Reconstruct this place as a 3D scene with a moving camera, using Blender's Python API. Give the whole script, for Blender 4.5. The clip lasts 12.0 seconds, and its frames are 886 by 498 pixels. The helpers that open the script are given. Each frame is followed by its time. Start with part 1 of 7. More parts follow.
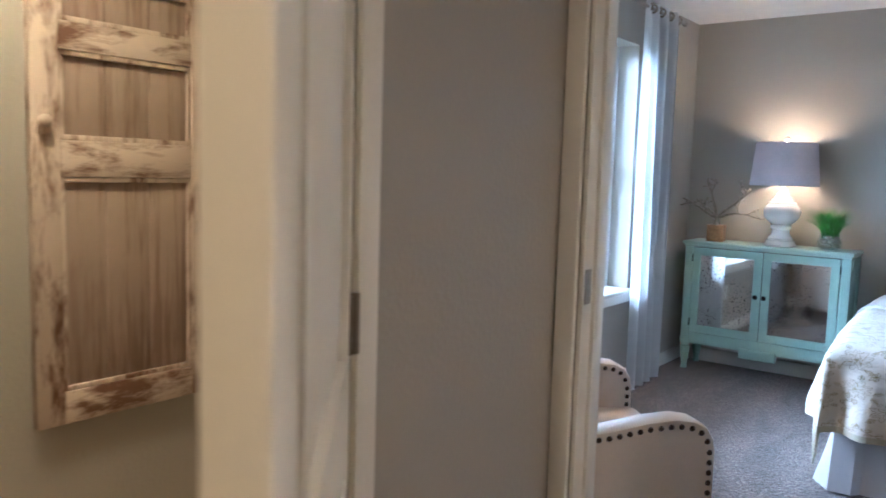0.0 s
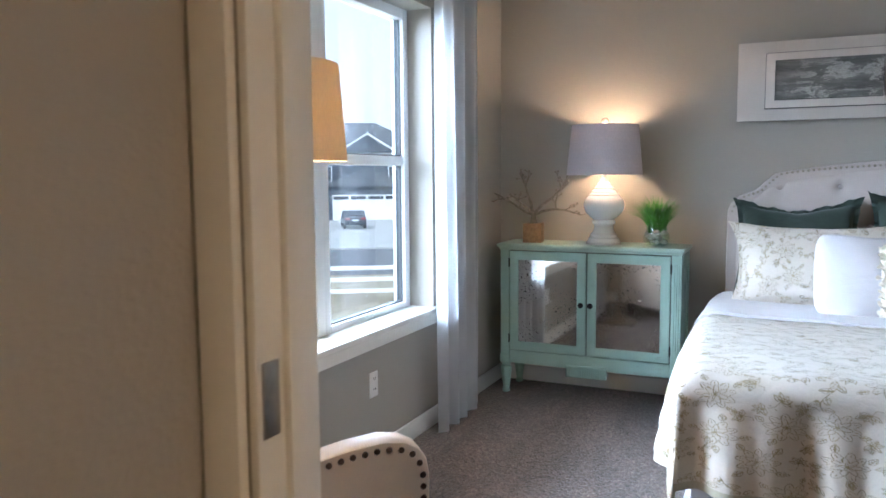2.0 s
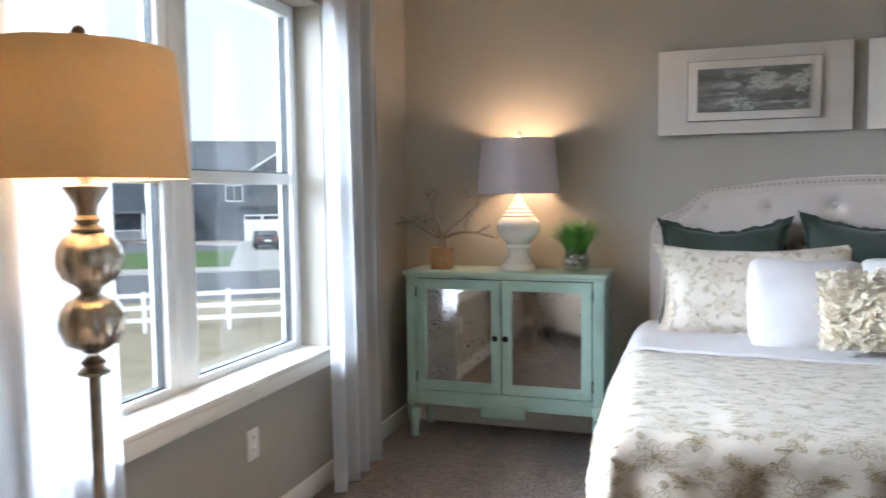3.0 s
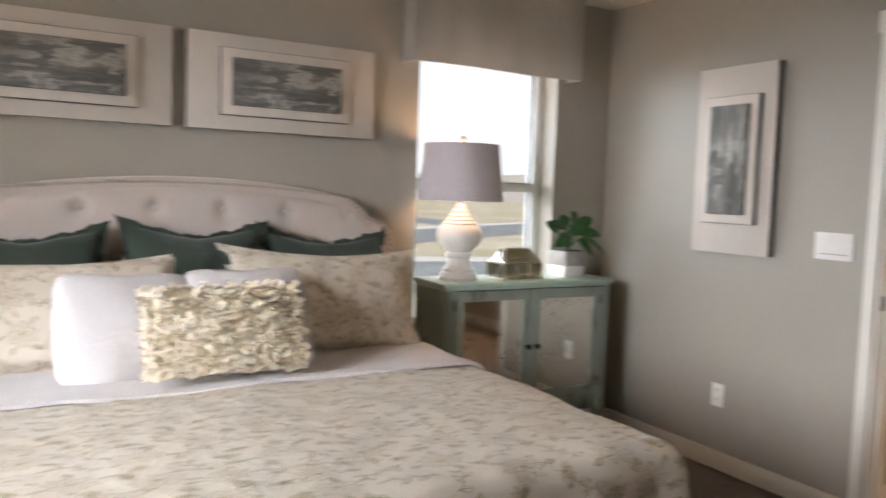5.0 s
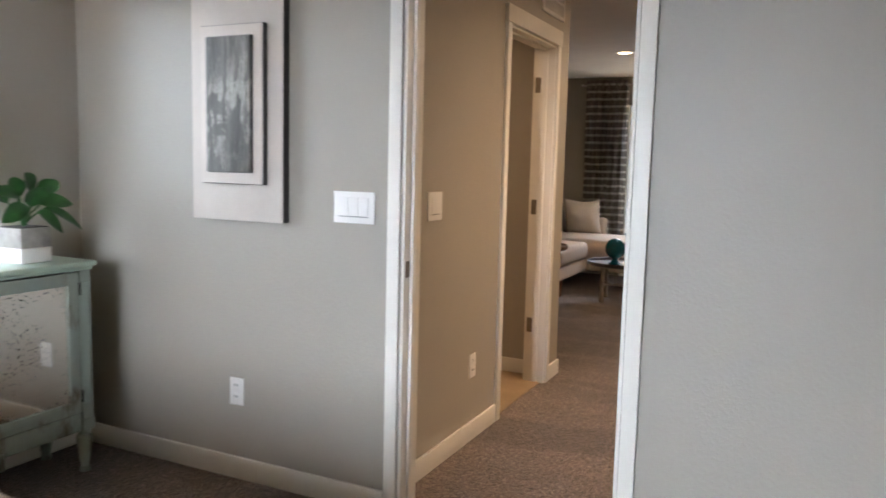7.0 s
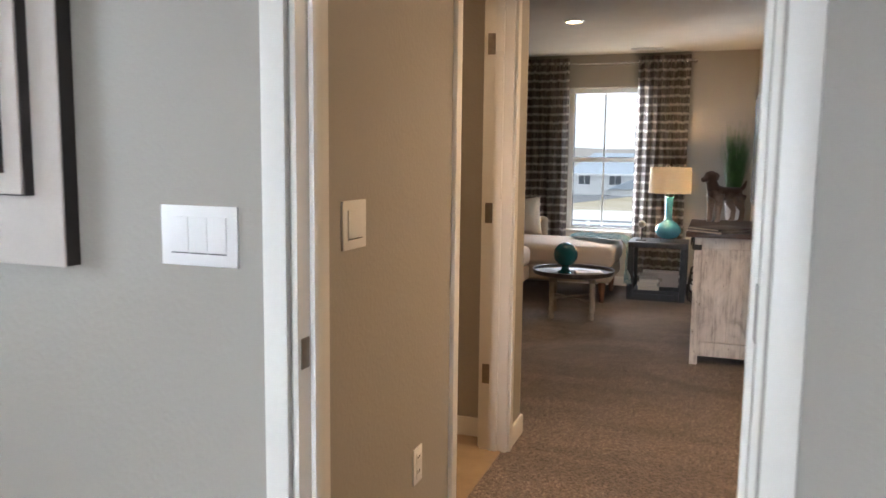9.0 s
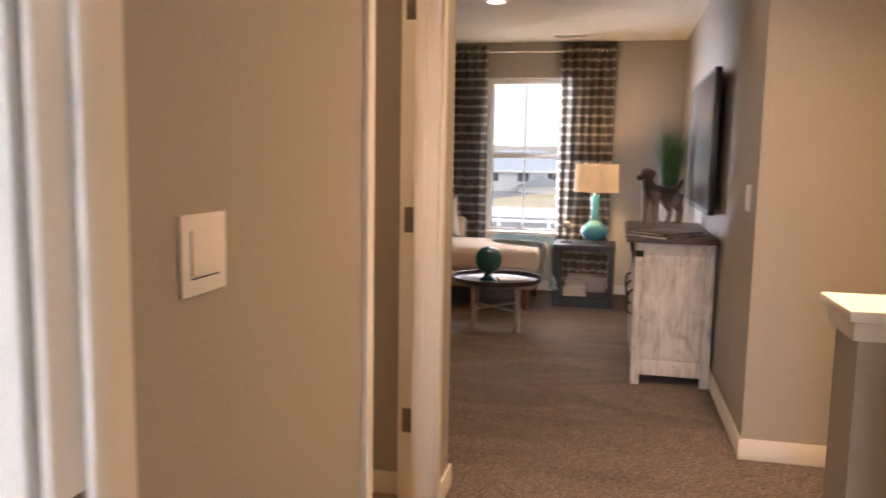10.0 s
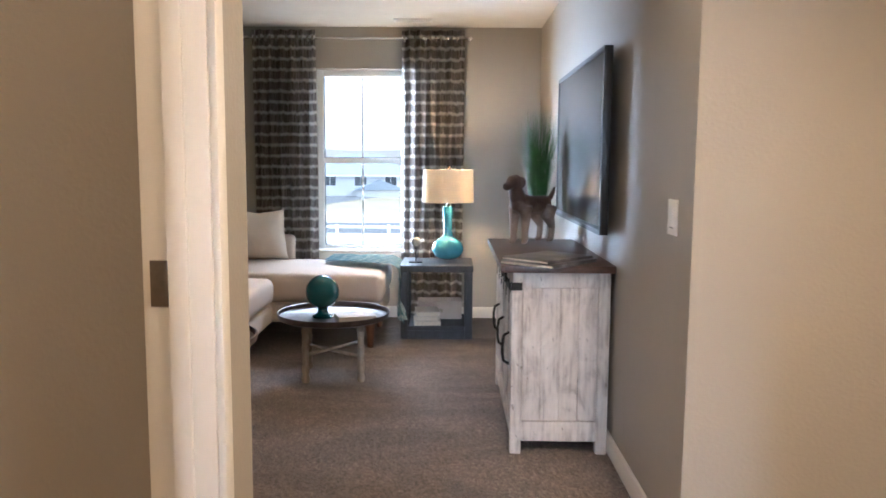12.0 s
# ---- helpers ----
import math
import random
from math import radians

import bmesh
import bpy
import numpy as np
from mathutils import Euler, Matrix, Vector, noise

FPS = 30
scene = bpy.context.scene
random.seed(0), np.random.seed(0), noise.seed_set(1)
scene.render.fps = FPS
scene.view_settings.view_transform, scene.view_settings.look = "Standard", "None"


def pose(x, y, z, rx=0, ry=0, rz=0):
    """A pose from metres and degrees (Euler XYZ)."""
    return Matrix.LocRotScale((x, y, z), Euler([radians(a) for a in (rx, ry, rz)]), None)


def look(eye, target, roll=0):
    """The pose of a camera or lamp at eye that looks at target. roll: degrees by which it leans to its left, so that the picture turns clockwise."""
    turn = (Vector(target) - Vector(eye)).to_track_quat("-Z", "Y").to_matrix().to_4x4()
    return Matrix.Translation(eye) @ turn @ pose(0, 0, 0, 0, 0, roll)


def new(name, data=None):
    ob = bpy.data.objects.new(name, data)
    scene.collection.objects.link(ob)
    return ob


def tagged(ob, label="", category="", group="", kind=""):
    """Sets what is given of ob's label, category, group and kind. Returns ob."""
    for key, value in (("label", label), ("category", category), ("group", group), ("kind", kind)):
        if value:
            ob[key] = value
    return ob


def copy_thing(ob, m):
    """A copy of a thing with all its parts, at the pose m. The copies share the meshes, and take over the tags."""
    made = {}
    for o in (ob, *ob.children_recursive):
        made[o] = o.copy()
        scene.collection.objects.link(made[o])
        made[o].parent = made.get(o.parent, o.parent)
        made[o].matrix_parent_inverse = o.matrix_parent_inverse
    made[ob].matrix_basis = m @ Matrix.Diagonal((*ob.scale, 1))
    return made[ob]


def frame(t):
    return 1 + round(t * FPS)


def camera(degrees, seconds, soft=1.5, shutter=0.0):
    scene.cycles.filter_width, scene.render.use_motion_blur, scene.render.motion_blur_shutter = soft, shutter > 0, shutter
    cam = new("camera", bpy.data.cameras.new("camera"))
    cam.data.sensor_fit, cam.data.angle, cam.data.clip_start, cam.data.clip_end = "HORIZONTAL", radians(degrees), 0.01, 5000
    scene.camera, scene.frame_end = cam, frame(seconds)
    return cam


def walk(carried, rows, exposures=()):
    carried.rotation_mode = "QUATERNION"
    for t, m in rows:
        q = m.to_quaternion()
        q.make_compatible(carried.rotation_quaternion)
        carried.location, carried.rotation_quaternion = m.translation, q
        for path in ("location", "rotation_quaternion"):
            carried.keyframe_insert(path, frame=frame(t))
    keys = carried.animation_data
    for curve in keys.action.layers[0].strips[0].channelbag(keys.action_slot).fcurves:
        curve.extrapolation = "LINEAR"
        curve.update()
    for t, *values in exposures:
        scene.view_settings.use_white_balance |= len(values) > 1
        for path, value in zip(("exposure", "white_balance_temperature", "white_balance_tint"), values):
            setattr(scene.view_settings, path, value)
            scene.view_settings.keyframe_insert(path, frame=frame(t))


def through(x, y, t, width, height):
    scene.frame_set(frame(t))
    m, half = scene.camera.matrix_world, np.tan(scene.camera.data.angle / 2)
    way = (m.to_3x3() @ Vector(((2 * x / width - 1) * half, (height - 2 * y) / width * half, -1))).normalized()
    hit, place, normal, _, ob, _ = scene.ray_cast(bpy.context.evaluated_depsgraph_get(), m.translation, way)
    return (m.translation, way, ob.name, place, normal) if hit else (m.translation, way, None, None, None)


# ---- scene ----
cam = camera(60.2, 12.0, soft=1.6, shutter=0.4)
PATH = [
    (0, (0.435, 0.232, 1.339), (-0.775, 1.811, 1.135), 1.7),
    (0.5, (0.392, 0.469, 1.35), (-0.732, 2.111, 1.151), 1.5),
    (1, (0.311, 0.692, 1.318), (-0.714, 2.397, 1.117), 1.9),
    (1.5, (0.213, 0.938, 1.319), (-0.661, 2.724, 1.113), 0.6),
    (2, (0.117, 1.231, 1.315), (-0.712, 3.041, 1.12), -0.4),
    (2.5, (0.029, 1.498, 1.317), (-0.778, 3.321, 1.169), -0.7),
    (2.7, (0.009, 1.583, 1.311), (-0.743, 3.431, 1.173), -1.0),
    (4.4, (0.042, 2.196, 1.424), (0.441, 4.147, 1.233), 2.0),
    (4.5, (0.049, 2.225, 1.425), (0.546, 4.153, 1.239), 1.6),
    (4.7, (0.068, 2.269, 1.396), (0.768, 4.136, 1.223), 1.6),
    (5, (0.093, 2.316, 1.346), (1.081, 4.049, 1.197), 1.95),
    (5.5, (0.193, 2.425, 1.341), (1.554, 3.882, 1.177), 1.2),
    (6, (0.294, 2.534, 1.345), (1.864, 3.757, 1.151), 1.3),
    (6.5, (0.515, 2.674, 1.348), (2.219, 3.702, 1.157), 1.1),
    (7, (0.765, 2.798, 1.339), (2.554, 3.663, 1.117), 1.4),
    (7.5, (1.052, 2.974, 1.343), (2.907, 3.688, 1.122), 0.7),
    (7.7, (1.162, 3.024, 1.34), (3.024, 3.722, 1.124), 0.8),
    (9.3, (2.148, 3.487, 1.321), (4.027, 4.13, 1.083), 0.6),
    (9.5, (2.286, 3.539, 1.324), (4.171, 4.16, 1.084), 0.6),
    (10, (2.606, 3.629, 1.31), (4.544, 4.063, 1.072), 1.0),
    (10.5, (2.913, 3.722, 1.318), (4.892, 3.869, 1.068), 0.4),
    (11, (3.192, 3.746, 1.31), (5.174, 3.747, 1.044), 0.7),
    (11.5, (3.462, 3.747, 1.312), (5.446, 3.718, 1.067), 1.4),
    (12, (3.757, 3.777, 1.323), (5.744, 3.797, 1.1), 0.4),
]
# the camera's own exposure and white balance drift along the walk
AUTO = [
    (0.0, 1.02, 4500, 8), (0.6, 1.1, 4750, 8), (1.5, 1.0, 5100, 10), (2.7, 0.78, 5450, 10), (4.4, 0.82, 6800, 17), (5.0, 0.85, 6650, 16), (5.5, 0.95, 6600, 18), (6.5, 1.05, 5950, 13), (7.0, 1.1, 6000, 14), (7.7, 1.1, 6000, 13),
    (9.4, 1.0, 6050, 13), (10.0, 1.2, 6700, 23), (10.5, 1.35, 6500, 22), (11.3, 1.5, 5350, 11), (12.0, 1.68, 5200, 11),
]
walk(cam, [(t, look(eye, target, roll)) for t, eye, target, roll in PATH], AUTO)

# ---- world, sun, large lights ----
world = bpy.data.worlds.new("sky")
scene.world = world
world.use_nodes = True
wt = world.node_tree
wt.nodes.clear()
sky = wt.nodes.new("ShaderNodeTexSky")
sky.sky_type = "NISHITA"
sky.sun_disc = False
sky.sun_elevation = radians(34)
sky.sun_rotation = radians(180)
sky.dust_density = 4.0
haze = wt.nodes.new("ShaderNodeMixRGB")
haze.inputs[0].default_value = 0.75
haze.inputs[2].default_value = (14.5, 14.6, 14.8, 1)
bg = wt.nodes.new("ShaderNodeBackground")
bg.inputs[1].default_value = 0.085
wo = wt.nodes.new("ShaderNodeOutputWorld")
wt.links.new(sky.outputs[0], haze.inputs[1])
wt.links.new(haze.outputs[0], bg.inputs[0])
wt.links.new(bg.outputs[0], wo.inputs[0])


def sun_lamp(strength, angle, elev, azim):
    data = bpy.data.lights.new("sun", "SUN")
    data.energy, data.angle, data.color = strength, radians(angle), (1, 0.95, 0.88)
    ob = new("sun", data)
    ob.matrix_world = look((0, 0, 30), (math.cos(radians(azim)) * 30, math.sin(radians(azim)) * 30, 30 - 30 * math.tan(radians(elev))))
    return ob


sun_lamp(2.4, 12, 38, 88)


def area_lamp(name, eye, target, w, h, power, color):
    data = bpy.data.lights.new(name, "AREA")
    data.shape, data.size, data.size_y, data.energy, data.color = "RECTANGLE", w, h, power, color
    ob = new(name, data)
    ob.matrix_world = look(eye, target)
    return ob


def bulb(name, place, power, color, radius=0.055):
    data = bpy.data.lights.new(name, "POINT")
    data.energy, data.color, data.shadow_soft_size = power, color, radius
    ob = new(name, data)
    ob.location = place
    return ob


def can_spot(name, place, power, color, spread=170):
    data = bpy.data.lights.new(name, "SPOT")
    data.energy, data.color, data.shadow_soft_size = power, color, 0.10
    data.spot_size, data.spot_blend = radians(spread), 1.0
    ob = new(name, data)
    ob.location = place
    return ob


DAY = (0.86, 0.93, 1.0)
WARM = (1.0, 0.64, 0.34)
# lamps added outdoors, out of view, for the bright sky beyond the windows, low to the west, north-west and north-east,
# and above
area_lamp("window_light_west", (-8.0, 3.3, 3.5), (-1.7, 3.9, 1.4), 12.0, 4.4, 4500, DAY)
area_lamp("window_light_west", (-8.2, 3.8, 5.8), (-1.6, 3.96, 1.3), 8.0, 3.0, 500, DAY)
area_lamp("window_light_north", (-1.2, 11.8, 3.4), (2.36, 5.8, 1.4), 10.0, 5.5, 1350, DAY)
area_lamp("window_light_north", (-2.6, 11.0, 7.6), (2.36, 5.9, 1.2), 8.0, 4.5, 2600, DAY)
area_lamp("window_light_loft", (15.2, 11.0, 1.6), (10.3, 4.55, 1.4), 7.5, 5.5, 4800, DAY)
area_lamp("window_light_loft", (16.6, 4.55, 7.2), (10.3, 4.55, 1.2), 6.0, 4.0, 1300, DAY)
HALL = (1.0, 0.67, 0.37)
can_spot("hall_can_light", (4.6, 2.85, 2.42), 128, HALL)
can_spot("hall_can_light", (5.75, 3.75, 2.42), 25, HALL)
can_spot("loft_can_light", (8.25, 4.53, 2.42), 22, HALL)
can_spot("bath_can_light", (-1.3, 0.95, 2.42), 74, (1.0, 0.66, 0.30))
can_spot("closet_can_light", (4.3, 4.95, 2.42), 28, (1.0, 0.64, 0.34))
# two unseen lamps added to brighten the entry wall and the door edge
can_spot("entry_fill_light", (1.25, 1.4, 2.42), 62, (1.0, 0.67, 0.37))
can_spot("entry_fill_light", (0.4, -0.25, 2.42), 46, (1.0, 0.60, 0.25))
LAMP_SPOTS = {"left": (-0.875, 5.62, 1.495), "right": (2.08, 5.62, 1.495), "loft": (9.65, 3.80, 1.15), "floor": (-1.25, 3.04, 1.5)}
bulb("table_lamp_bulb", LAMP_SPOTS["left"], 7, WARM)
bulb("table_lamp_bulb", LAMP_SPOTS["right"], 3.4, WARM)
bulb("loft_lamp_bulb", LAMP_SPOTS["loft"], 11, (1.0, 0.66, 0.34))
bulb("floor_lamp_bulb", LAMP_SPOTS["floor"], 12, WARM)
scene.view_settings.exposure = 1.0

# ---- materials ----
class Mat:
    """A node material with a Principled shader and short ways to wire noise, ramps and bumps."""

    def __init__(self, name, color=(0.5, 0.5, 0.5), rough=0.6, metal=0.0, spec=0.5):
        self.m = bpy.data.materials.new(name)
        self.m.use_nodes = True
        self.t = self.m.node_tree
        self.p = self.t.nodes["Principled BSDF"]
        self.set("Base Color", (*color, 1))
        self.set("Roughness", rough)
        self.set("Metallic", metal)
        self.set("Specular IOR Level", spec)
        self.height = None

    def set(self, key, value):
        self.p.inputs[key].default_value = value
        return self

    def node(self, kind, **inputs):
        n = self.t.nodes.new(kind)
        for key, value in inputs.items():
            n.inputs[key.replace("_", " ")].default_value = value
        return n

    def link(self, a, b):
        self.t.links.new(a, b)

    def coords(self, scale=(1, 1, 1), kind="Object"):
        tc = self.node("ShaderNodeTexCoord")
        mp = self.node("ShaderNodeMapping")
        mp.inputs["Scale"].default_value = scale
        self.link(tc.outputs[kind], mp.inputs[0])
        return mp.outputs[0]

    def noise(self, scale, detail=3.0, rough=0.55, stretch=(1, 1, 1), distort=0.0):
        n = self.node("ShaderNodeTexNoise", Scale=scale, Detail=detail, Roughness=rough, Distortion=distort)
        self.link(self.coords(stretch), n.inputs["Vector"])
        return n.outputs[0]

    def voronoi(self, scale, stretch=(1, 1, 1), feature="F1"):
        n = self.node("ShaderNodeTexVoronoi", Scale=scale)
        n.feature = feature
        self.link(self.coords(stretch), n.inputs["Vector"])
        return n.outputs[0]

    def ramp(self, fac, stops):
        r = self.node("ShaderNodeValToRGB")
        while len(r.color_ramp.elements) < len(stops):
            r.color_ramp.elements.new(0.5)
        for e, (pos, col) in zip(r.color_ramp.elements, stops):
            e.position = pos
            e.color = (*col, 1) if isinstance(col, tuple) else (col, col, col, 1)
        self.link(fac, r.inputs[0])
        return r.outputs[0]

    def mix(self, fac, a, b, mode="MIX"):
        n = self.node("ShaderNodeMixRGB")
        n.blend_type = mode
        for k, v in enumerate((fac, a, b)):
            if isinstance(v, (int, float)):
                n.inputs[k].default_value = v if k == 0 else (v, v, v, 1)
            elif isinstance(v, tuple):
                n.inputs[k].default_value = (*v, 1)
            else:
                self.link(v, n.inputs[k])
        return n.outputs[0]

    def color(self, out):
        self.link(out, self.p.inputs["Base Color"])
        return self

    def rough(self, out):
        self.link(out, self.p.inputs["Roughness"])
        return self

    def bump(self, out, strength=0.2, dist=0.002):
        b = self.node("ShaderNodeBump", Strength=strength, Distance=dist)
        self.link(out, b.inputs["Height"])
        if self.height:
            self.link(self.height, b.inputs["Normal"])
        self.height = b.outputs[0]
        self.link(self.height, self.p.inputs["Normal"])
        return self

    def glow(self, color, strength):
        self.set("Emission Color", (*color, 1))
        self.set("Emission Strength", strength)
        return self


def varied(name, color, rough=0.6, metal=0.0, spec=0.5, amount=0.12, scale=6.0, bump=0.0, bump_scale=200.0, dist=0.001):
    """A surface with soft stains at one scale and grain at another."""
    m = Mat(name, color, rough, metal, spec)
    dark = tuple(c * (1 - amount) for c in color)
    light = tuple(min(1, c * (1 + amount)) for c in color)
    base = m.ramp(m.noise(scale, 4), [(0.3, dark), (0.7, light)])
    grain = m.ramp(m.noise(scale * 25, 2), [(0.3, 1 - amount * 0.6), (0.7, 1.0)])
    m.color(m.mix(1.0, base, grain, "MULTIPLY"))
    if bump:
        m.bump(m.noise(bump_scale, 3), bump, dist)
    return m


def paint_wall(name, color):
    m = Mat(name, color, 0.44, spec=0.5)
    stains = m.ramp(m.noise(1.3, 3), [(0.35, tuple(c * 0.96 for c in color)), (0.65, color)])
    m.color(stains)
    peel = m.ramp(m.noise(75, 3, 0.5), [(0.45, 0.0), (0.62, 1.0)])
    m.bump(peel, 0.22, 0.0014)
    m.bump(m.noise(400, 2), 0.08, 0.0005)
    return m.m


def wood(name, dark, light, stretch=(1, 1, 1), rough=0.45, bump=0.2, scale=8.0):
    m = Mat(name, light, rough)
    g = m.noise(scale, 6, 0.65, stretch, 0.4)
    fine = m.noise(scale * 6, 3, 0.6, stretch)
    c = m.ramp(g, [(0.3, dark), (0.68, light)])
    c = m.mix(0.35, c, m.ramp(fine, [(0.35, tuple(x * 0.7 for x in dark)), (0.7, light)]))
    m.color(c).bump(fine, bump, 0.0006)
    return m.m


def worn_paint(name, paint, under, stretch, amount=0.58, rough=0.5, scale=7.0):
    """Paint rubbed through to the wood along the grain."""
    m = Mat(name, paint, rough)
    w = m.noise(scale, 6, 0.7, stretch, 0.3)
    broad = m.noise(2.2, 3)
    fac = m.mix(0.35, w, broad)
    mask = m.ramp(fac, [(amount - 0.06, 0.0), (amount + 0.05, 1.0)])
    tone = m.ramp(m.noise(3.5, 4), [(0.3, tuple(c * 0.82 for c in paint)), (0.7, paint)])
    m.color(m.mix(mask, tone, under)).bump(w, 0.25, 0.0012)
    return m.m


M = {}
M["wall"] = paint_wall("greige_wall_paint", (0.40, 0.368, 0.310))
M["ceiling"] = varied("ceiling_paint", (0.78, 0.75, 0.70), 0.9, amount=0.03, bump=0.25, bump_scale=60, dist=0.002).m
M["trim"] = varied("trim_paint", (0.80, 0.77, 0.70), 0.38, amount=0.03, scale=3, bump=0.03, bump_scale=40).m
M["vinyl"] = varied("window_vinyl", (0.82, 0.83, 0.82), 0.4, amount=0.02, scale=3).m
M["plate"] = varied("switch_plastic", (0.85, 0.83, 0.80), 0.3, amount=0.01).m
M["slot"] = Mat("dark_slot", (0.03, 0.03, 0.03), 0.6).m
M["gasket"] = Mat("grey_gasket", (0.05, 0.052, 0.053), 0.5).m
M["bronze"] = varied("oiled_bronze", (0.07, 0.05, 0.04), 0.38, 0.9, amount=0.25, scale=40).m
M["nickel"] = varied("satin_nickel", (0.42, 0.39, 0.35), 0.33, 1.0, amount=0.1, scale=50).m
M["dark_nickel"] = varied("dark_satin_nickel", (0.24, 0.20, 0.16), 0.4, 0.8, amount=0.1, scale=50).m
M["chrome"] = Mat("polished_chrome", (0.75, 0.74, 0.72), 0.12, 1.0).m


def carpet():
    m = Mat("cut_pile_carpet", (0.2, 0.15, 0.12), 0.95, spec=0.1)
    fleck = m.noise(60, 6, 0.95)
    tuft = m.voronoi(95)
    c = m.ramp(fleck, [(0.40, (0.034, 0.025, 0.020)), (0.5, (0.145, 0.110, 0.090)), (0.60, (0.39, 0.31, 0.26))])
    pile = m.ramp(m.noise(14, 5, 0.7), [(0.35, 0.72), (0.65, 1.10)])
    tracks = m.ramp(m.noise(2.4, 3, 0.5, (1, 0.3, 1), 1.4), [(0.40, 0.76), (0.6, 1.12)])
    c = m.mix(1.0, c, m.mix(1.0, pile, tracks, "MULTIPLY"), "MULTIPLY")
    m.color(c)
    m.bump(tuft, 0.8, 0.006)
    m.bump(fleck, 0.5, 0.004)
    m.set("Sheen Weight", 0.25)
    return m.m


M["carpet"] = carpet()
M["vinyl_floor"] = varied("tan_vinyl_floor", (0.32, 0.23, 0.14), 0.4, amount=0.12, scale=9).m


def glass(name, tint=(1, 1, 1), rough=0.0):
    m = bpy.data.materials.new(name)
    m.use_nodes = True
    t = m.node_tree
    t.nodes.clear()
    out = t.nodes.new("ShaderNodeOutputMaterial")
    clear = t.nodes.new("ShaderNodeBsdfTransparent")
    clear.inputs[0].default_value = (*tint, 1)
    gloss = t.nodes.new("ShaderNodeBsdfGlossy")
    gloss.inputs["Roughness"].default_value = rough
    facing = t.nodes.new("ShaderNodeLayerWeight")
    facing.inputs[0].default_value = 0.12
    fres = t.nodes.new("ShaderNodeMath")
    fres.operation = "MULTIPLY_ADD"
    fres.inputs[1].default_value = 0.35
    fres.inputs[2].default_value = 0.03
    t.links.new(facing.outputs["Facing"], fres.inputs[0])
    mixer = t.nodes.new("ShaderNodeMixShader")
    t.links.new(fres.outputs[0], mixer.inputs[0])
    t.links.new(clear.outputs[0], mixer.inputs[1])
    t.links.new(gloss.outputs[0], mixer.inputs[2])
    t.links.new(mixer.outputs[0], out.inputs[0])
    return m


M["pane"] = glass("window_glass", (0.80, 0.83, 0.835))

# ---- mesh helpers ----
def box(bm, x0, x1, y0, y1, z0, z1, bevel=0.0, seg=2):
    """A box into bm, its edges rounded by bevel."""
    v = [bm.verts.new(p) for p in ((x0, y0, z0), (x1, y0, z0), (x1, y1, z0), (x0, y1, z0), (x0, y0, z1), (x1, y0, z1), (x1, y1, z1), (x0, y1, z1))]
    f = [bm.faces.new([v[i] for i in q]) for q in ((3, 2, 1, 0), (4, 5, 6, 7), (0, 1, 5, 4), (1, 2, 6, 5), (2, 3, 7, 6), (3, 0, 4, 7))]
    if bevel:
        edges = list({e for face in f for e in face.edges})
        bmesh.ops.bevel(bm, geom=edges, offset=bevel, segments=seg, affect="EDGES", profile=0.5)
    return v


def lathe(bm, profile, n=28, center=(0, 0, 0), flute=None):
    """Turns (radius, height) pairs round the z axis. flute: (count, depth)."""
    cx, cy, cz = center
    rings = []
    for r, z in profile:
        ring = []
        for i in range(n):
            a = 2 * math.pi * i / n
            rr = r * (1 + flute[1] * math.cos(a * flute[0])) if flute else r
            ring.append(bm.verts.new((cx + rr * math.cos(a), cy + rr * math.sin(a), cz + z)))
        rings.append(ring)
    for a, b in zip(rings, rings[1:]):
        for i in range(n):
            bm.faces.new((a[i], a[(i + 1) % n], b[(i + 1) % n], b[i]))
    if profile[0][0] > 1e-5:
        bm.faces.new(rings[0][::-1])
    if profile[-1][0] > 1e-5:
        bm.faces.new(rings[-1])


def tube(bm, pts, radii, n=8, cap=True):
    """A round bar along pts; radii: one number or one for each point."""
    pts = [Vector(p) for p in pts]
    if isinstance(radii, (int, float)):
        radii = [radii] * len(pts)
    rings = []
    side = None
    for i, p in enumerate(pts):
        d = (pts[min(i + 1, len(pts) - 1)] - pts[max(i - 1, 0)]).normalized()
        if side is None:
            side = d.orthogonal().normalized()
        side = (side - d * side.dot(d)).normalized()
        up = d.cross(side)
        rings.append([bm.verts.new(p + (side * math.cos(2 * math.pi * k / n) + up * math.sin(2 * math.pi * k / n)) * radii[i]) for k in range(n)])
    for a, b in zip(rings, rings[1:]):
        for k in range(n):
            bm.faces.new((a[k], a[(k + 1) % n], b[(k + 1) % n], b[k]))
    if cap:
        bm.faces.new(rings[0][::-1])
        bm.faces.new(rings[-1])


def ball(bm, center, r, n=12, squash=(1, 1, 1)):
    prof = [(max(r * math.sin(math.pi * i / n), 1e-6), -r * math.cos(math.pi * i / n)) for i in range(n + 1)]
    b2 = bmesh.new()
    lathe(b2, prof, n * 2)
    bmesh.ops.remove_doubles(b2, verts=b2.verts, dist=1e-5)
    b2.transform(Matrix.Translation(center) @ Matrix.Diagonal((*squash, 1)))
    merge(bm, b2)


def merge(bm, other):
    """Adds the other bmesh to bm and frees it."""
    me = bpy.data.meshes.new("tmp")
    other.to_mesh(me)
    other.free()
    bm.from_mesh(me)
    bpy.data.meshes.remove(me)


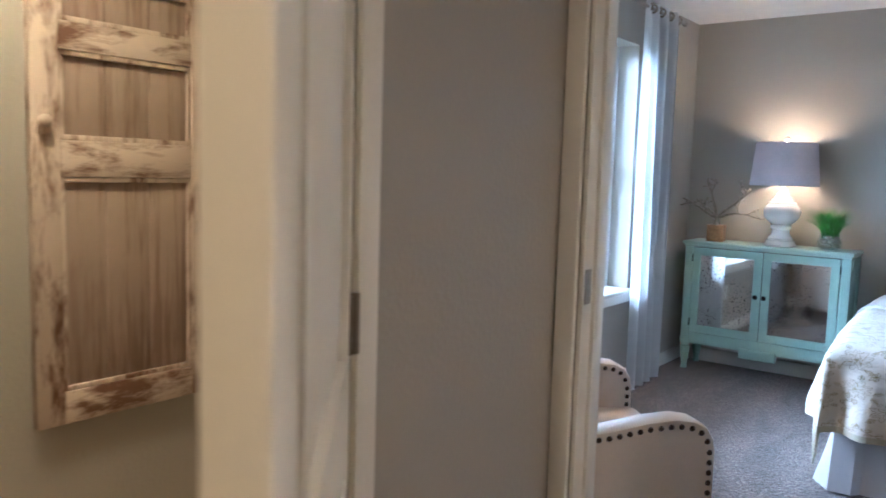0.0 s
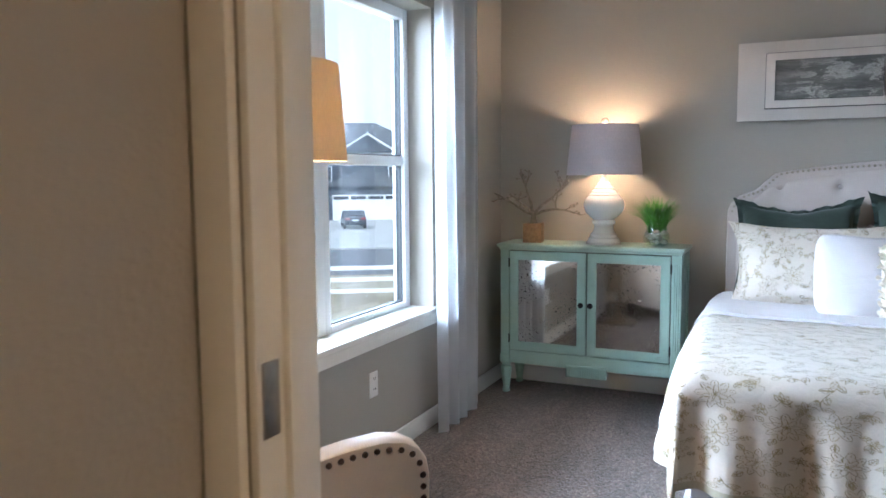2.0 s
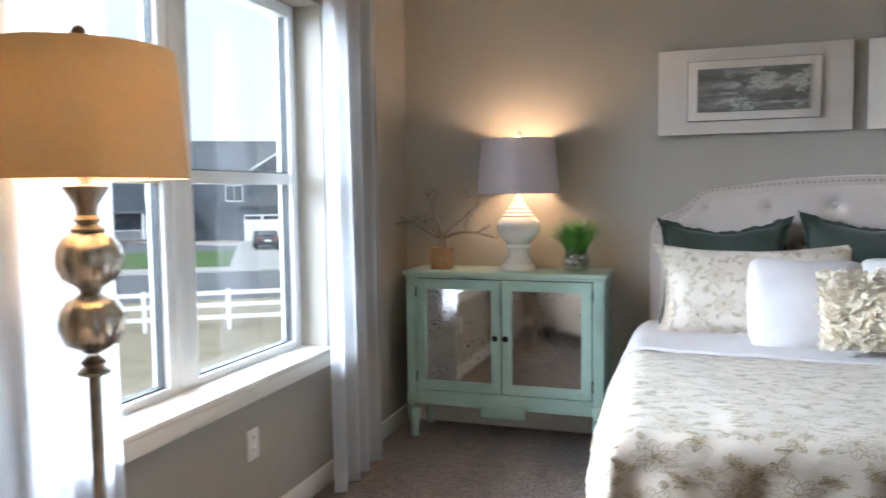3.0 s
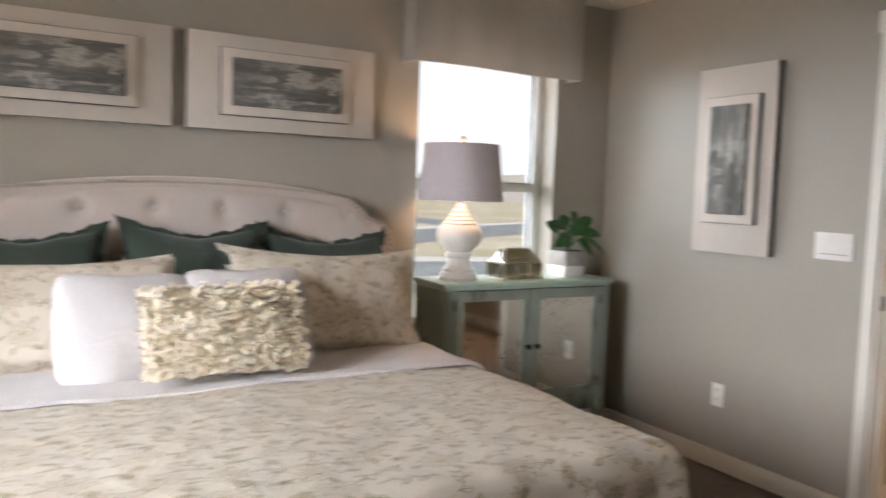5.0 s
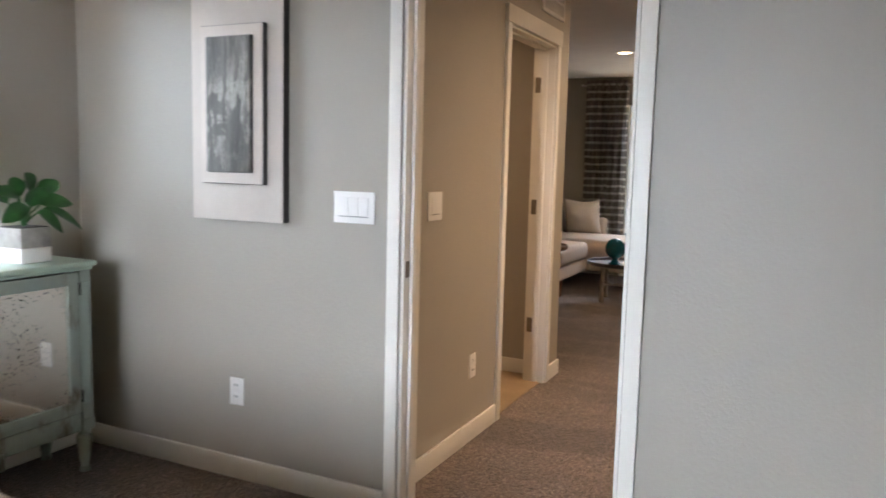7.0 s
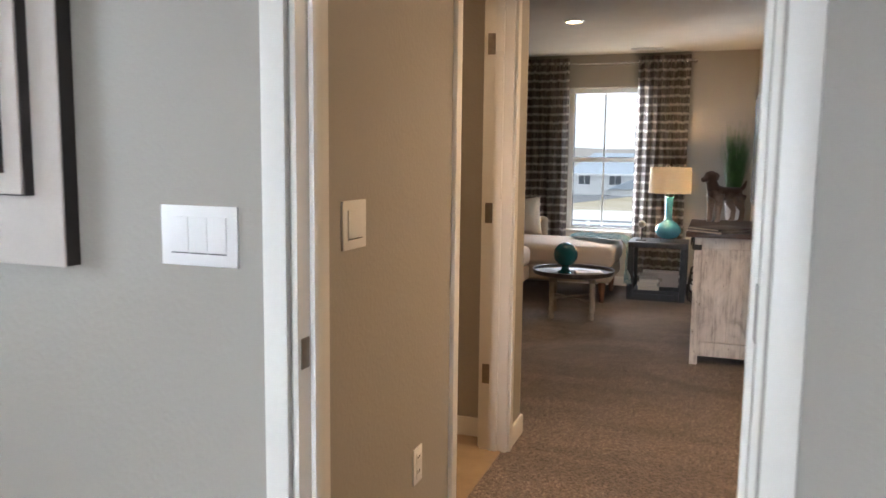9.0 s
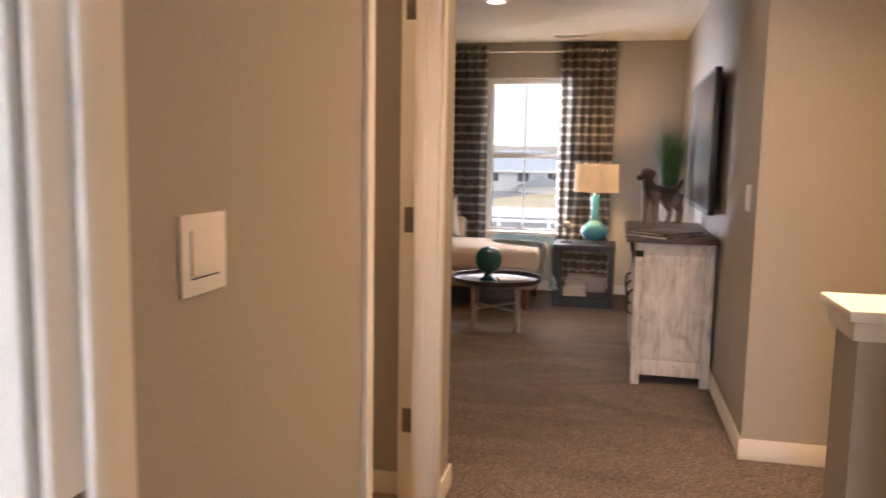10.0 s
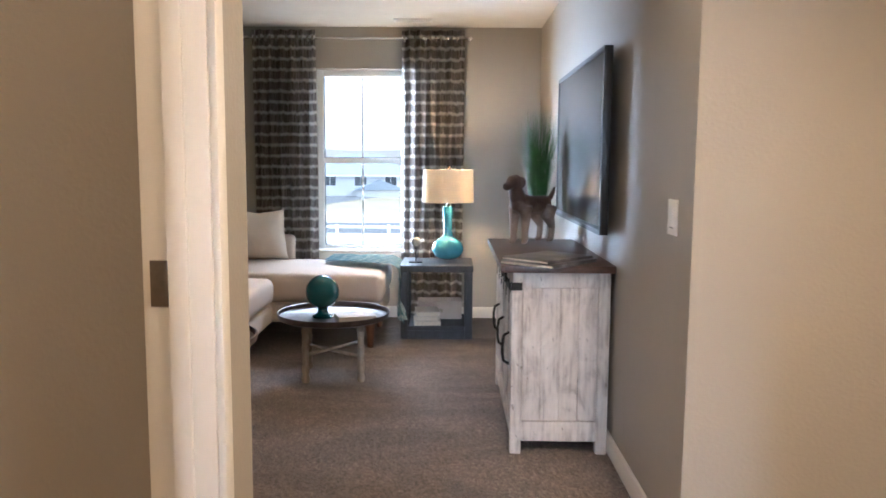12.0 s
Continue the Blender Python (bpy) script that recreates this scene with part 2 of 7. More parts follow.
def outline(bm, pts, depth, axis="y", bevel=0.0):
    """A flat outline (a, z) thickened by depth along axis, from 0."""
    if axis == "y":
        v = [bm.verts.new((a, 0, z)) for a, z in pts]
        d = Vector((0, depth, 0))
    elif axis == "x":
        v = [bm.verts.new((0, a, z)) for a, z in pts]
        d = Vector((depth, 0, 0))
    else:
        v = [bm.verts.new((a, z, 0)) for a, z in pts]
        d = Vector((0, 0, depth))
    f = bm.faces.new(v)
    out = bmesh.ops.extrude_face_region(bm, geom=[f])
    top = [g for g in out["geom"] if isinstance(g, bmesh.types.BMVert)]
    bmesh.ops.translate(bm, verts=top, vec=d)
    bmesh.ops.recalc_face_normals(bm, faces=bm.faces)
    if bevel:
        rim = [e for e in bm.edges if len(e.link_faces) == 2 and e.calc_face_angle(0) > 0.9]
        bmesh.ops.bevel(bm, geom=rim, offset=bevel, segments=2, affect="EDGES", profile=0.5)


def mesh_of(name, bm, material, smooth=True):
    me = bpy.data.meshes.new(name)
    bmesh.ops.recalc_face_normals(bm, faces=bm.faces)
    bm.to_mesh(me)
    bm.free()
    if material:
        me.materials.append(material)
    if smooth:
        me.polygons.foreach_set("use_smooth", [True] * len(me.polygons))
        me.set_sharp_from_angle(angle=radians(38))
    return me


def part(name, bm, material, parent=None, label="", smooth=True):
    """Links a bmesh as one mesh object under a thing or a part."""
    ob = new(name, mesh_of(name, bm, material, smooth))
    if parent:
        ob.parent = parent
    return tagged(ob, label)


def thing(name, label, category, at=None, group="", kind=""):
    """An Empty at a thing's base, which parents its parts."""
    ob = new(name)
    ob.empty_display_size = 0.1
    ob.matrix_world = at or Matrix.Identity(4)
    return tagged(ob, label, category, group, kind)


def single(name, bm, material, label="", category="", at=None, group="", kind="", smooth=True):
    """A thing that is one mesh."""
    ob = new(name, mesh_of(name, bm, material, smooth))
    ob.matrix_world = at or Matrix.Identity(4)
    return tagged(ob, label, category, group, kind)


def B(*args, **kw):
    bm = bmesh.new()
    box(bm, *args, **kw)
    return bm


# ---- structure ----
H = 2.44
def wall(name, axis, at, thick, a0, a1, openings=(), top=H, material=None):
    """A wall across axis at 'at', growing by thick, from a0 to a1, with openings (b0, b1, z0, z1)."""
    bm = bmesh.new()
    lo, hi = min(at, at + thick), max(at, at + thick)

    def slab(b0, b1, z0, z1):
        if b1 - b0 > 1e-4 and z1 - z0 > 1e-4:
            if axis == "x":
                box(bm, lo, hi, b0, b1, z0, z1)
            else:
                box(bm, b0, b1, lo, hi, z0, z1)
    b = a0
    for o0, o1, z0, z1 in sorted(openings):
        slab(b, o0, 0, top)
        slab(o0, o1, 0, z0)
        slab(o0, o1, z1, top)
        b = o1
    slab(b, a1, 0, top)
    bmesh.ops.remove_doubles(bm, verts=bm.verts, dist=1e-5)
    return single(name, bm, material or M["wall"], kind="structure", smooth=False)


YN, XW, XE, YS, YC, YT, XL, XV = 5.82, -1.575, 3.19, 1.99, 4.236, 3.037, 10.25, -0.47
WIN_W, WIN_N, WIN_L = (3.12, 4.80, 0.60, 2.147), (1.92, 2.80, 0.60, 2.147), (4.16, 4.92, 0.56, 2.10)
DOOR_E, DOOR_S, DOOR_C, DOOR_B = (3.315, 4.137), (-0.411, 0.405), (4.45, 5.21), (0.225, 1.156)
DH = 2.045
wall("wall_north", "y", YN, 0.20, XW - 0.2, XE + 0.12, [WIN_N])
wall("wall_west", "x", XW, -0.20, YS, YN, [WIN_W])
wall("wall_east", "x", XE, 0.12, YS, YN, [(*DOOR_E, 0, DH)])
wall("wall_south", "y", YS, -0.11, -1.87, XE + 0.12, [(*DOOR_S, 0, DH)])
wall("wall_entry_west", "x", XV, -0.12, -1.2, YS - 0.11, [(*DOOR_B, 0, DH)])
wall("wall_entry_east", "x", 1.5, 0.12, -1.2, YS - 0.11)
wall("wall_entry_south", "y", -1.2, -0.12, -1.87, 1.62)
wall("wall_bath_west", "x", -1.75, -0.12, -1.2, YS - 0.11)
wall("wall_hall_north", "y", YC, 0.12, XE + 0.12, 5.47, [(*DOOR_C, 0, DH)])
wall("wall_closet_north", "y", 5.6, 0.12, XE + 0.12, 5.47)
wall("wall_closet_east", "x", 5.35, 0.12, YC + 0.12, 5.6)
wall("wall_loft_west", "x", 5.35, 0.12, 5.72, 7.4)
wall("wall_loft_north", "y", 7.4, 0.12, 5.35, XL + 0.2)
wall("wall_loft_east", "x", XL, 0.20, YT - 0.12, 7.4, [WIN_L])
wall("wall_loft_south", "y", YT, -0.12, 6.095, XL)
wall("wall_stair_end", "x", 6.095, 0.12, 1.0, YT - 0.12)
wall("wall_stair_south", "y", 1.0, -0.12, XE + 0.12, 6.215)
single("floor", B(-2.4, 10.5, -1.4, 7.6, -0.2, 0.0), M["carpet"], "grey-brown cut-pile carpet with faint vacuum tracks", "floor", kind="structure")
single("closet_floor", B(XE + 0.12, 5.35, YC + 0.02, 5.6, 0.0, 0.005), M["vinyl_floor"], "tan vinyl floor behind the hall door", "floor", kind="structure")
single("bath_floor", B(-1.75, XV - 0.06, -1.2, YS - 0.11, 0.0, 0.005), M["vinyl_floor"], "tan vinyl bathroom floor", "floor", kind="structure")
single("ceiling", B(-2.4, 10.5, -1.4, 7.6, H, H + 0.15), M["ceiling"], "off-white textured ceiling", "ceiling", kind="structure")


def baseboard(x0, y0, x1, y1, side):
    """A baseboard along a wall from one point to the other; side: the way it stands out."""
    bm = bmesh.new()
    t, h = 0.014, 0.095
    lo = (min(x0, x1), min(y0, y1))
    hi = (max(x0, x1), max(y0, y1))
    sx, sy = side
    ax0, ax1 = (lo[0], hi[0]) if not sx else ((x0, x0 + t) if sx > 0 else (x0 - t, x0))
    ay0, ay1 = (lo[1], hi[1]) if not sy else ((y0, y0 + t) if sy > 0 else (y0 - t, y0))
    box(bm, ax0, ax1, ay0, ay1, 0, h, 0.004)
    return single("baseboard", bm, M["trim"], "white painted baseboard", "baseboard", kind="structure")


baseboard(XW, YN, XE, YN, (0, -1))
baseboard(XW, YS, XW, YN - 0.014, (1, 0))
baseboard(XE, DOOR_E[1] + 0.06, XE, YN - 0.014, (-1, 0))
baseboard(XE, YS, XE, DOOR_E[0] - 0.06, (-1, 0))
baseboard(XW, YS, DOOR_S[0] - 0.06, YS, (0, 1))
baseboard(DOOR_S[1] + 0.06, YS, XE, YS, (0, 1))
baseboard(XE + 0.12, YC, DOOR_C[0] - 0.062, YC, (0, -1))
baseboard(DOOR_C[1] + 0.062, YC, 5.47, YC, (0, -1))
baseboard(5.47, YC - 0.014, 5.47, 5.6, (1, 0))
baseboard(XL, YT, XL, 7.4, (-1, 0))
baseboard(6.095, YT, XL, YT, (0, 1))
baseboard(6.095, 1.0, 6.095, YT + 0.014, (-1, 0))
baseboard(XV, DOOR_B[1] + 0.062, XV, YS - 0.11, (1, 0))
baseboard(5.35, YC + 0.12, 5.35, 5.6, (-1, 0))
baseboard(XE + 0.12, 5.6, 5.35, 5.6, (0, -1))


def casing_bars(axis, face, side, a0, a1, w=0.055):
    """Door casing on one wall face: two flat uprights and a wider head."""
    out = []
    t = 0.017

    def bar(b0, b1, z0, z1):
        f0, f1 = sorted((face, face + side * t))
        return B(f0, f1, b0, b1, z0, z1, bevel=0.003) if axis == "x" else B(b0, b1, f0, f1, z0, z1, bevel=0.003)
    out.append(bar(a0 - w, a0 - 0.004, 0, DH + 0.004))
    out.append(bar(a1 + 0.004, a1 + w, 0, DH + 0.004))
    bm = bmesh.new()
    f0, f1 = sorted((face, face + side * (t + 0.004)))
    if axis == "x":
        box(bm, f0, f1, a0 - w - 0.012, a1 + w + 0.012, DH + 0.004, DH + 0.092, 0.003)
    else:
        box(bm, a0 - w - 0.012, a1 + w + 0.012, f0, f1, DH + 0.004, DH + 0.092, 0.003)
    out.append(bm)
    return out


def doorway(name, axis, f0, f1, a0, a1, label, stop):
    """Jambs, stops and casings of an opening through a wall between the faces f0 and f1."""
    ob = thing(name, label, "door frame", kind="structure")
    for face, side in ((f0, -1), (f1, 1)):
        for bm in casing_bars(axis, face, side, a0, a1):
            part("casing", bm, M["trim"], ob)
    j = 0.012
    def slab(p0, p1, q0, q1, z0, z1, nm):
        bm = B(q0, q1, p0, p1, z0, z1, bevel=0.002) if axis == "x" else B(p0, p1, q0, q1, z0, z1, bevel=0.002)
        part(nm, bm, M["trim"], ob)
    slab(a0, a0 + j, f0 - 0.004, f1 + 0.004, 0, DH - j, "jamb")
    slab(a1 - j, a1, f0 - 0.004, f1 + 0.004, 0, DH - j, "jamb")
    slab(a0, a1, f0 - 0.004, f1 + 0.004, DH - j, DH, "head_jamb")
    s0, s1 = stop
    slab(a0 + j, a0 + j + 0.011, s0, s1, 0, DH - j, "stop")
    slab(a1 - j - 0.011, a1 - j, s0, s1, 0, DH - j, "stop")
    slab(a0 + j, a1 - j, s0, s1, DH - j - 0.011, DH - j, "stop")
    return ob


frame_e = doorway("door_frame_east", "x", XE, XE + 0.12, *DOOR_E, "white painted door frame with flat casing to the hall", (XE + 0.042, XE + 0.078))
frame_s = doorway("door_frame_south", "y", YS - 0.11, YS, *DOOR_S, "white painted door frame with flat casing of the bedroom entry", (YS - 0.068, YS - 0.036))
frame_c = doorway("door_frame_hall", "y", YC, YC + 0.12, *DOOR_C, "white painted door frame in the hall wall with three hinges", (YC + 0.04, YC + 0.078))
frame_b = doorway("door_frame_bath", "x", XV - 0.12, XV, *DOOR_B, "white painted door frame of the bathroom door", (XV - 0.08, XV - 0.042))


def plate_part(ob, name, axis, face, side, a, z, w, h, material, label, t=0.003):
    f0, f1 = sorted((face, face + side * t))
    bm = B(f0, f1, a - w / 2, a + w / 2, z - h / 2, z + h / 2, bevel=0.001) if axis == "x" else B(a - w / 2, a + w / 2, f0, f1, z - h / 2, z + h / 2, bevel=0.001)
    return part(name, bm, material, ob, label)


plate_part(frame_s, "strike_plate", "x", DOOR_S[0] + 0.012, 1, YS - 0.092, 1.07, 0.028, 0.085, M["nickel"], "satin nickel strike plate")
plate_part(frame_e, "strike_plate", "y", DOOR_E[1] - 0.012, -1, XE + 0.02, 0.95, 0.03, 0.06, M["dark_nickel"], "dark satin strike plate")
plate_part(frame_e, "hinge_leaf", "y", DOOR_E[0] + 0.012, 1, XE + 0.02, 1.09, 0.034, 0.09, M["nickel"], "satin nickel hinge leaf")
for z in (0.36, 1.09, 1.82):
    plate_part(frame_c, "hinge_leaf", "x", DOOR_C[1] - 0.012, -1, YC + 0.098, z, 0.034, 0.09, M["dark_nickel"], "dark satin hinge leaf")

# ---- windows ----
def window(name, axis, plane, out, units, z0, z1, label, sill=None, grille=False):
    """Vinyl hung windows in one opening. plane: the inner face of the frame; out: the way outdoors."""
    ob = thing(name, label, "window", kind="structure")

    def bx(a0, a1, d0, d1, zz0, zz1, bevel=0.003):
        p0, p1 = sorted((plane + out * d0, plane + out * d1))
        return B(p0, p1, a0, a1, zz0, zz1, bevel=bevel) if axis == "x" else B(a0, a1, p0, p1, zz0, zz1, bevel=bevel)
    mid = (z0 + z1) / 2 + 0.01
    w = 0.052
    for k, (a0, a1) in enumerate(units):
        part("window_frame", bx(a0, a0 + w, 0, 0.07, z0, z1), M["vinyl"], ob)
        part("window_frame", bx(a1 - w, a1, 0, 0.07, z0, z1), M["vinyl"], ob)
        part("window_frame", bx(a0 + w, a1 - w, 0, 0.07, z0, z0 + w), M["vinyl"], ob)
        part("window_frame", bx(a0 + w, a1 - w, 0, 0.07, z1 - w, z1), M["vinyl"], ob)
        part("meeting_rail", bx(a0 + w, a1 - w, 0.008, 0.06, mid - 0.024, mid + 0.024), M["vinyl"], ob)
        for q0, q1 in ((z0 + w, mid - 0.024), (mid + 0.024, z1 - w)):
            for b0, b1 in ((a0 + w, a0 + w + 0.005), (a1 - w - 0.005, a1 - w)):
                part("gasket", bx(b0, b1, 0.02, 0.05, q0, q1, 0), M["gasket"], ob)
            part("gasket", bx(a0 + w, a1 - w, 0.02, 0.05, q0, q0 + 0.006, 0), M["gasket"], ob)
            pane = part("pane", bx(a0 + w + 0.005, a1 - w - 0.005, 0.034, 0.038, q0 + 0.006, q1, 0), M["pane"], ob)
            pane.visible_shadow = False
            if grille:
                c = (a0 + a1) / 2
                part("grille_bar", bx(c - 0.008, c + 0.008, 0.028, 0.033, q0 + 0.006, q1, 0), M["vinyl"], ob)
    for (a0, a1), (b0, b1) in zip(units, units[1:]):
        part("mullion", bx(a1, b0, -0.006, 0.07, z0, z1), M["vinyl"], ob)
    if sill:
        s0, s1, depth = sill
        p0, p1 = sorted((plane, plane - out * depth))
        bm = B(p0, p1, s0, s1, z0 - 0.001, z0 + 0.024, bevel=0.006) if axis == "x" else B(s0, s1, p0, p1, z0 - 0.001, z0 + 0.024, bevel=0.006)
        part("window_sill", bm, M["trim"], ob)
        e = plane - out * (depth - 0.02)
        p0, p1 = sorted((e, e + out * -0.016))
        bm = B(p0, p1, s0 + 0.012, s1 - 0.012, z0 - 0.055, z0 - 0.001, bevel=0.003) if axis == "x" else B(s0 + 0.012, s1 - 0.012, p0, p1, z0 - 0.055, z0 - 0.001, bevel=0.003)
        part("apron", bm, M["trim"], ob)
    return ob


window("window_1", "x", XW - 0.135, -1, [(3.12, 3.925), (3.985, 4.80)], 0.60, 2.147, "white vinyl double window with a wide painted sill", (3.08, 4.84, 0.165))
window("window_2", "y", YN + 0.125, 1, [(1.92, 2.80)], 0.60, 2.147, "white vinyl hung window behind the bedside cabinet", (1.88, 2.84, 0.155))
window("window_3", "x", XL + 0.10, 1, [(4.16, 4.92)], 0.56, 2.10, "white vinyl hung window with a centre grille bar", (4.11, 4.97, 0.13), grille=True)

# ---- materials of things ----
M["mint"] = worn_paint("mint_distressed_paint", (0.40, 0.56, 0.47), (0.20, 0.16, 0.10), (1, 1, 9), 0.66, 0.5, 9)
# sage: the worn mint paint again, greyed and darkened to carry the shade
M["sage"] = worn_paint("shaded_mint_distressed_paint", (0.31, 0.355, 0.295), (0.13, 0.10, 0.065), (3, 3, 1.1), 0.60, 0.5, 6)
M["mint_top"] = worn_paint("mint_distressed_top", (0.44, 0.57, 0.47), (0.22, 0.18, 0.11), (9, 1, 1), 0.66, 0.35, 6)


def antique_mirror():
    m = Mat("antique_mirror", (0.72, 0.70, 0.66), 0.06, 1.0)
    spots = m.ramp(m.noise(75, 3, 0.65), [(0.588, 0.0), (0.60, 1.0)])
    zone = m.ramp(m.noise(4, 3), [(0.44, 0.0), (0.56, 1.0)])
    mask = m.mix(1.0, spots, zone, "MULTIPLY")
    m.color(m.mix(mask, (0.72, 0.70, 0.66), (0.025, 0.022, 0.02)))
    m.set("Specular IOR Level", 0.1)
    m.link(m.ramp(mask, [(0.0, 1.0), (1.0, 0.0)]), m.p.inputs["Metallic"])
    return m.m


M["mirror"] = antique_mirror()
M["ceramic"] = varied("white_glazed_ceramic", (0.80, 0.78, 0.74), 0.22, amount=0.03).m


def shade_cloth(name, color, through, glow=0.0):
    """Woven lampshade cloth, part of the light passing through."""
    m = Mat(name, color, 0.9, spec=0.1)
    weave = m.noise(260, 2, 0.5, (1, 1, 0.25))
    tone = m.ramp(weave, [(0.3, tuple(c * 0.88 for c in color)), (0.7, color)])
    m.color(tone).bump(weave, 0.15, 0.0006)
    t = m.t
    tl = t.nodes.new("ShaderNodeBsdfTranslucent")
    tl.inputs[0].default_value = (*color, 1)
    mx = t.nodes.new("ShaderNodeMixShader")
    mx.inputs[0].default_value = through
    out = t.nodes["Material Output"]
    t.links.new(m.p.outputs[0], mx.inputs[1])
    t.links.new(tl.outputs[0], mx.inputs[2])
    t.links.new(mx.outputs[0], out.inputs[0])
    return m.m


M["shade_lilac"] = shade_cloth("grey_lampshade_linen", (0.62, 0.56, 0.58), 0.05)
M["shade_cream"] = shade_cloth("cream_lampshade_linen", (0.72, 0.60, 0.42), 0.25)
M["shade_white"] = shade_cloth("white_lampshade_linen", (0.80, 0.72, 0.58), 0.20)
M["gold"] = varied("aged_silver_gilt", (0.34, 0.30, 0.25), 0.30, 1.0, amount=0.3, scale=60).m
M["oak_box"] = wood("honey_wood", (0.20, 0.10, 0.04), (0.42, 0.24, 0.11), (1, 6, 1), 0.45)
M["blade"] = varied("grass_blade_green", (0.09, 0.27, 0.03), 0.5, amount=0.4, scale=14).m
M["blade_dark"] = varied("onion_grass_green", (0.05, 0.14, 0.03), 0.5, amount=0.4, scale=14).m
M["leaf"] = varied("broad_leaf_green", (0.03, 0.11, 0.025), 0.4, amount=0.3, scale=20).m
M["stone"] = varied("river_pebble", (0.45, 0.40, 0.33), 0.6, amount=0.35, scale=30).m
M["silver"] = varied("mercury_glass", (0.82, 0.78, 0.70), 0.24, 1.0, amount=0.2, scale=30).m
M["pewter"] = varied("brushed_pewter", (0.40, 0.36, 0.30), 0.35, 1.0, amount=0.15, scale=40).m
M["smoky"] = glass("smoky_glass", (0.66, 0.62, 0.54), 0.05)
M["clear"] = glass("clear_glass", (0.93, 0.96, 0.95), 0.02)


def cloth(name, color, weave=420.0, amount=0.06, bump=0.25, rough=0.92, wrinkles=0.3, sheen=0.15):
    m = Mat(name, color, rough, spec=0.2)
    w = m.noise(weave, 2, 0.5)
    broad = m.ramp(m.noise(4, 3), [(0.3, tuple(c * (1 - amount) for c in color)), (0.7, color)])
    m.color(m.mix(1.0, broad, m.ramp(w, [(0.3, 0.9), (0.7, 1.0)]), "MULTIPLY"))
    m.bump(w, bump, 0.0008)
    if wrinkles:
        m.bump(m.noise(11, 4, 0.55, (1, 1, 1), 0.8), wrinkles, 0.012)
    m.set("Sheen Weight", sheen)
    return m


M["linen_head"] = cloth("oatmeal_linen", (0.56, 0.49, 0.44), wrinkles=0.08).m
M["sheet"] = cloth("white_cotton", (0.62, 0.585, 0.58), wrinkles=0.35).m
M["skirt"] = cloth("quilted_white_skirt", (0.74, 0.71, 0.70), wrinkles=0.15).m
M["velvet"] = cloth("sage_green_velvet", (0.040, 0.058, 0.042), wrinkles=0.6, sheen=0.25, amount=0.35).m
M["ruffle"] = cloth("cream_ruffle", (0.92, 0.84, 0.70), wrinkles=0.1).m
M["white_curtain"] = cloth("white_curtain_cotton", (0.88, 0.88, 0.89), wrinkles=0.1).m
M["valance"] = cloth("oatmeal_valance_linen", (0.62, 0.58, 0.53), wrinkles=0.1).m
M["leather"] = varied("cream_leather", (0.68, 0.58, 0.48), 0.42, amount=0.06, scale=5, bump=0.12, bump_scale=300).m
M["sofa"] = cloth("cream_sofa_weave", (0.62, 0.52, 0.43), 300, wrinkles=0.15).m
M["pillow_white"] = cloth("ivory_pillow", (0.84, 0.80, 0.74), wrinkles=0.3).m
def knit():
    """Teal and pale grey yarn in a zigzag knit."""
    m = Mat("teal_zigzag_knit", (0.16, 0.32, 0.36), 0.95, spec=0.1)
    w = m.node("ShaderNodeTexWave", Scale=11.0, Distortion=3.5, Detail=1.5, Detail_Scale=6.0)
    m.link(m.coords((1, 1, 1)), w.inputs["Vector"])
    fine = m.noise(150, 2)
    c = m.ramp(w.outputs[1], [(0.35, (0.085, 0.20, 0.235)), (0.5, (0.17, 0.33, 0.36)), (0.68, (0.50, 0.56, 0.55))])
    m.color(m.mix(0.25, c, m.ramp(fine, [(0.3, (0.08, 0.17, 0.20)), (0.7, (0.38, 0.48, 0.49))])))
    m.bump(w.outputs[1], 0.6, 0.004)
    m.bump(fine, 0.6, 0.003)
    return m.m


M["throw"] = knit()


M["duvet"] = cloth("ivory_duvet_cotton", (0.68, 0.61, 0.515), 300, wrinkles=0.6, amount=0.05).m
M["thread"] = varied("gold_embroidery_thread", (0.32, 0.25, 0.125), 0.5, amount=0.4, scale=25).m
M["hem"] = cloth("olive_embroidered_band", (0.60, 0.54, 0.40), 160, wrinkles=0.4, amount=0.4).m
# the frame's ivory, toned down so the lower board looks shaded
M["frame_board"] = varied("shaded_ivory_board_paint", (0.61, 0.55, 0.485), 0.6, amount=0.05, scale=5, bump=0.1, bump_scale=90).m
M["frame_paint"] = varied("ivory_frame_paint", (0.68, 0.61, 0.54), 0.6, amount=0.06, scale=8, bump=0.1, bump_scale=120).m
M["frame_edge"] = Mat("dark_frame_edge", (0.035, 0.028, 0.025), 0.6).m


def relief_art(name, along):
    """Grey plaster with grain along one axis and pale, torn flower marks towards the middle."""
    m = Mat(name, (0.3, 0.3, 0.28), 0.6)
    grain = m.noise(9, 6, 0.7, along, 0.6)
    marks = m.noise(15, 6, 0.75, tuple(0.35 + 0.45 * c for c in along), 0.7)
    zone = m.ramp(m.noise(3.2, 2), [(0.38, 0.0), (0.58, 1.0)])
    base = m.ramp(grain, [(0.30, (0.070, 0.068, 0.060)), (0.52, (0.16, 0.155, 0.14)), (0.72, (0.30, 0.29, 0.26))])
    petals = m.ramp(marks, [(0.50, 0.0), (0.56, 0.9), (0.60, 0.3), (0.68, 1.0)])
    m.color(m.mix(m.mix(1.0, petals, zone, "MULTIPLY"), base, (0.52, 0.50, 0.44)))
    m.bump(grain, 0.5, 0.004)
    m.bump(marks, 0.8, 0.006)
    return m.m


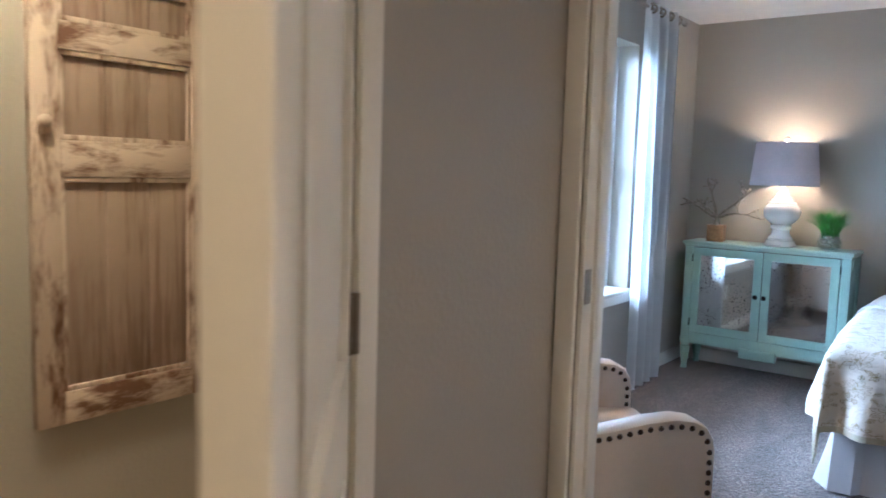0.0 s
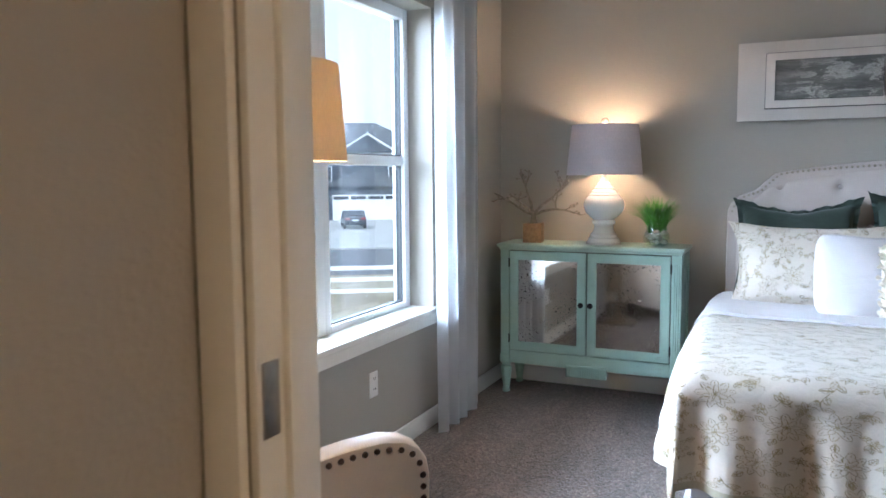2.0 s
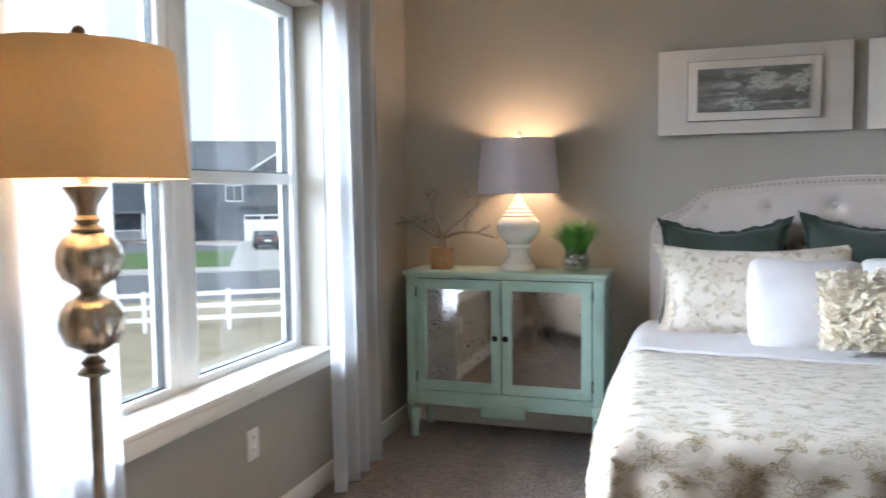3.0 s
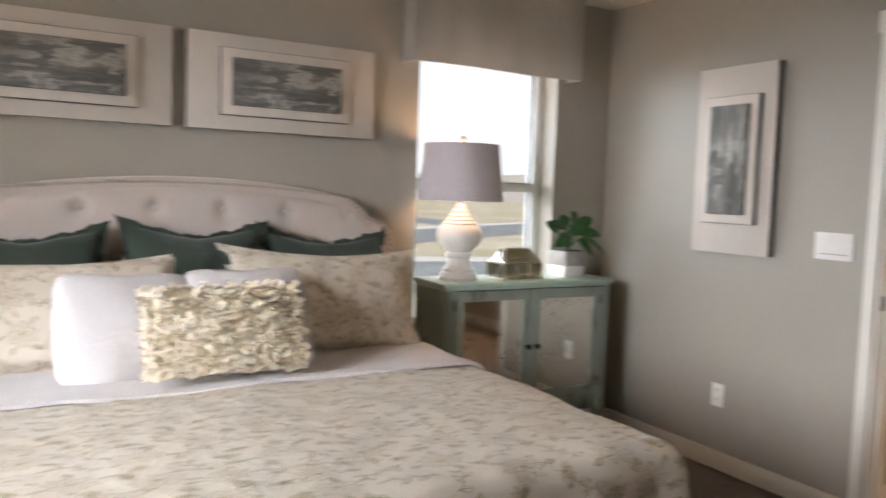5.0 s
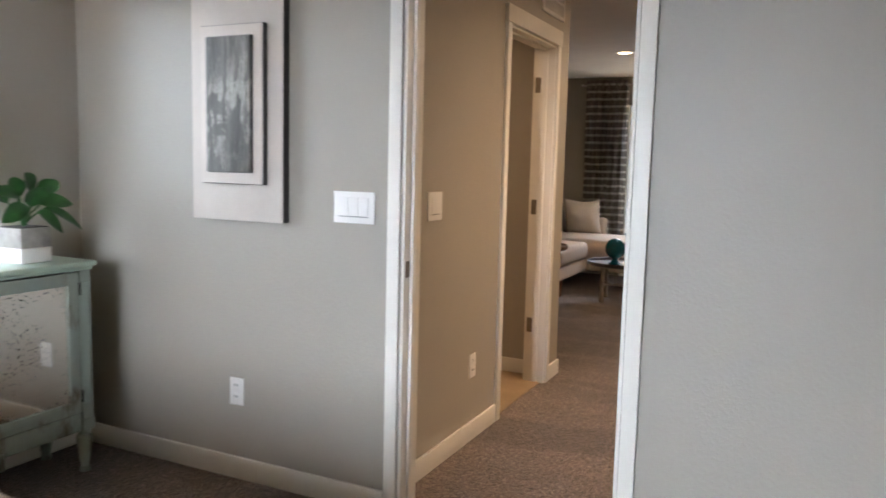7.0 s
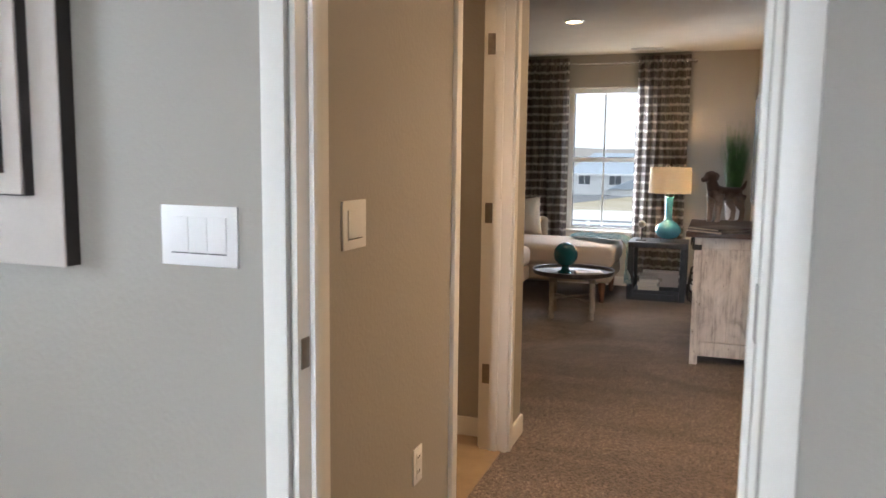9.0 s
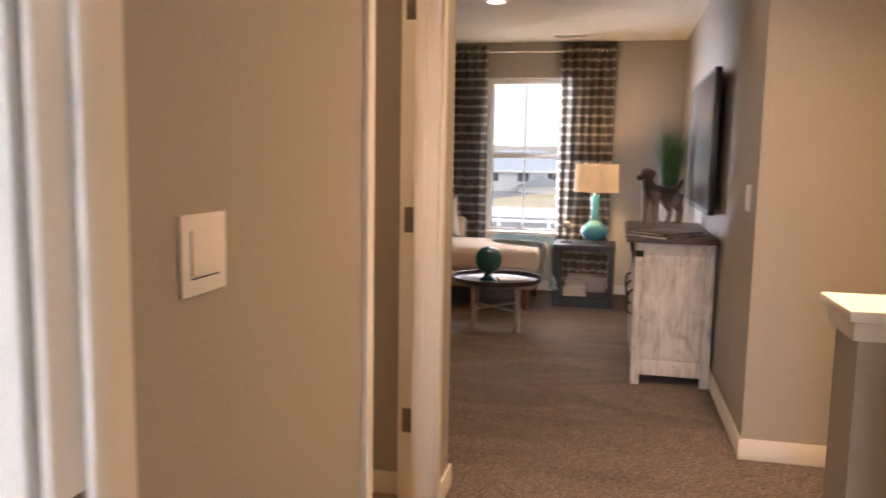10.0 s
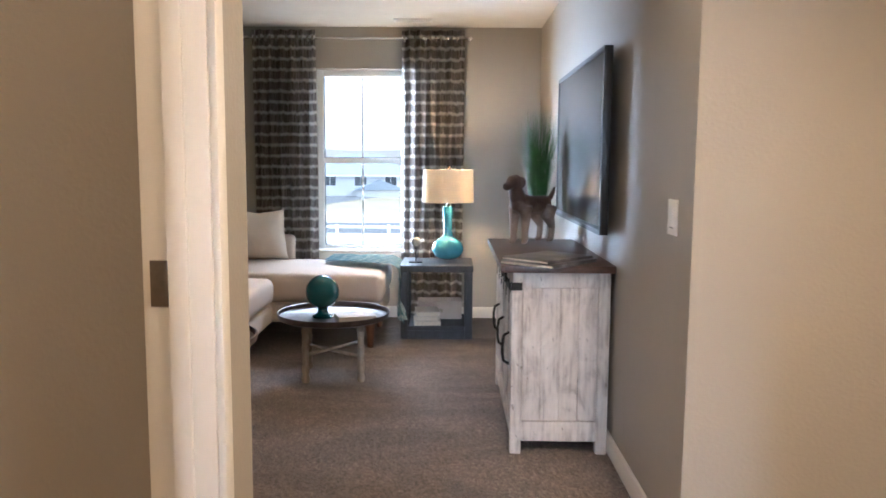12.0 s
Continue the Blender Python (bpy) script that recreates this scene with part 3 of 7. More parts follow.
M["relief"] = relief_art("grey_relief_art", (0.25, 1, 2.2))
M["relief_tall"] = relief_art("tall_grey_relief_art", (2.2, 1, 0.25))
def whitewash():
    """Thin white paint over grey wood: broad smoky patches, fine grain and a few dark nicks."""
    m = Mat("whitewashed_plank", (0.66, 0.61, 0.55), 0.65)
    broad = m.noise(5.5, 4, 0.6, (1.6, 1.6, 0.9), 0.6)
    grain = m.noise(14, 5, 0.65, (5, 5, 0.35), 0.2)
    nick = m.noise(26, 3, 0.6, (2.2, 2.2, 0.7), 0.5)
    c = m.ramp(m.mix(0.4, broad, grain), [(0.36, (0.72, 0.66, 0.59)), (0.50, (0.60, 0.545, 0.485)), (0.60, (0.40, 0.355, 0.31)), (0.68, (0.27, 0.235, 0.20))])
    c = m.mix(m.ramp(nick, [(0.68, 0.0), (0.73, 1.0)]), c, (0.14, 0.10, 0.075))
    m.color(c).bump(grain, 0.3, 0.001)
    return m.m


M["white_wash"] = whitewash()
M["walnut"] = wood("dark_walnut_top", (0.035, 0.018, 0.012), (0.11, 0.06, 0.04), (1, 7, 7), 0.35)
M["charcoal"] = wood("charcoal_stained_wood", (0.022, 0.026, 0.032), (0.065, 0.072, 0.082), (1, 6, 1), 0.5)
M["iron"] = varied("black_iron", (0.02, 0.018, 0.017), 0.5, 0.6, amount=0.3, scale=30).m
M["antique_rail"] = worn_paint("rubbed_ivory_paint_across", (0.62, 0.50, 0.40), (0.15, 0.075, 0.042), (3.0, 0.8, 2.6), 0.525, 0.6, 5)
M["antique_stile"] = worn_paint("rubbed_ivory_paint_upright", (0.62, 0.50, 0.40), (0.15, 0.075, 0.042), (3.0, 2.6, 0.8), 0.535, 0.6, 5)
M["antique_panel"] = worn_paint("bare_weathered_panel", (0.38, 0.28, 0.215), (0.23, 0.155, 0.11), (6, 6, 0.3), 0.53, 0.7, 6)
M["teal_glass"] = Mat("teal_glazed_glass", (0.004, 0.085, 0.105), 0.08, spec=0.7).m
M["aqua_glass"] = varied("aqua_art_glass", (0.09, 0.34, 0.45), 0.12, amount=0.15, scale=12).m
M["pewter_tray"] = varied("bronze_tray", (0.10, 0.08, 0.07), 0.3, 0.8, amount=0.3, scale=25).m
M["wash_wood"] = wood("grey_washed_wood", (0.22, 0.18, 0.14), (0.46, 0.40, 0.33), (1, 1, 0.3), 0.6)
M["leg_wood"] = wood("brown_turned_leg", (0.10, 0.04, 0.02), (0.28, 0.13, 0.07), (1, 1, 0.3), 0.4)
M["paper"] = varied("book_paper", (0.72, 0.67, 0.58), 0.8, amount=0.1, scale=60).m
M["cover_a"] = varied("pale_book_cloth", (0.62, 0.58, 0.52), 0.6).m
M["cover_b"] = varied("dark_photo_cover", (0.16, 0.15, 0.15), 0.3, amount=0.8, scale=9).m
M["screen"] = Mat("black_screen", (0.010, 0.012, 0.016), 0.22, spec=0.6).m
M["black"] = varied("black_plastic", (0.012, 0.012, 0.012), 0.35, amount=0.1).m
def dog_wood():
    """Carved wood, dark along the back and rubbed tan on the legs and chest."""
    m = Mat("brown_carved_wood", (0.12, 0.07, 0.05), 0.45)
    co = m.node("ShaderNodeSeparateXYZ")
    m.link(m.coords((1, 1, 1)), co.inputs[0])
    tan = m.ramp(m.mix(0.22, co.outputs[2], m.noise(14, 4)), [(0.20, 1.0), (0.30, 0.0)])
    dark = m.ramp(m.noise(7, 4), [(0.3, (0.045, 0.027, 0.020)), (0.7, (0.10, 0.060, 0.042))])
    m.color(m.mix(tan, dark, (0.26, 0.19, 0.14))).bump(m.noise(60, 3), 0.2, 0.001)
    return m.m


M["dog"] = dog_wood()


def striped():
    """Brown woven cotton with broken ivory tie-dye stripes."""
    m = Mat("tie_dyed_stripe_cotton", (0.2, 0.17, 0.15), 0.9, spec=0.15)
    co = m.coords((1, 1, 1))
    sep = m.node("ShaderNodeSeparateXYZ")
    m.link(co, sep.inputs[0])
    jit = m.noise(60, 2, 0.6, (1, 1, 0.12))
    wob = m.noise(4, 2)
    z = m.node("ShaderNodeMath")
    z.operation = "MULTIPLY_ADD"
    z.inputs[1].default_value = 0.045
    m.link(jit, z.inputs[0])
    m.link(sep.outputs[2], z.inputs[2])
    z2 = m.node("ShaderNodeMath")
    z2.operation = "MULTIPLY_ADD"
    z2.inputs[1].default_value = 0.02
    m.link(wob, z2.inputs[0])
    m.link(z.outputs[0], z2.inputs[2])
    s = m.node("ShaderNodeMath")
    s.operation = "MULTIPLY"
    s.inputs[1].default_value = 1 / 0.088
    m.link(z2.outputs[0], s.inputs[0])
    fr = m.node("ShaderNodeMath")
    fr.operation = "FRACT"
    m.link(s.outputs[0], fr.inputs[0])
    band = m.ramp(fr.outputs[0], [(0.0, 1.0), (0.10, 0.85), (0.22, 0.0), (0.80, 0.0), (0.95, 0.9)])
    yarn = m.ramp(m.noise(120, 2, 0.6, (1, 1, 0.05)), [(0.35, (0.13, 0.115, 0.105)), (0.56, (0.33, 0.295, 0.27)), (0.8, (0.52, 0.48, 0.44))])
    m.color(m.mix(band, yarn, (0.80, 0.76, 0.70)))
    m.bump(m.noise(300, 2), 0.2, 0.0008)
    return m.m


def let_through(mat, amount, color):
    """Lets part of the light pass through a thin cloth."""
    t = mat.node_tree
    tl = t.nodes.new("ShaderNodeBsdfTranslucent")
    tl.inputs[0].default_value = (*color, 1)
    src = t.nodes["Principled BSDF"].inputs["Base Color"].links
    if src:
        t.links.new(src[0].from_socket, tl.inputs[0])
    mx = t.nodes.new("ShaderNodeMixShader")
    mx.inputs[0].default_value = amount
    t.links.new(t.nodes["Principled BSDF"].outputs[0], mx.inputs[1])
    t.links.new(tl.outputs[0], mx.inputs[2])
    t.links.new(mx.outputs[0], t.nodes["Material Output"].inputs[0])
    return mat


M["striped"] = let_through(striped(), 0.5, (0.4, 0.36, 0.33))
let_through(M["ruffle"], 0.25, (0.86, 0.78, 0.66))
let_through(M["white_curtain"], 0.72, (0.9, 0.9, 0.92))
let_through(M["valance"], 0.3, (0.6, 0.56, 0.5))

# ---- bedroom things ----
def frame_ring(bm, x0, x1, z0, z1, st, y0, y1, bevel=0.004):
    """A rectangular frame in one piece, st wide, between y0 and y1."""
    outer = [(x0, z0), (x1, z0), (x1, z1), (x0, z1)]
    inner = [(x0 + st, z0 + st), (x1 - st, z0 + st), (x1 - st, z1 - st), (x0 + st, z1 - st)]
    v = [[bm.verts.new((a, y, b)) for a, b in loop] for y in (y0, y1) for loop in (outer, inner)]
    fo, fi, bo, bi = v
    sharp = []
    for i in range(4):
        j = (i + 1) % 4
        bm.faces.new((fo[i], fo[j], fi[j], fi[i]))
        bm.faces.new((bo[j], bo[i], bi[i], bi[j]))
        bm.faces.new((fo[j], fo[i], bo[i], bo[j]))
        bm.faces.new((fi[i], fi[j], bi[j], bi[i]))
        sharp += [bm.edges.get((fo[i], fo[j])), bm.edges.get((fi[i], fi[j])), bm.edges.get((fo[i], bo[i]))]
    if bevel:
        bmesh.ops.bevel(bm, geom=sharp, offset=bevel, segments=2, affect="EDGES", profile=0.5)


def door_mirror(parent, x0, x1, z0, z1, y, knob_side, paint):
    """A cabinet door: four rails round an antiqued mirror, a knob and two hinges."""
    st = 0.052
    bm = bmesh.new()
    frame_ring(bm, x0, x1, z0, z1, st, y - 0.018, y)
    d = part("door", bm, paint, parent)
    bm = B(x0 + st - 0.002, x1 - st + 0.002, y - 0.008, y - 0.004, z0 + st - 0.002, z1 - st + 0.002)
    part("mirror", bm, M["mirror"], d, "spotted antique mirror pane", smooth=False)
    kx = x1 - 0.024 if knob_side > 0 else x0 + 0.024
    bm = bmesh.new()
    lathe(bm, [(0.006, 0), (0.006, 0.012), (0.014, 0.018), (0.016, 0.026), (0.010, 0.033), (0.0005, 0.035)], 14)
    bm.transform(Matrix.Translation((kx, y - 0.018, (z0 + z1) / 2)) @ Matrix.Rotation(radians(90), 4, "X"))
    part("knob", bm, M["iron"], d, "dark iron knob")
    hx = x0 - 0.003 if knob_side > 0 else x1 + 0.003
    for hz in (z0 + 0.07, z1 - 0.07):
        bm = bmesh.new()
        tube(bm, [(hx, y - 0.016, hz - 0.026), (hx, y - 0.016, hz + 0.026)], 0.005, 8)
        part("hinge", bm, M["iron"], d, "dark iron hinge")
    return d


def accent_cabinet(at, label, paint):
    """A low two-door cabinet on tapered feet, in its own frame: centre of its back at the origin, front towards -y."""
    ob = thing("accent_cabinet", label, "cabinet", at, "mirrored accent cabinets")
    w, d, h = 0.525, 0.30, 0.905
    bm = bmesh.new()
    box(bm, -w - 0.012, w + 0.012, -d - 0.036, 0.0, h - 0.022, h, 0.006)
    box(bm, -w, w, -d - 0.024, 0.0, h - 0.038, h - 0.022, 0.005)
    part("top", bm, M["mint_top"], ob)
    bm = bmesh.new()
    box(bm, -w + 0.012, w - 0.012, -d + 0.02, -0.004, 0.20, h - 0.038)
    part("body", bm, paint, ob)
    for s in (-1, 1):
        bm = bmesh.new()
        x0, x1 = sorted((s * (w - 0.058), s * (w - 0.004)))
        box(bm, x0, x1, -d - 0.012, -d + 0.045, 0.19, h - 0.038, 0.004)
        cx = (x0 + x1) / 2
        for k in (-0.012, 0.0, 0.012):
            tube(bm, [(cx + k, -d - 0.013, 0.30), (cx + k, -d - 0.013, h - 0.09)], 0.0042, 6)
        box(bm, x0 - 0.003, x1 + 0.003, -d - 0.016, -d + 0.045, 0.185, 0.235, 0.004)
        part("post", bm, paint, ob)
        for yy in (-d + 0.017, -0.035):
            bm = bmesh.new()
            lathe(bm, [(0.026, 0.188), (0.028, 0.175), (0.022, 0.165), (0.033, 0.155), (0.032, 0.12), (0.018, 0.022), (0.024, 0.014), (0.022, 0.0)][::-1], 12, (cx, yy, 0), flute=(8, 0.05))
            part("foot", bm, paint, ob)
        bm = bmesh.new()
        xa, xb = sorted((s * (w - 0.010), s * (w + 0.0)))
        box(bm, xa, xb, -d + 0.05, -0.01, 0.22, 0.29, 0.003)
        box(bm, xa, xb, -d + 0.05, -0.01, h - 0.11, h - 0.04, 0.003)
        box(bm, xa, xb, -0.06, -0.01, 0.292, h - 0.112, 0.003)
        part("side_frame", bm, paint, ob)
    bm = bmesh.new()
    box(bm, -w + 0.06, w - 0.06, -d - 0.006, -d + 0.03, 0.185, 0.262, 0.003)
    part("bottom_rail", bm, paint, ob)
    bm = bmesh.new()
    box(bm, -0.118, 0.118, -d - 0.014, -d + 0.02, 0.135, 0.205, 0.004)
    block = part("apron_block", bm, paint, ob)
    for i in range(17):
        x = -0.104 + i * 0.013
        part("reed", B(x - 0.004, x + 0.004, -d - 0.0175, -d - 0.0142, 0.143, 0.197), paint, block)
    # thin dark sheet that paints the shade seen through the door gaps
    part("gap_shade", B(-w + 0.058, w - 0.058, -d + 0.0165, -d + 0.0195, 0.262, h - 0.039), M["walnut"], ob, "dark sheet added as the shade in the door gaps", smooth=False)
    door_mirror(ob, -w + 0.063, -0.0035, 0.268, h - 0.044, -d + 0.002, 1, paint)
    door_mirror(ob, 0.0035, w - 0.063, 0.268, h - 0.044, -d + 0.002, -1, paint)
    return ob


accent_cabinet(pose(-0.937, YN - 0.016, 0), "mint green distressed cabinet with two spotted mirror doors beside the curtain", M["mint"])
# same paint as the first cabinet, with the shade put into its colour
accent_cabinet(pose(2.443, YN - 0.016, 0), "mint green distressed cabinet, its colour darkened for shade, with two spotted mirror doors under the window", M["sage"])
CT = 0.905


def table_lamp(at, label):
    """A turned white lamp with a drum shade; the base stands at z = 0."""
    ob = thing("table_lamp", label, "lamp", at, "bedside lamps")
    prof = [(0.098, 0), (0.100, 0.012), (0.092, 0.022), (0.090, 0.034), (0.076, 0.042), (0.078, 0.056), (0.064, 0.066), (0.056, 0.085), (0.054, 0.110), (0.066, 0.120), (0.067, 0.134),
            (0.056, 0.142), (0.080, 0.160), (0.108, 0.190), (0.117, 0.222), (0.112, 0.250), (0.096, 0.272), (0.086, 0.280), (0.088, 0.288), (0.070, 0.298), (0.072, 0.306), (0.054, 0.318), (0.056, 0.326),
            (0.040, 0.340), (0.041, 0.348), (0.026, 0.362), (0.027, 0.372), (0.014, 0.385), (0.012, 0.43)]
    bm = bmesh.new()
    lathe(bm, prof, 36)
    part("base", bm, M["ceramic"], ob)
    bm = bmesh.new()
    r0, r1, z0, z1 = 0.215, 0.188, 0.40, 0.682
    n = 48
    lathe_pts = [(r0, z0), (r1, z1), (r1 - 0.004, z1), (r0 - 0.004, z0), (r0, z0)]
    rings = [[bm.verts.new((r * math.cos(2 * math.pi * i / n), r * math.sin(2 * math.pi * i / n), z)) for i in range(n)] for r, z in lathe_pts[:4]]
    for a, b in zip(rings, rings[1:] + rings[:1]):
        for i in range(n):
            bm.faces.new((a[i], a[(i + 1) % n], b[(i + 1) % n], b[i]))
    part("shade", bm, M["shade_lilac"], ob, "grey linen drum shade")
    bm = bmesh.new()
    for k in range(3):
        a = 2 * math.pi * k / 3
        tube(bm, [(0, 0, z1 - 0.012), (0.18 * math.cos(a), 0.18 * math.sin(a), z1 - 0.012)], 0.002, 6)
    tube(bm, [(0, 0, 0.43), (0, 0, 0.69)], 0.004, 6)
    part("harp", bm, M["nickel"], ob, "thin metal harp")
    bm = bmesh.new()
    ball(bm, (0, 0, 0.705), 0.021, 10)
    lathe(bm, [(0.008, 0.680), (0.008, 0.69), (0.014, 0.694), (0.012, 0.70)], 12)
    part("finial", bm, M["ceramic"], ob)
    bm = bmesh.new()
    tube(bm, [(0, 0, 0.43), (0, 0, 0.47)], 0.016, 10)
    part("socket", bm, M["nickel"], ob)
    return ob


lamp = table_lamp(pose(-0.877, 5.64, CT), "white turned ceramic table lamp, lit, with a grey drum shade")
lamp2 = copy_thing(lamp, pose(2.08, 5.64, CT))
tagged(lamp2, "white turned ceramic table lamp, lit, standing before the window")


def branch_tree(at):
    ob = thing("branch_sculpture", "silver-gilt metal branch tree set in a wooden block", "sculpture", at)
    part("block", B(-0.055, 0.055, -0.055, 0.055, 0, 0.115, bevel=0.003), M["oak_box"], ob)
    bm = bmesh.new()
    lathe(bm, [(0.026, 0.115), (0.022, 0.128), (0.017, 0.15), (0.015, 0.18), (0.0005, 0.182)], 10)
    part("trunk", bm, M["gold"], ob)
    rnd = random.Random(5)

    def grow(bm, p, d, length, r, level):
        pts, q, dd = [p], Vector(p), Vector(d)
        n = 6
        for i in range(n):
            dd = (dd + Vector((rnd.uniform(-0.30, 0.30), rnd.uniform(-0.2, 0.2), rnd.uniform(-0.20, 0.22)))).normalized()
            q = q + dd * length / n
            pts.append(q.copy())
        tube(bm, pts, [r * (1 - 0.5 * i / n) for i in range(n + 1)], 7)
        if level:
            for k in range(3):
                i = rnd.randint(2, n)
                side = Vector((rnd.uniform(-1, 1), rnd.uniform(-0.6, 0.6), rnd.uniform(-0.2, 0.8))).normalized()
                grow(bm, pts[i], (dd + side * 1.1).normalized(), length * rnd.uniform(0.3, 0.5), r * 0.6, level - 1)
        else:
            b2 = bmesh.new()
            ball(b2, q, 0.0075, 6)
            merge(bm, b2)
    for d, ln in (((-1, -0.1, 0.12), 0.28), ((0.05, 0, 1), 0.22), ((0.95, 0.0, 0.25), 0.24), ((-0.5, -0.2, 0.7), 0.17), ((0.5, 0.1, 0.9), 0.24)):
        bm = bmesh.new()
        grow(bm, Vector((0, 0, 0.165)), Vector(d).normalized(), ln, 0.0098, 2 if ln > 0.2 else 1)
        part("branch", bm, M["gold"], ob)
    return ob


branch_tree(pose(-1.295, 5.62, CT, 0, 0, 8))


def blades(bm, n, r, h, lean, width, rnd, base=0.0, droop=0.4):
    """Grass blades that rise from a disc of radius r and arch outwards."""
    for i in range(n):
        a = rnd.uniform(0, 2 * math.pi)
        rr = r * math.sqrt(rnd.random())
        p = Vector((rr * math.cos(a), rr * math.sin(a), base))
        out = Vector((math.cos(a), math.sin(a), 0))
        out = (out + Vector((rnd.uniform(-0.6, 0.6), rnd.uniform(-0.6, 0.6), 0))).normalized()
        hh = h * rnd.uniform(0.65, 1.08)
        ln = lean * rnd.uniform(0.2, 1.15)
        side = Vector((-out.y, out.x, 0))
        w = width * rnd.uniform(0.7, 1.2)
        prev = None
        k = 5
        for j in range(k + 1):
            t = j / k
            q = p + out * (ln * t * t) + Vector((0, 0, hh * (t - droop * ln / h * t ** 3)))
            ww = w * (1 - t * 0.93)
            pair = (bm.verts.new(q - side * ww), bm.verts.new(q + Vector((0, 0, 0)) + out * ww * 0.4), bm.verts.new(q + side * ww))
            if prev:
                bm.faces.new((prev[0], prev[1], pair[1], pair[0]))
                bm.faces.new((prev[1], prev[2], pair[2], pair[1]))
            prev = pair


def grass_vase(at):
    ob = thing("grass_in_vase", "bright green faux grass in a clear glass with pebbles", "plant", at)
    bm = bmesh.new()
    lathe(bm, [(0.055, 0.0), (0.072, 0.02), (0.074, 0.05), (0.060, 0.085), (0.056, 0.12), (0.066, 0.15), (0.062, 0.15), (0.052, 0.12), (0.056, 0.085), (0.068, 0.05), (0.05, 0.008), (0.0005, 0.006)], 26)
    part("glass", bm, M["clear"], ob, "clear glass vase").visible_shadow = False
    rnd = random.Random(3)
    for i in range(16):
        a = i * 2.4
        r = 0.042 if i < 12 else 0.015
        bm = bmesh.new()
        ball(bm, (r * math.cos(a), r * math.sin(a), 0.026 + 0.034 * (i % 3) * 0.8), 0.021, 7, (1, 0.85, 0.75))
        part("pebble", bm, M["stone"], ob)
    bm = bmesh.new()
    blades(bm, 420, 0.048, 0.225, 0.17, 0.0042, rnd, 0.075)
    part("grass", bm, M["blade"], ob)
    return ob


grass_vase(pose(-0.572, 5.615, CT))


def glass_house(at):
    ob = thing("glass_box", "small house-shaped leaded glass box with pewter edges", "decoration", at)
    w, d, h, e = 0.125, 0.075, 0.085, 0.155
    def bars(pairs):
        bm = bmesh.new()
        for p, q in pairs:
            tube(bm, [p, q], 0.0042, 6)
        return bm
    c = [(-w, -d), (w, -d), (w, d), (-w, d)]
    t = [(-w * 0.62, -d * 0.3), (w * 0.62, -d * 0.3), (w * 0.62, d * 0.3), (-w * 0.62, d * 0.3)]
    pairs = []
    for i in range(4):
        j = (i + 1) % 4
        pairs += [((*c[i], 0.004), (*c[j], 0.004)), ((*c[i], h), (*c[j], h)), ((*c[i], 0.004), (*c[i], h)), ((*c[i], h), (*t[i], e)), ((*t[i], e), (*t[j], e))]
    for x in (-w / 3, w / 3):
        pairs.append(((x, -d, 0.004), (x, -d, h)))
    part("edging", bars(pairs), M["pewter"], ob)
    for i in range(4):
        j = (i + 1) % 4
        for lo, hi, z0, z1 in ((c, c, 0.004, h), (c, t, h, e)):
            bm = bmesh.new()
            v = [bm.verts.new((*lo[i], z0)), bm.verts.new((*lo[j], z0)), bm.verts.new((*hi[j], z1)), bm.verts.new((*hi[i], z1))]
            f = bm.faces.new(v)
            r = bmesh.ops.extrude_face_region(bm, geom=[f])
            nn = f.normal if f.normal.length else Vector((0, -1, 0))
            bmesh.ops.translate(bm, verts=[g for g in r["geom"] if isinstance(g, bmesh.types.BMVert)], vec=nn * 0.002)
            part("pane", bm, M["smoky"], ob, "aged glass pane", smooth=False)
    part("tray", B(-w, w, -d, d, 0, 0.005), M["mirror"], ob, "mirrored base")
    return ob


glass_house(pose(2.42, 5.63, CT, 0, 0, 4))


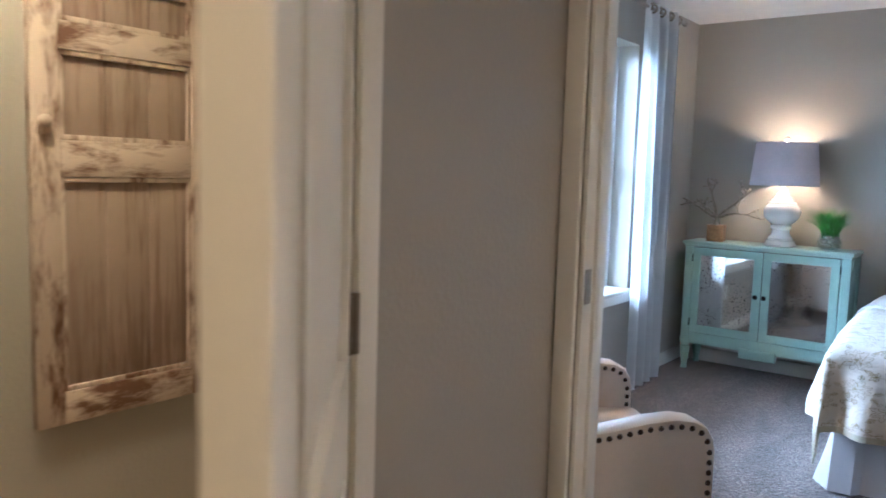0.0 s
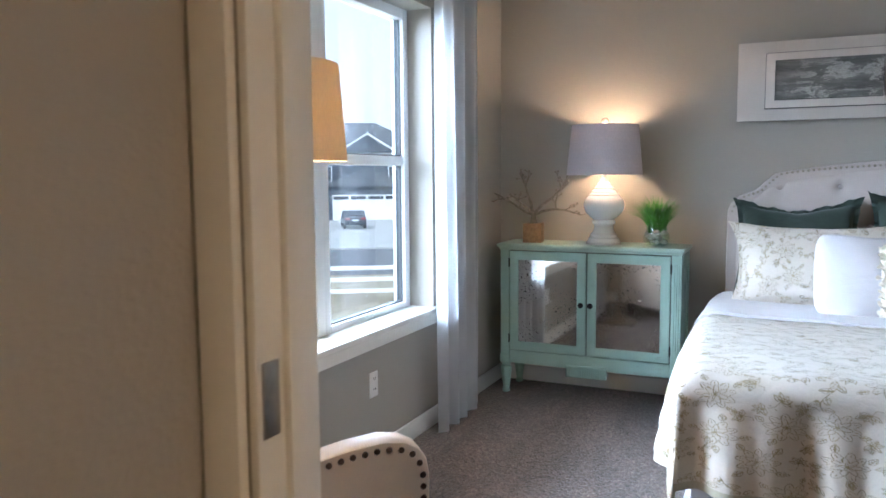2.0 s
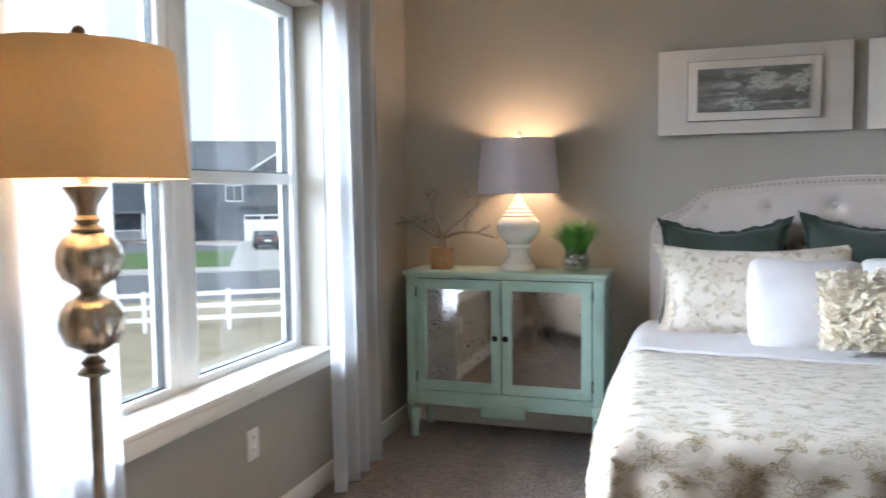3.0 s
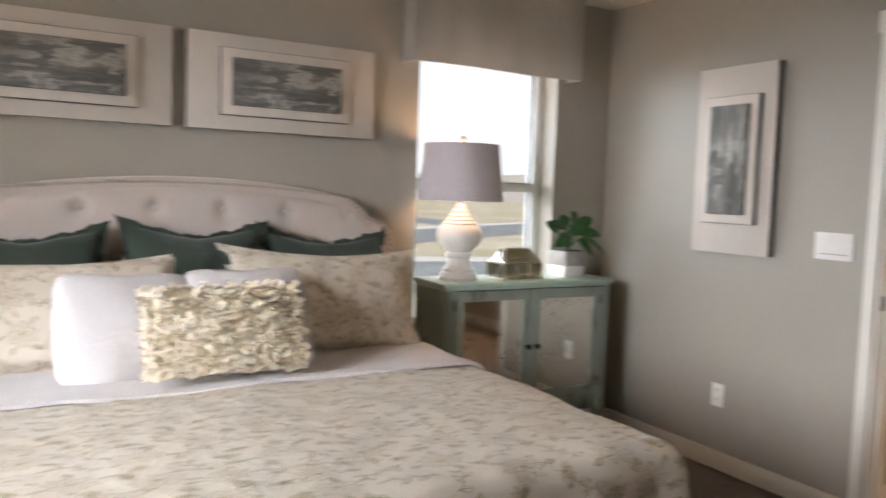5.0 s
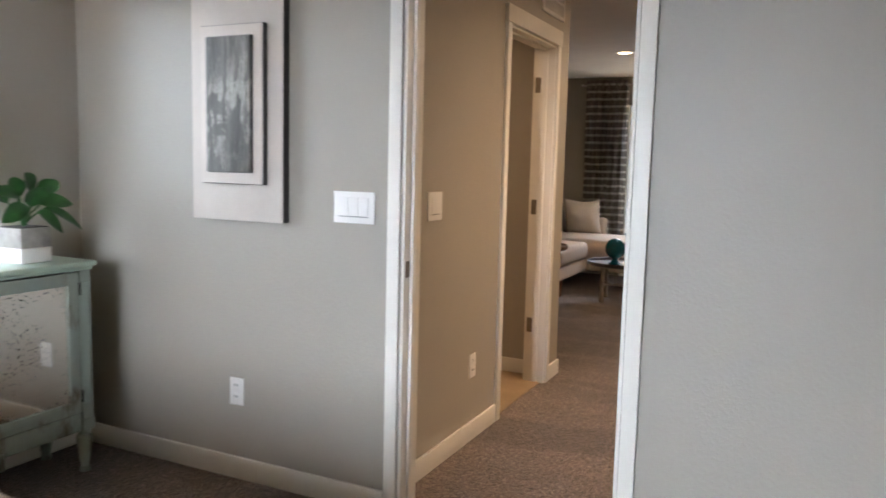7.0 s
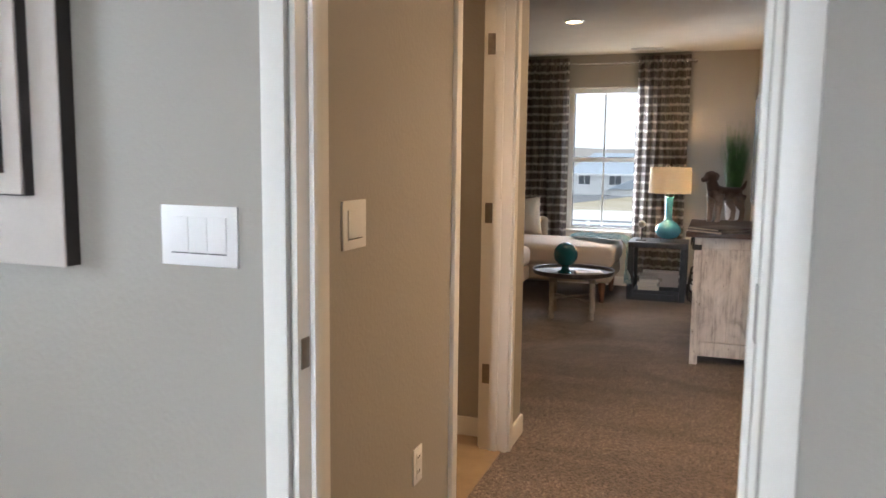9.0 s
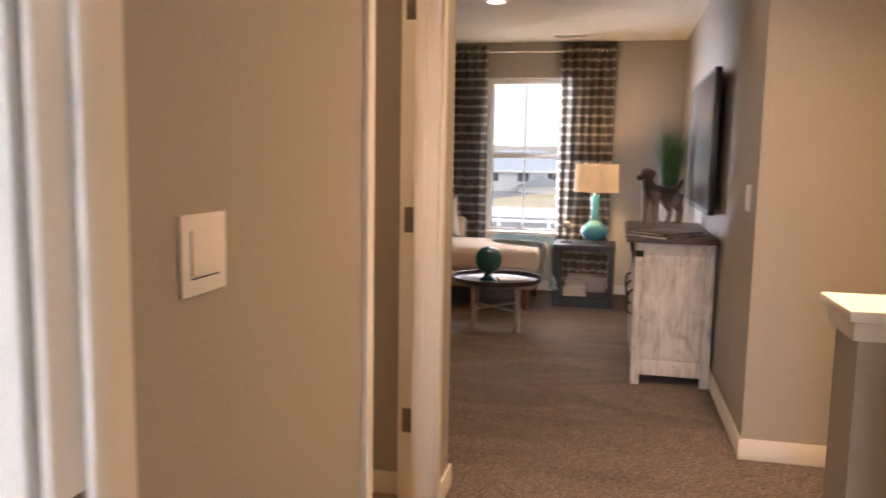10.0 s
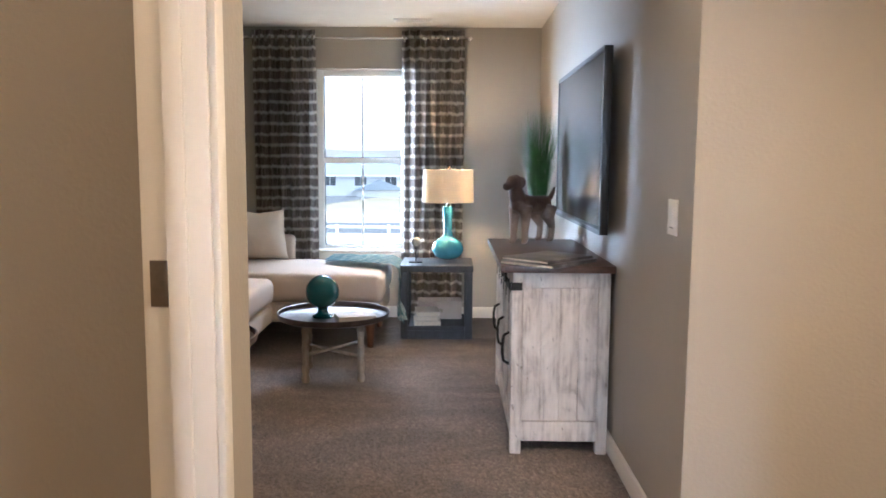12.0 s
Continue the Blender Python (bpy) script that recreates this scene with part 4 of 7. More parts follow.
def leafy_pot(at):
    ob = thing("potted_plant", "broad-leaved green plant in a two-tone cube pot", "plant", at)
    bm = bmesh.new()
    box(bm, -0.07, 0.07, -0.07, 0.07, 0.0, 0.06, 0.004)
    pot = part("pot_base", bm, M["ceramic"], ob, "white lower half of the pot")
    bm = bmesh.new()
    box(bm, -0.07, 0.07, -0.07, 0.07, 0.06, 0.14, 0.004)
    part("pot", bm, varied("grey_cement", (0.36, 0.34, 0.31), 0.8, amount=0.2, scale=20).m, ob, "grey cement upper half")
    part("soil", B(-0.062, 0.062, -0.062, 0.062, 0.135, 0.143), varied("dark_soil", (0.03, 0.02, 0.015), 0.9, amount=0.4, scale=80).m, ob)
    rnd = random.Random(11)
    # stem lean in degrees to the side, height, way of the leaf (x, z), length
    spec = [(-0.03, -0.02, 0.20, -0.9, 0.35, 0.13), (0.02, -0.03, 0.22, -0.35, 0.8, 0.13), (0.06, -0.02, 0.20, 0.45, 0.75, 0.12), (-0.02, -0.05, 0.13, -0.7, -0.1, 0.12), (0.04, -0.05, 0.15, 0.9, 0.25, 0.13),
            (0.07, -0.04, 0.12, 1.0, -0.45, 0.16), (0.0, -0.04, 0.14, 0.25, 0.5, 0.12), (-0.03, 0.05, 0.16, -0.5, 0.6, 0.12), (0.05, 0.05, 0.15, 0.8, 0.4, 0.13), (0.0, 0.03, 0.19, 0.1, 0.9, 0.12), (0.02, -0.06, 0.10, 0.5, -0.3, 0.11)]
    for sx, sy, sz, ox, oz, L in spec:
        tip = Vector((sx, sy, 0.14 + sz * 0.62))
        bm = bmesh.new()
        tube(bm, [(0, 0, 0.14), (sx * 0.4, sy * 0.4, 0.14 + sz * 0.35), tip], 0.0035, 6)
        stem = part("stem", bm, M["leaf"], ob)
        bm = bmesh.new()
        W = 0.037
        out = Vector((ox, rnd.uniform(-0.35, 0.05) + (0.4 if sy > 0 else 0), oz)).normalized()
        face = Vector((rnd.uniform(-0.35, 0.25), -0.75, rnd.uniform(0.2, 0.8)))
        side = out.cross(face).normalized()
        upv = side.cross(out)
        upv = upv if upv.dot(face) > 0 else -upv
        prev = None
        for j in range(11):
            t = j / 10
            ww = W * math.sin(math.pi * min(1, t * 0.95 + 0.04)) ** 0.75
            c = tip + out * (L * t) - Vector((0, 0, 0.035 * t * t))
            row = [bm.verts.new(c - side * ww + upv * ww * 0.3), bm.verts.new(c - side * ww * 0.5 + upv * ww * 0.08), bm.verts.new(c), bm.verts.new(c + side * ww * 0.5 + upv * ww * 0.08), bm.verts.new(c + side * ww + upv * ww * 0.3)]
            if prev:
                for k in range(4):
                    bm.faces.new((prev[k], prev[k + 1], row[k + 1], row[k]))
            prev = row
        part("leaf", bm, M["leaf"], stem)
    return ob


leafy_pot(pose(2.785, 5.65, CT, 0, 0, 3))

# ---- bed ----
BX, BW, BT, BY0, BY1 = 0.77, 0.965, 0.625, 5.68, 3.82


def headboard_pts(w, z0, z1, zs):
    """The outline of the headboard: scooped shoulders and a gently arched top."""
    pts = [(-w, z0), (w, z0), (w, zs)]
    def corner(s):
        out = [(w, zs), (w - 0.015, zs + 0.045), (w - 0.06, zs + 0.085), (w - 0.10, zs + 0.10), (w - 0.14, zs + 0.115), (w - 0.185, zs + 0.16), (w - 0.235, zs + 0.205), (w - 0.27, zs + 0.213)]
        return [(s * a, b) for a, b in out]
    r = corner(1)
    l = corner(-1)[::-1]
    top = []
    x0, zt = w - 0.27, zs + 0.213
    for i in range(1, 24):
        t = i / 24
        x = x0 - 2 * x0 * t
        top.append((x, zt + (z1 - zt) * (1 - (2 * t - 1) ** 2)))
    return pts[:2] + r + top + l


def pillow(w, h, t, n=26, pinch=0.10, flange=0.0, seed=0, slump=0.0, corner=0.0, rumple=0.014, frill=0.0):
    """A stuffed pillow lying in the xz plane, thickness along y, with drawn-in sides and soft corners."""
    bm = bmesh.new()
    rnd = random.Random(seed)
    off = Vector((rnd.uniform(0, 50), rnd.uniform(0, 50), rnd.uniform(0, 50)))
    grids = []
    for s in (-1, 1):
        g = []
        for i in range(n + 1):
            row = []
            for j in range(n + 1):
                u, v = 2 * i / n - 1, 2 * j / n - 1
                pu = 1 - pinch * (1 - abs(v) ** 2.5) * abs(u) ** 3
                pv = 1 - pinch * (1 - abs(u) ** 2.5) * abs(v) ** 3
                cut = 1 - corner * abs(u * v) ** 5
                x, z = u * w / 2 * pu * cut, v * h / 2 * pv * cut
                lim = 1 - flange
                uu, vv = min(1, abs(u) / lim), min(1, abs(v) / lim)
                th = t / 2 * (max(0, 1 - uu ** 2.2) ** 0.55) * (max(0, 1 - vv ** 2.2) ** 0.55)
                wr = noise.noise(Vector((x * 7, s * 2, z * 7)) + off) * rumple * (0.4 + th / t)
                edge = max(abs(u), abs(v))
                if frill and edge > lim:
                    run = (u if abs(v) > abs(u) else v) * 17 + seed
                    wr += frill * (edge - lim) / flange * (math.sin(run) + 0.6 * math.sin(2.3 * run + 1))
                zz = z - slump * (1 - abs(u)) * max(0, v) * h
                row.append(bm.verts.new((x, s * th + wr + s * 0.002, zz + wr * 0.6)))
            g.append(row)
        grids.append(g)
        for i in range(n):
            for j in range(n):
                bm.faces.new((g[i][j], g[i + 1][j], g[i + 1][j + 1], g[i][j + 1]))
    a, b = grids
    for i in range(n):
        bm.faces.new((a[i][0], a[i + 1][0], b[i + 1][0], b[i][0]))
        bm.faces.new((a[i][n], a[i + 1][n], b[i + 1][n], b[i][n]))
        bm.faces.new((a[0][i], a[0][i + 1], b[0][i + 1], b[0][i]))
        bm.faces.new((a[n][i], a[n][i + 1], b[n][i + 1], b[n][i]))
    return bm


def drape(y_head, y_foot, drop_side, drop_foot, z, ns, nt, seed, amp, flare, thick, hem=None):
    """Cloth over the bed: grid across and along, falling over both sides and, if drop_foot, over the foot."""
    W = BW + 0.012
    puff_west = 0.075
    L = y_head - y_foot
    S = W + drop_side
    T = L + drop_foot
    rad = 0.07

    def fall(d):
        """How far out and down after d metres of cloth past the edge, round a soft edge."""
        q = rad * math.pi / 2
        if d <= 0:
            return 0.0, 0.0
        if d < q:
            return rad * math.sin(d / rad), rad * (1 - math.cos(d / rad))
        return rad + (d - q) * flare, rad + (d - q)
    rows = []
    for j in range(nt + 1):
        t = T * j / nt
        row = []
        for i in range(ns + 1):
            s = -S + 2 * S * i / ns
            ds, dt = abs(s) - (W - rad), t - (L - rad) if drop_foot else -1
            ox, dx = fall(ds)
            oy, dy = fall(dt)
            sg = 1 if s > 0 else -1
            x = max(-W + rad, min(W - rad, s)) + sg * ox
            y = y_head - min(t, L - rad if drop_foot else t) - oy
            dn = math.hypot(dx, dy)
            if sg < 0:
                x -= puff_west * min(1, max(0, (y - 3.85) / 0.8)) * min(1, max(0, abs(s) - 0.75 * W) / (0.35 * W))
            w1 = min(1, max(0, dx - 0.04) / 0.25)
            w2 = min(1, max(0, dy - 0.04) / 0.25)
            nz = noise.noise(Vector((x * 2.2, y * 2.2, seed)))
            x += sg * w1 * (amp * math.sin(y * 19 + 3 * nz + seed) + 0.5 * amp * math.sin(y * 41 + seed))
            y -= w2 * (amp * math.sin(x * 17 + 3 * nz + seed) + 0.5 * amp * math.sin(x * 39 + seed))
            puff = 0.012 * noise.noise(Vector((x * 3.1, y * 3.1, seed + 9))) + 0.006 * noise.noise(Vector((x * 9, y * 9, seed)))
            row.append((BX + x, y, max(0.02, z - dn + puff * (1 - min(1, dn * 4)) + 0.004 * nz)))
        rows.append(row)
    return rows


def cloth_mesh(rows, j0, j1, i0, i1, thick):
    bm = bmesh.new()
    g = [[bm.verts.new(rows[j][i]) for i in range(i0, i1 + 1)] for j in range(j0, j1 + 1)]
    for a, b in zip(g, g[1:]):
        for i in range(len(a) - 1):
            bm.faces.new((a[i], a[i + 1], b[i + 1], b[i]))
    bmesh.ops.recalc_face_normals(bm, faces=bm.faces)
    if sum(f.normal.z for f in bm.faces) < 0:
        bmesh.ops.reverse_faces(bm, faces=bm.faces)
    bmesh.ops.solidify(bm, geom=bm.faces[:], thickness=-thick)
    return bm


def bed():
    ob = thing("bed", "king bed with an oatmeal tufted headboard, nailhead trim and white skirt", "bed")
    hb_w, hb_z = 0.98, 1.10
    pts = headboard_pts(hb_w, 0.25, 1.375, hb_z)
    bm = bmesh.new()
    outline(bm, pts, 0.09, "y", 0.012)
    bm.transform(Matrix.Translation((BX, YN - 0.112, 0)))
    hb = part("headboard", bm, M["linen_head"], ob)
    front = YN - 0.124
    edge = [p for p in pts if p[1] > 0.5 and p[0] >= 0]
    edge = sorted(edge)

    def top_at(x):
        x = abs(x)
        for (a, b), (c, d) in zip(edge, edge[1:]):
            if a <= x <= c and c > a:
                return b + (d - b) * (x - a) / (c - a)
        return edge[-1][1]
    tufts = [(-0.72 + i * 0.288, 1.235) for i in range(6)] + [(-0.576 + i * 0.288, 1.03) for i in range(5)]
    bm = bmesh.new()
    nx, nz, inset = 200, 70, 0.052
    grid = []
    for i in range(nx + 1):
        x = -hb_w + inset + (hb_w - inset) * 2 * i / nx
        hi = top_at(x) - inset * 0.9
        col = []
        for j in range(nz + 1):
            z = 0.5 + (hi - 0.5) * j / nz
            e = min(x + hb_w - inset, hb_w - inset - x, hi - z)
            y = -0.030 * (1 - math.exp(-e / 0.022))
            for tx, tz in tufts:
                d2 = (x - tx) ** 2 + (z - tz) ** 2
                y += 0.024 * math.exp(-d2 / 0.0011) + 0.008 * math.exp(-d2 / 0.006)
            col.append(bm.verts.new((BX + x, YN - 0.112 + y, z)))
        grid.append(col)
    for a, b in zip(grid, grid[1:]):
        for j in range(nz):
            bm.faces.new((a[j], b[j], b[j + 1], a[j + 1]))
    part("tufted_panel", bm, M["linen_head"], hb)
    for tx, tz in tufts:
        bm = bmesh.new()
        ball(bm, (0, 0, 0), 0.013, 8, (1, 0.5, 1))
        bm.transform(Matrix.Translation((BX + tx, YN - 0.116, tz)))
        part("button", bm, M["linen_head"], hb)
    front = YN - 0.113
    rim = headboard_pts(hb_w - 0.024, 0.5, 1.351, hb_z - 0.004)[1:]
    run = []
    for (a, b), (c, d) in zip(rim, rim[1:]):
        k = max(1, int(math.hypot(c - a, d - b) / 0.006))
        run += [(a + (c - a) * i / k, b + (d - b) * i / k) for i in range(k)]
    bm = bmesh.new()
    acc, last = 0.0, run[0]
    for p in run:
        acc += math.hypot(p[0] - last[0], p[1] - last[1])
        last = p
        if acc >= 0.024:
            acc = 0.0
            lathe(bm, [(0.0075, 0), (0.0055, 0.0035), (0.0005, 0.005)], 6, (0, 0, 0))
            bmesh.ops.transform(bm, matrix=Matrix.Translation((BX + p[0], front, p[1])) @ Matrix.Rotation(radians(90), 4, "X"), verts=bm.verts[-18:])
    tagged(part("nailheads", bm, M["pewter"], hb, "row of pewter nailheads"), kind="stuff")
    bm = bmesh.new()
    box(bm, BX - BW + 0.01, BX + BW - 0.01, BY1 + 0.03, BY0, 0.30, BT - 0.02, 0.05, 3)
    part("mattress", bm, M["sheet"], ob)
    bm = bmesh.new()
    n = 150
    loop = [(BX - BW + 0.03, BY0), (BX - BW + 0.03, BY1 + 0.06), (BX + BW - 0.03, BY1 + 0.06), (BX + BW - 0.03, BY0)]
    pts = []
    for (a, b), (c, d) in zip(loop, loop[1:]):
        k = int(math.hypot(c - a, d - b) / 0.03)
        nrm = Vector((d - b, a - c, 0)).normalized() * -1
        for i in range(k):
            pts.append((Vector((a + (c - a) * i / k, b + (d - b) * i / k, 0)), nrm, i / k))
    prev = None
    for idx, (p, nrm, f) in enumerate(pts):
        kick = 0.045 if (f < 0.05 or f > 0.95) else 0.0
        col = []
        for z, o in ((0.36, 0.0), (0.2, 0.006), (0.10, 0.018), (0.008, 0.032)):
            q = p - nrm * (o + kick * (0.36 - z) / 0.36 + 0.004 * math.sin(idx * 0.9) * (0.36 - z) / 0.36)
            col.append(bm.verts.new((q.x, q.y, z)))
        if prev:
            for k in range(3):
                bm.faces.new((prev[k], col[k], col[k + 1], prev[k + 1]))
        prev = col
    bmesh.ops.solidify(bm, geom=bm.faces[:], thickness=0.006)
    part("bed_skirt", bm, M["skirt"], ob, "white quilted bed skirt")
    return ob


bed()
rows = drape(4.93, BY1 - 0.02, 0.335, 0.35, BT + 0.028, 150, 110, 2.3, 0.030, 0.13, 0.012)
DUVET_ROWS = [r[2:149] for r in rows[:109]]
duvet = thing("duvet", "ivory duvet with gold embroidered flowers hanging over the bed sides", "bedding")
part("cover", cloth_mesh(rows, 0, 108, 2, 148, 0.014), M["duvet"], duvet)
part("hem_band", cloth_mesh(rows, 108, 110, 0, 150, 0.010), M["hem"], duvet, "olive embroidered hem band")
part("hem_band", cloth_mesh(rows, 0, 108, 0, 2, 0.010), M["hem"], duvet, "olive embroidered hem band")
part("hem_band", cloth_mesh(rows, 0, 108, 148, 150, 0.010), M["hem"], duvet, "olive embroidered hem band")
rows = drape(5.60, 4.84, 0.34, 0.0, BT + 0.042, 110, 44, 7.7, 0.010, 0.10, 0.010)
single("sheet", cloth_mesh(rows, 0, 44, 0, 110, 0.012), M["sheet"], "white sheet folded back over the duvet", "bedding")


def spray(rnd, kind, size):
    """Stitched outlines of one motif within size of the origin: lists of (x, y) points."""
    lines = []

    def leaf(x, y, a, ln, w, veins=3):
        ca, sa = math.cos(a), math.sin(a)
        for s in (-1, 1):
            lines.append([(x + ca * ln * t - sa * s * w * math.sin(math.pi * t ** 0.8), y + sa * ln * t + ca * s * w * math.sin(math.pi * t ** 0.8)) for t in [k / 7 for k in range(8)]])
        lines.append([(x, y), (x + ca * ln * 0.85, y + sa * ln * 0.85)])
        for k in range(veins):
            t = 0.25 + 0.5 * k / max(1, veins)
            for s in (-1, 1):
                q = w * 0.7 * math.sin(math.pi * t ** 0.8)
                lines.append([(x + ca * ln * t, y + sa * ln * t), (x + ca * (ln * t + q) - sa * s * q, y + sa * (ln * t + q) + ca * s * q)])
    turn = rnd.uniform(0, 6.3)
    if kind == "flower":
        for r0, r1, n in ((0.0, 0.22, 5), (0.22, 0.46, 7), (0.46, 0.74, 9)):
            for k in range(n):
                a = turn + 2 * math.pi * (k + 0.5 * (r0 > 0.3)) / n
                w = math.pi / n * 0.9
                pts = []
                for t in [k2 / 6 for k2 in range(7)]:
                    aa = a + w * (2 * t - 1)
                    rr = size * (r0 + (r1 - r0) * (1 - abs(2 * t - 1) ** 1.6))
                    pts.append((rr * math.cos(aa), rr * math.sin(aa)))
                lines.append(pts)
                if r0 > 0.4:
                    lines.append([(size * 0.50 * math.cos(a), size * 0.50 * math.sin(a)), (size * 0.64 * math.cos(a), size * 0.64 * math.sin(a))])
        for k in range(4):
            a = turn + k * 1.6 + rnd.uniform(-0.3, 0.3)
            leaf(size * 0.74 * math.cos(a), size * 0.74 * math.sin(a), a + rnd.uniform(-0.5, 0.5), size * 0.42, size * 0.12, 2)
    elif kind == "vine":
        bend = rnd.choice((-1, 1)) * rnd.uniform(0.5, 1.1)
        stem = []
        for k in range(13):
            t = k / 6 - 1
            u, v = size * 0.95 * t, size * 0.3 * math.sin(t * 2.6) * bend
            stem.append((u * math.cos(turn) - v * math.sin(turn), u * math.sin(turn) + v * math.cos(turn)))
        lines.append(stem)
        for k in range(1, 12, 2):
            d = math.atan2(stem[k + 1][1] - stem[k - 1][1], stem[k + 1][0] - stem[k - 1][0])
            leaf(*stem[k], d + (0.9 if k % 4 == 1 else -0.9), size * rnd.uniform(0.42, 0.55), size * 0.15, 1)
    else:
        for k in range(5):
            leaf(0, 0, turn + (k - 2) * 0.75 + rnd.uniform(-0.15, 0.15), size * rnd.uniform(0.75, 1.0), size * 0.22, 0)
        lines.append([(0, 0), (-size * 0.8 * math.cos(turn), -size * 0.8 * math.sin(turn)), (-size * math.cos(turn + 0.4), -size * math.sin(turn + 0.4))])
    return lines


def stitch(surf, w0, h0, size, seed, lift, width=0.0016):
    """Embroidery as thin raised stitches on a cloth; surf(u, v) gives its place in metres along and across, or None."""
    rnd = random.Random(seed)
    bm = bmesh.new()
    motifs = []
    for kind, r, tries in (("flower", size, int(w0 * h0 / size ** 2 * 0.7)), ("vine", size * 0.85, int(w0 * h0 / size ** 2 * 6)), ("sprig", size * 0.45, int(w0 * h0 / size ** 2 * 14))):
        for k in range(tries):
            p = (rnd.uniform(0, w0), rnd.uniform(0, h0))
            if all(math.hypot(p[0] - q[0], p[1] - q[1]) > (r + q[2]) * 0.80 for q in motifs):
                motifs.append((p[0], p[1], r, kind))
    for cu, cv, r, kind in motifs:
        for line in spray(rnd, kind, r):
            prev = None
            for n, (x, y) in enumerate(line):
                m0, m1 = line[max(0, n - 1)], line[min(len(line) - 1, n + 1)]
                dx, dy = m1[0] - m0[0], m1[1] - m0[1]
                dl = math.hypot(dx, dy) or 1.0
                px, py = -dy / dl * width, dx / dl * width
                u, v = cu + x, cv + y
                a, b = surf(u + px, v + py), surf(u - px, v - py)
                if a is None or b is None:
                    prev = None
                    continue
                pair = (bm.verts.new(a[0] + a[1] * lift), bm.verts.new(b[0] + b[1] * lift))
                if prev:
                    bm.faces.new((prev[0], prev[1], pair[1], pair[0]))
                prev = pair
    return bm


def grid_surface(g, w0, h0):
    """A lookup on a grid of points g[j][i], w0 metres across and h0 along."""
    nj, ni = len(g) - 1, len(g[0]) - 1
    at = lambda j, i: Vector(g[j][i])

    def surf(u, v):
        fi, fj = u / w0 * ni, v / h0 * nj
        if not (0.01 < fi < ni - 0.01 and 0.01 < fj < nj - 0.01):
            return None
        i, j = int(fi), int(fj)
        a, b, c, d = at(j, i), at(j, i + 1), at(j + 1, i), at(j + 1, i + 1)
        n = (b - a).cross(c - a) + (d - c).cross(d - b)
        fi, fj = fi - i, fj - j
        return (a * (1 - fi) + b * fi) * (1 - fj) + (c * (1 - fi) + d * fi) * fj, n.normalized()
    return surf


def lay_pillow(name, bm, mat, label, x, y, z, lean, turn=0, tilt=0, group=""):
    return single(name, bm, mat, label, "pillow", Matrix.Translation((x, y, z)) @ Matrix.Rotation(radians(turn), 4, "Z") @ Matrix.Rotation(radians(-lean), 4, "X") @ Matrix.Rotation(radians(tilt), 4, "Y"), group)


tagged(part("embroidery", stitch(grid_surface(DUVET_ROWS, 2.46, 2.18), 2.46, 2.18, 0.086, 4, -0.0165, 0.0011), M["thread"], duvet, "gold stitched flowers and vines"), kind="stuff")
PZ = BT + 0.05
for k, (x, z, tilt) in enumerate(((0.14, 0.245, -1), (0.76, 0.265, 1.5), (1.34, 0.235, 2))):
    lay_pillow("euro_pillow", pillow(0.62, 0.555, 0.19, 56, 0.12, 0.12, k + 20, 0.09, 0.0, 0.055, 0.012), M["velvet"], "sage green velvet pillow with a fringed edge against the headboard", x, 5.55 - 0.03 * (k == 1), PZ + z, 16, 0, tilt, "green velvet pillows")
shams = [lay_pillow("pillow_sham", pillow(0.90, 0.46, 0.20, 28, 0.13, 0.07, 31, 0.03, 0.0, 0.03), M["duvet"], "ivory sham with gold embroidered flowers", 0.27, 5.36, PZ + 0.185, 24, 2, -1, "embroidered shams")]
shams.append(lay_pillow("pillow_sham", pillow(0.90, 0.49, 0.20, 28, 0.13, 0.07, 33, 0.03, 0.0, 0.03), M["duvet"], "ivory sham with gold embroidered flowers", 1.26, 5.36, PZ + 0.195, 24, -3, 2, "embroidered shams"))
for k, (seed, h) in enumerate(((31, 0.46), (33, 0.49))):
    n = 28
    src = pillow(0.90, h, 0.20, n, 0.13, 0.07, seed, 0.03, 0.0, 0.03)
    src.verts.ensure_lookup_table()
    front = [[tuple(src.verts[i * (n + 1) + j].co) for i in range(n + 1)] for j in range(n + 1)]
    src.free()
    ob = part("embroidery", stitch(grid_surface(front, 0.90, h), 0.90, h, 0.066, 5 + k, 0.004, 0.0009), M["thread"], shams[k], "gold stitched flowers")
    tagged(ob, kind="stuff")
lay_pillow("square_pillow", pillow(0.46, 0.42, 0.17, 26, -0.02, 0.0, 41, 0.05, 0.09, 0.024), M["sheet"], "plain white ribbed square pillow", 0.45, 5.14, PZ + 0.165, 30, 3, 2, "white square pillows")
lay_pillow("square_pillow", pillow(0.46, 0.42, 0.17, 26, -0.02, 0.0, 43, 0.05, 0.09, 0.024), M["sheet"], "plain white ribbed square pillow", 0.88, 5.15, PZ + 0.175, 30, -2, -1, "white square pillows")


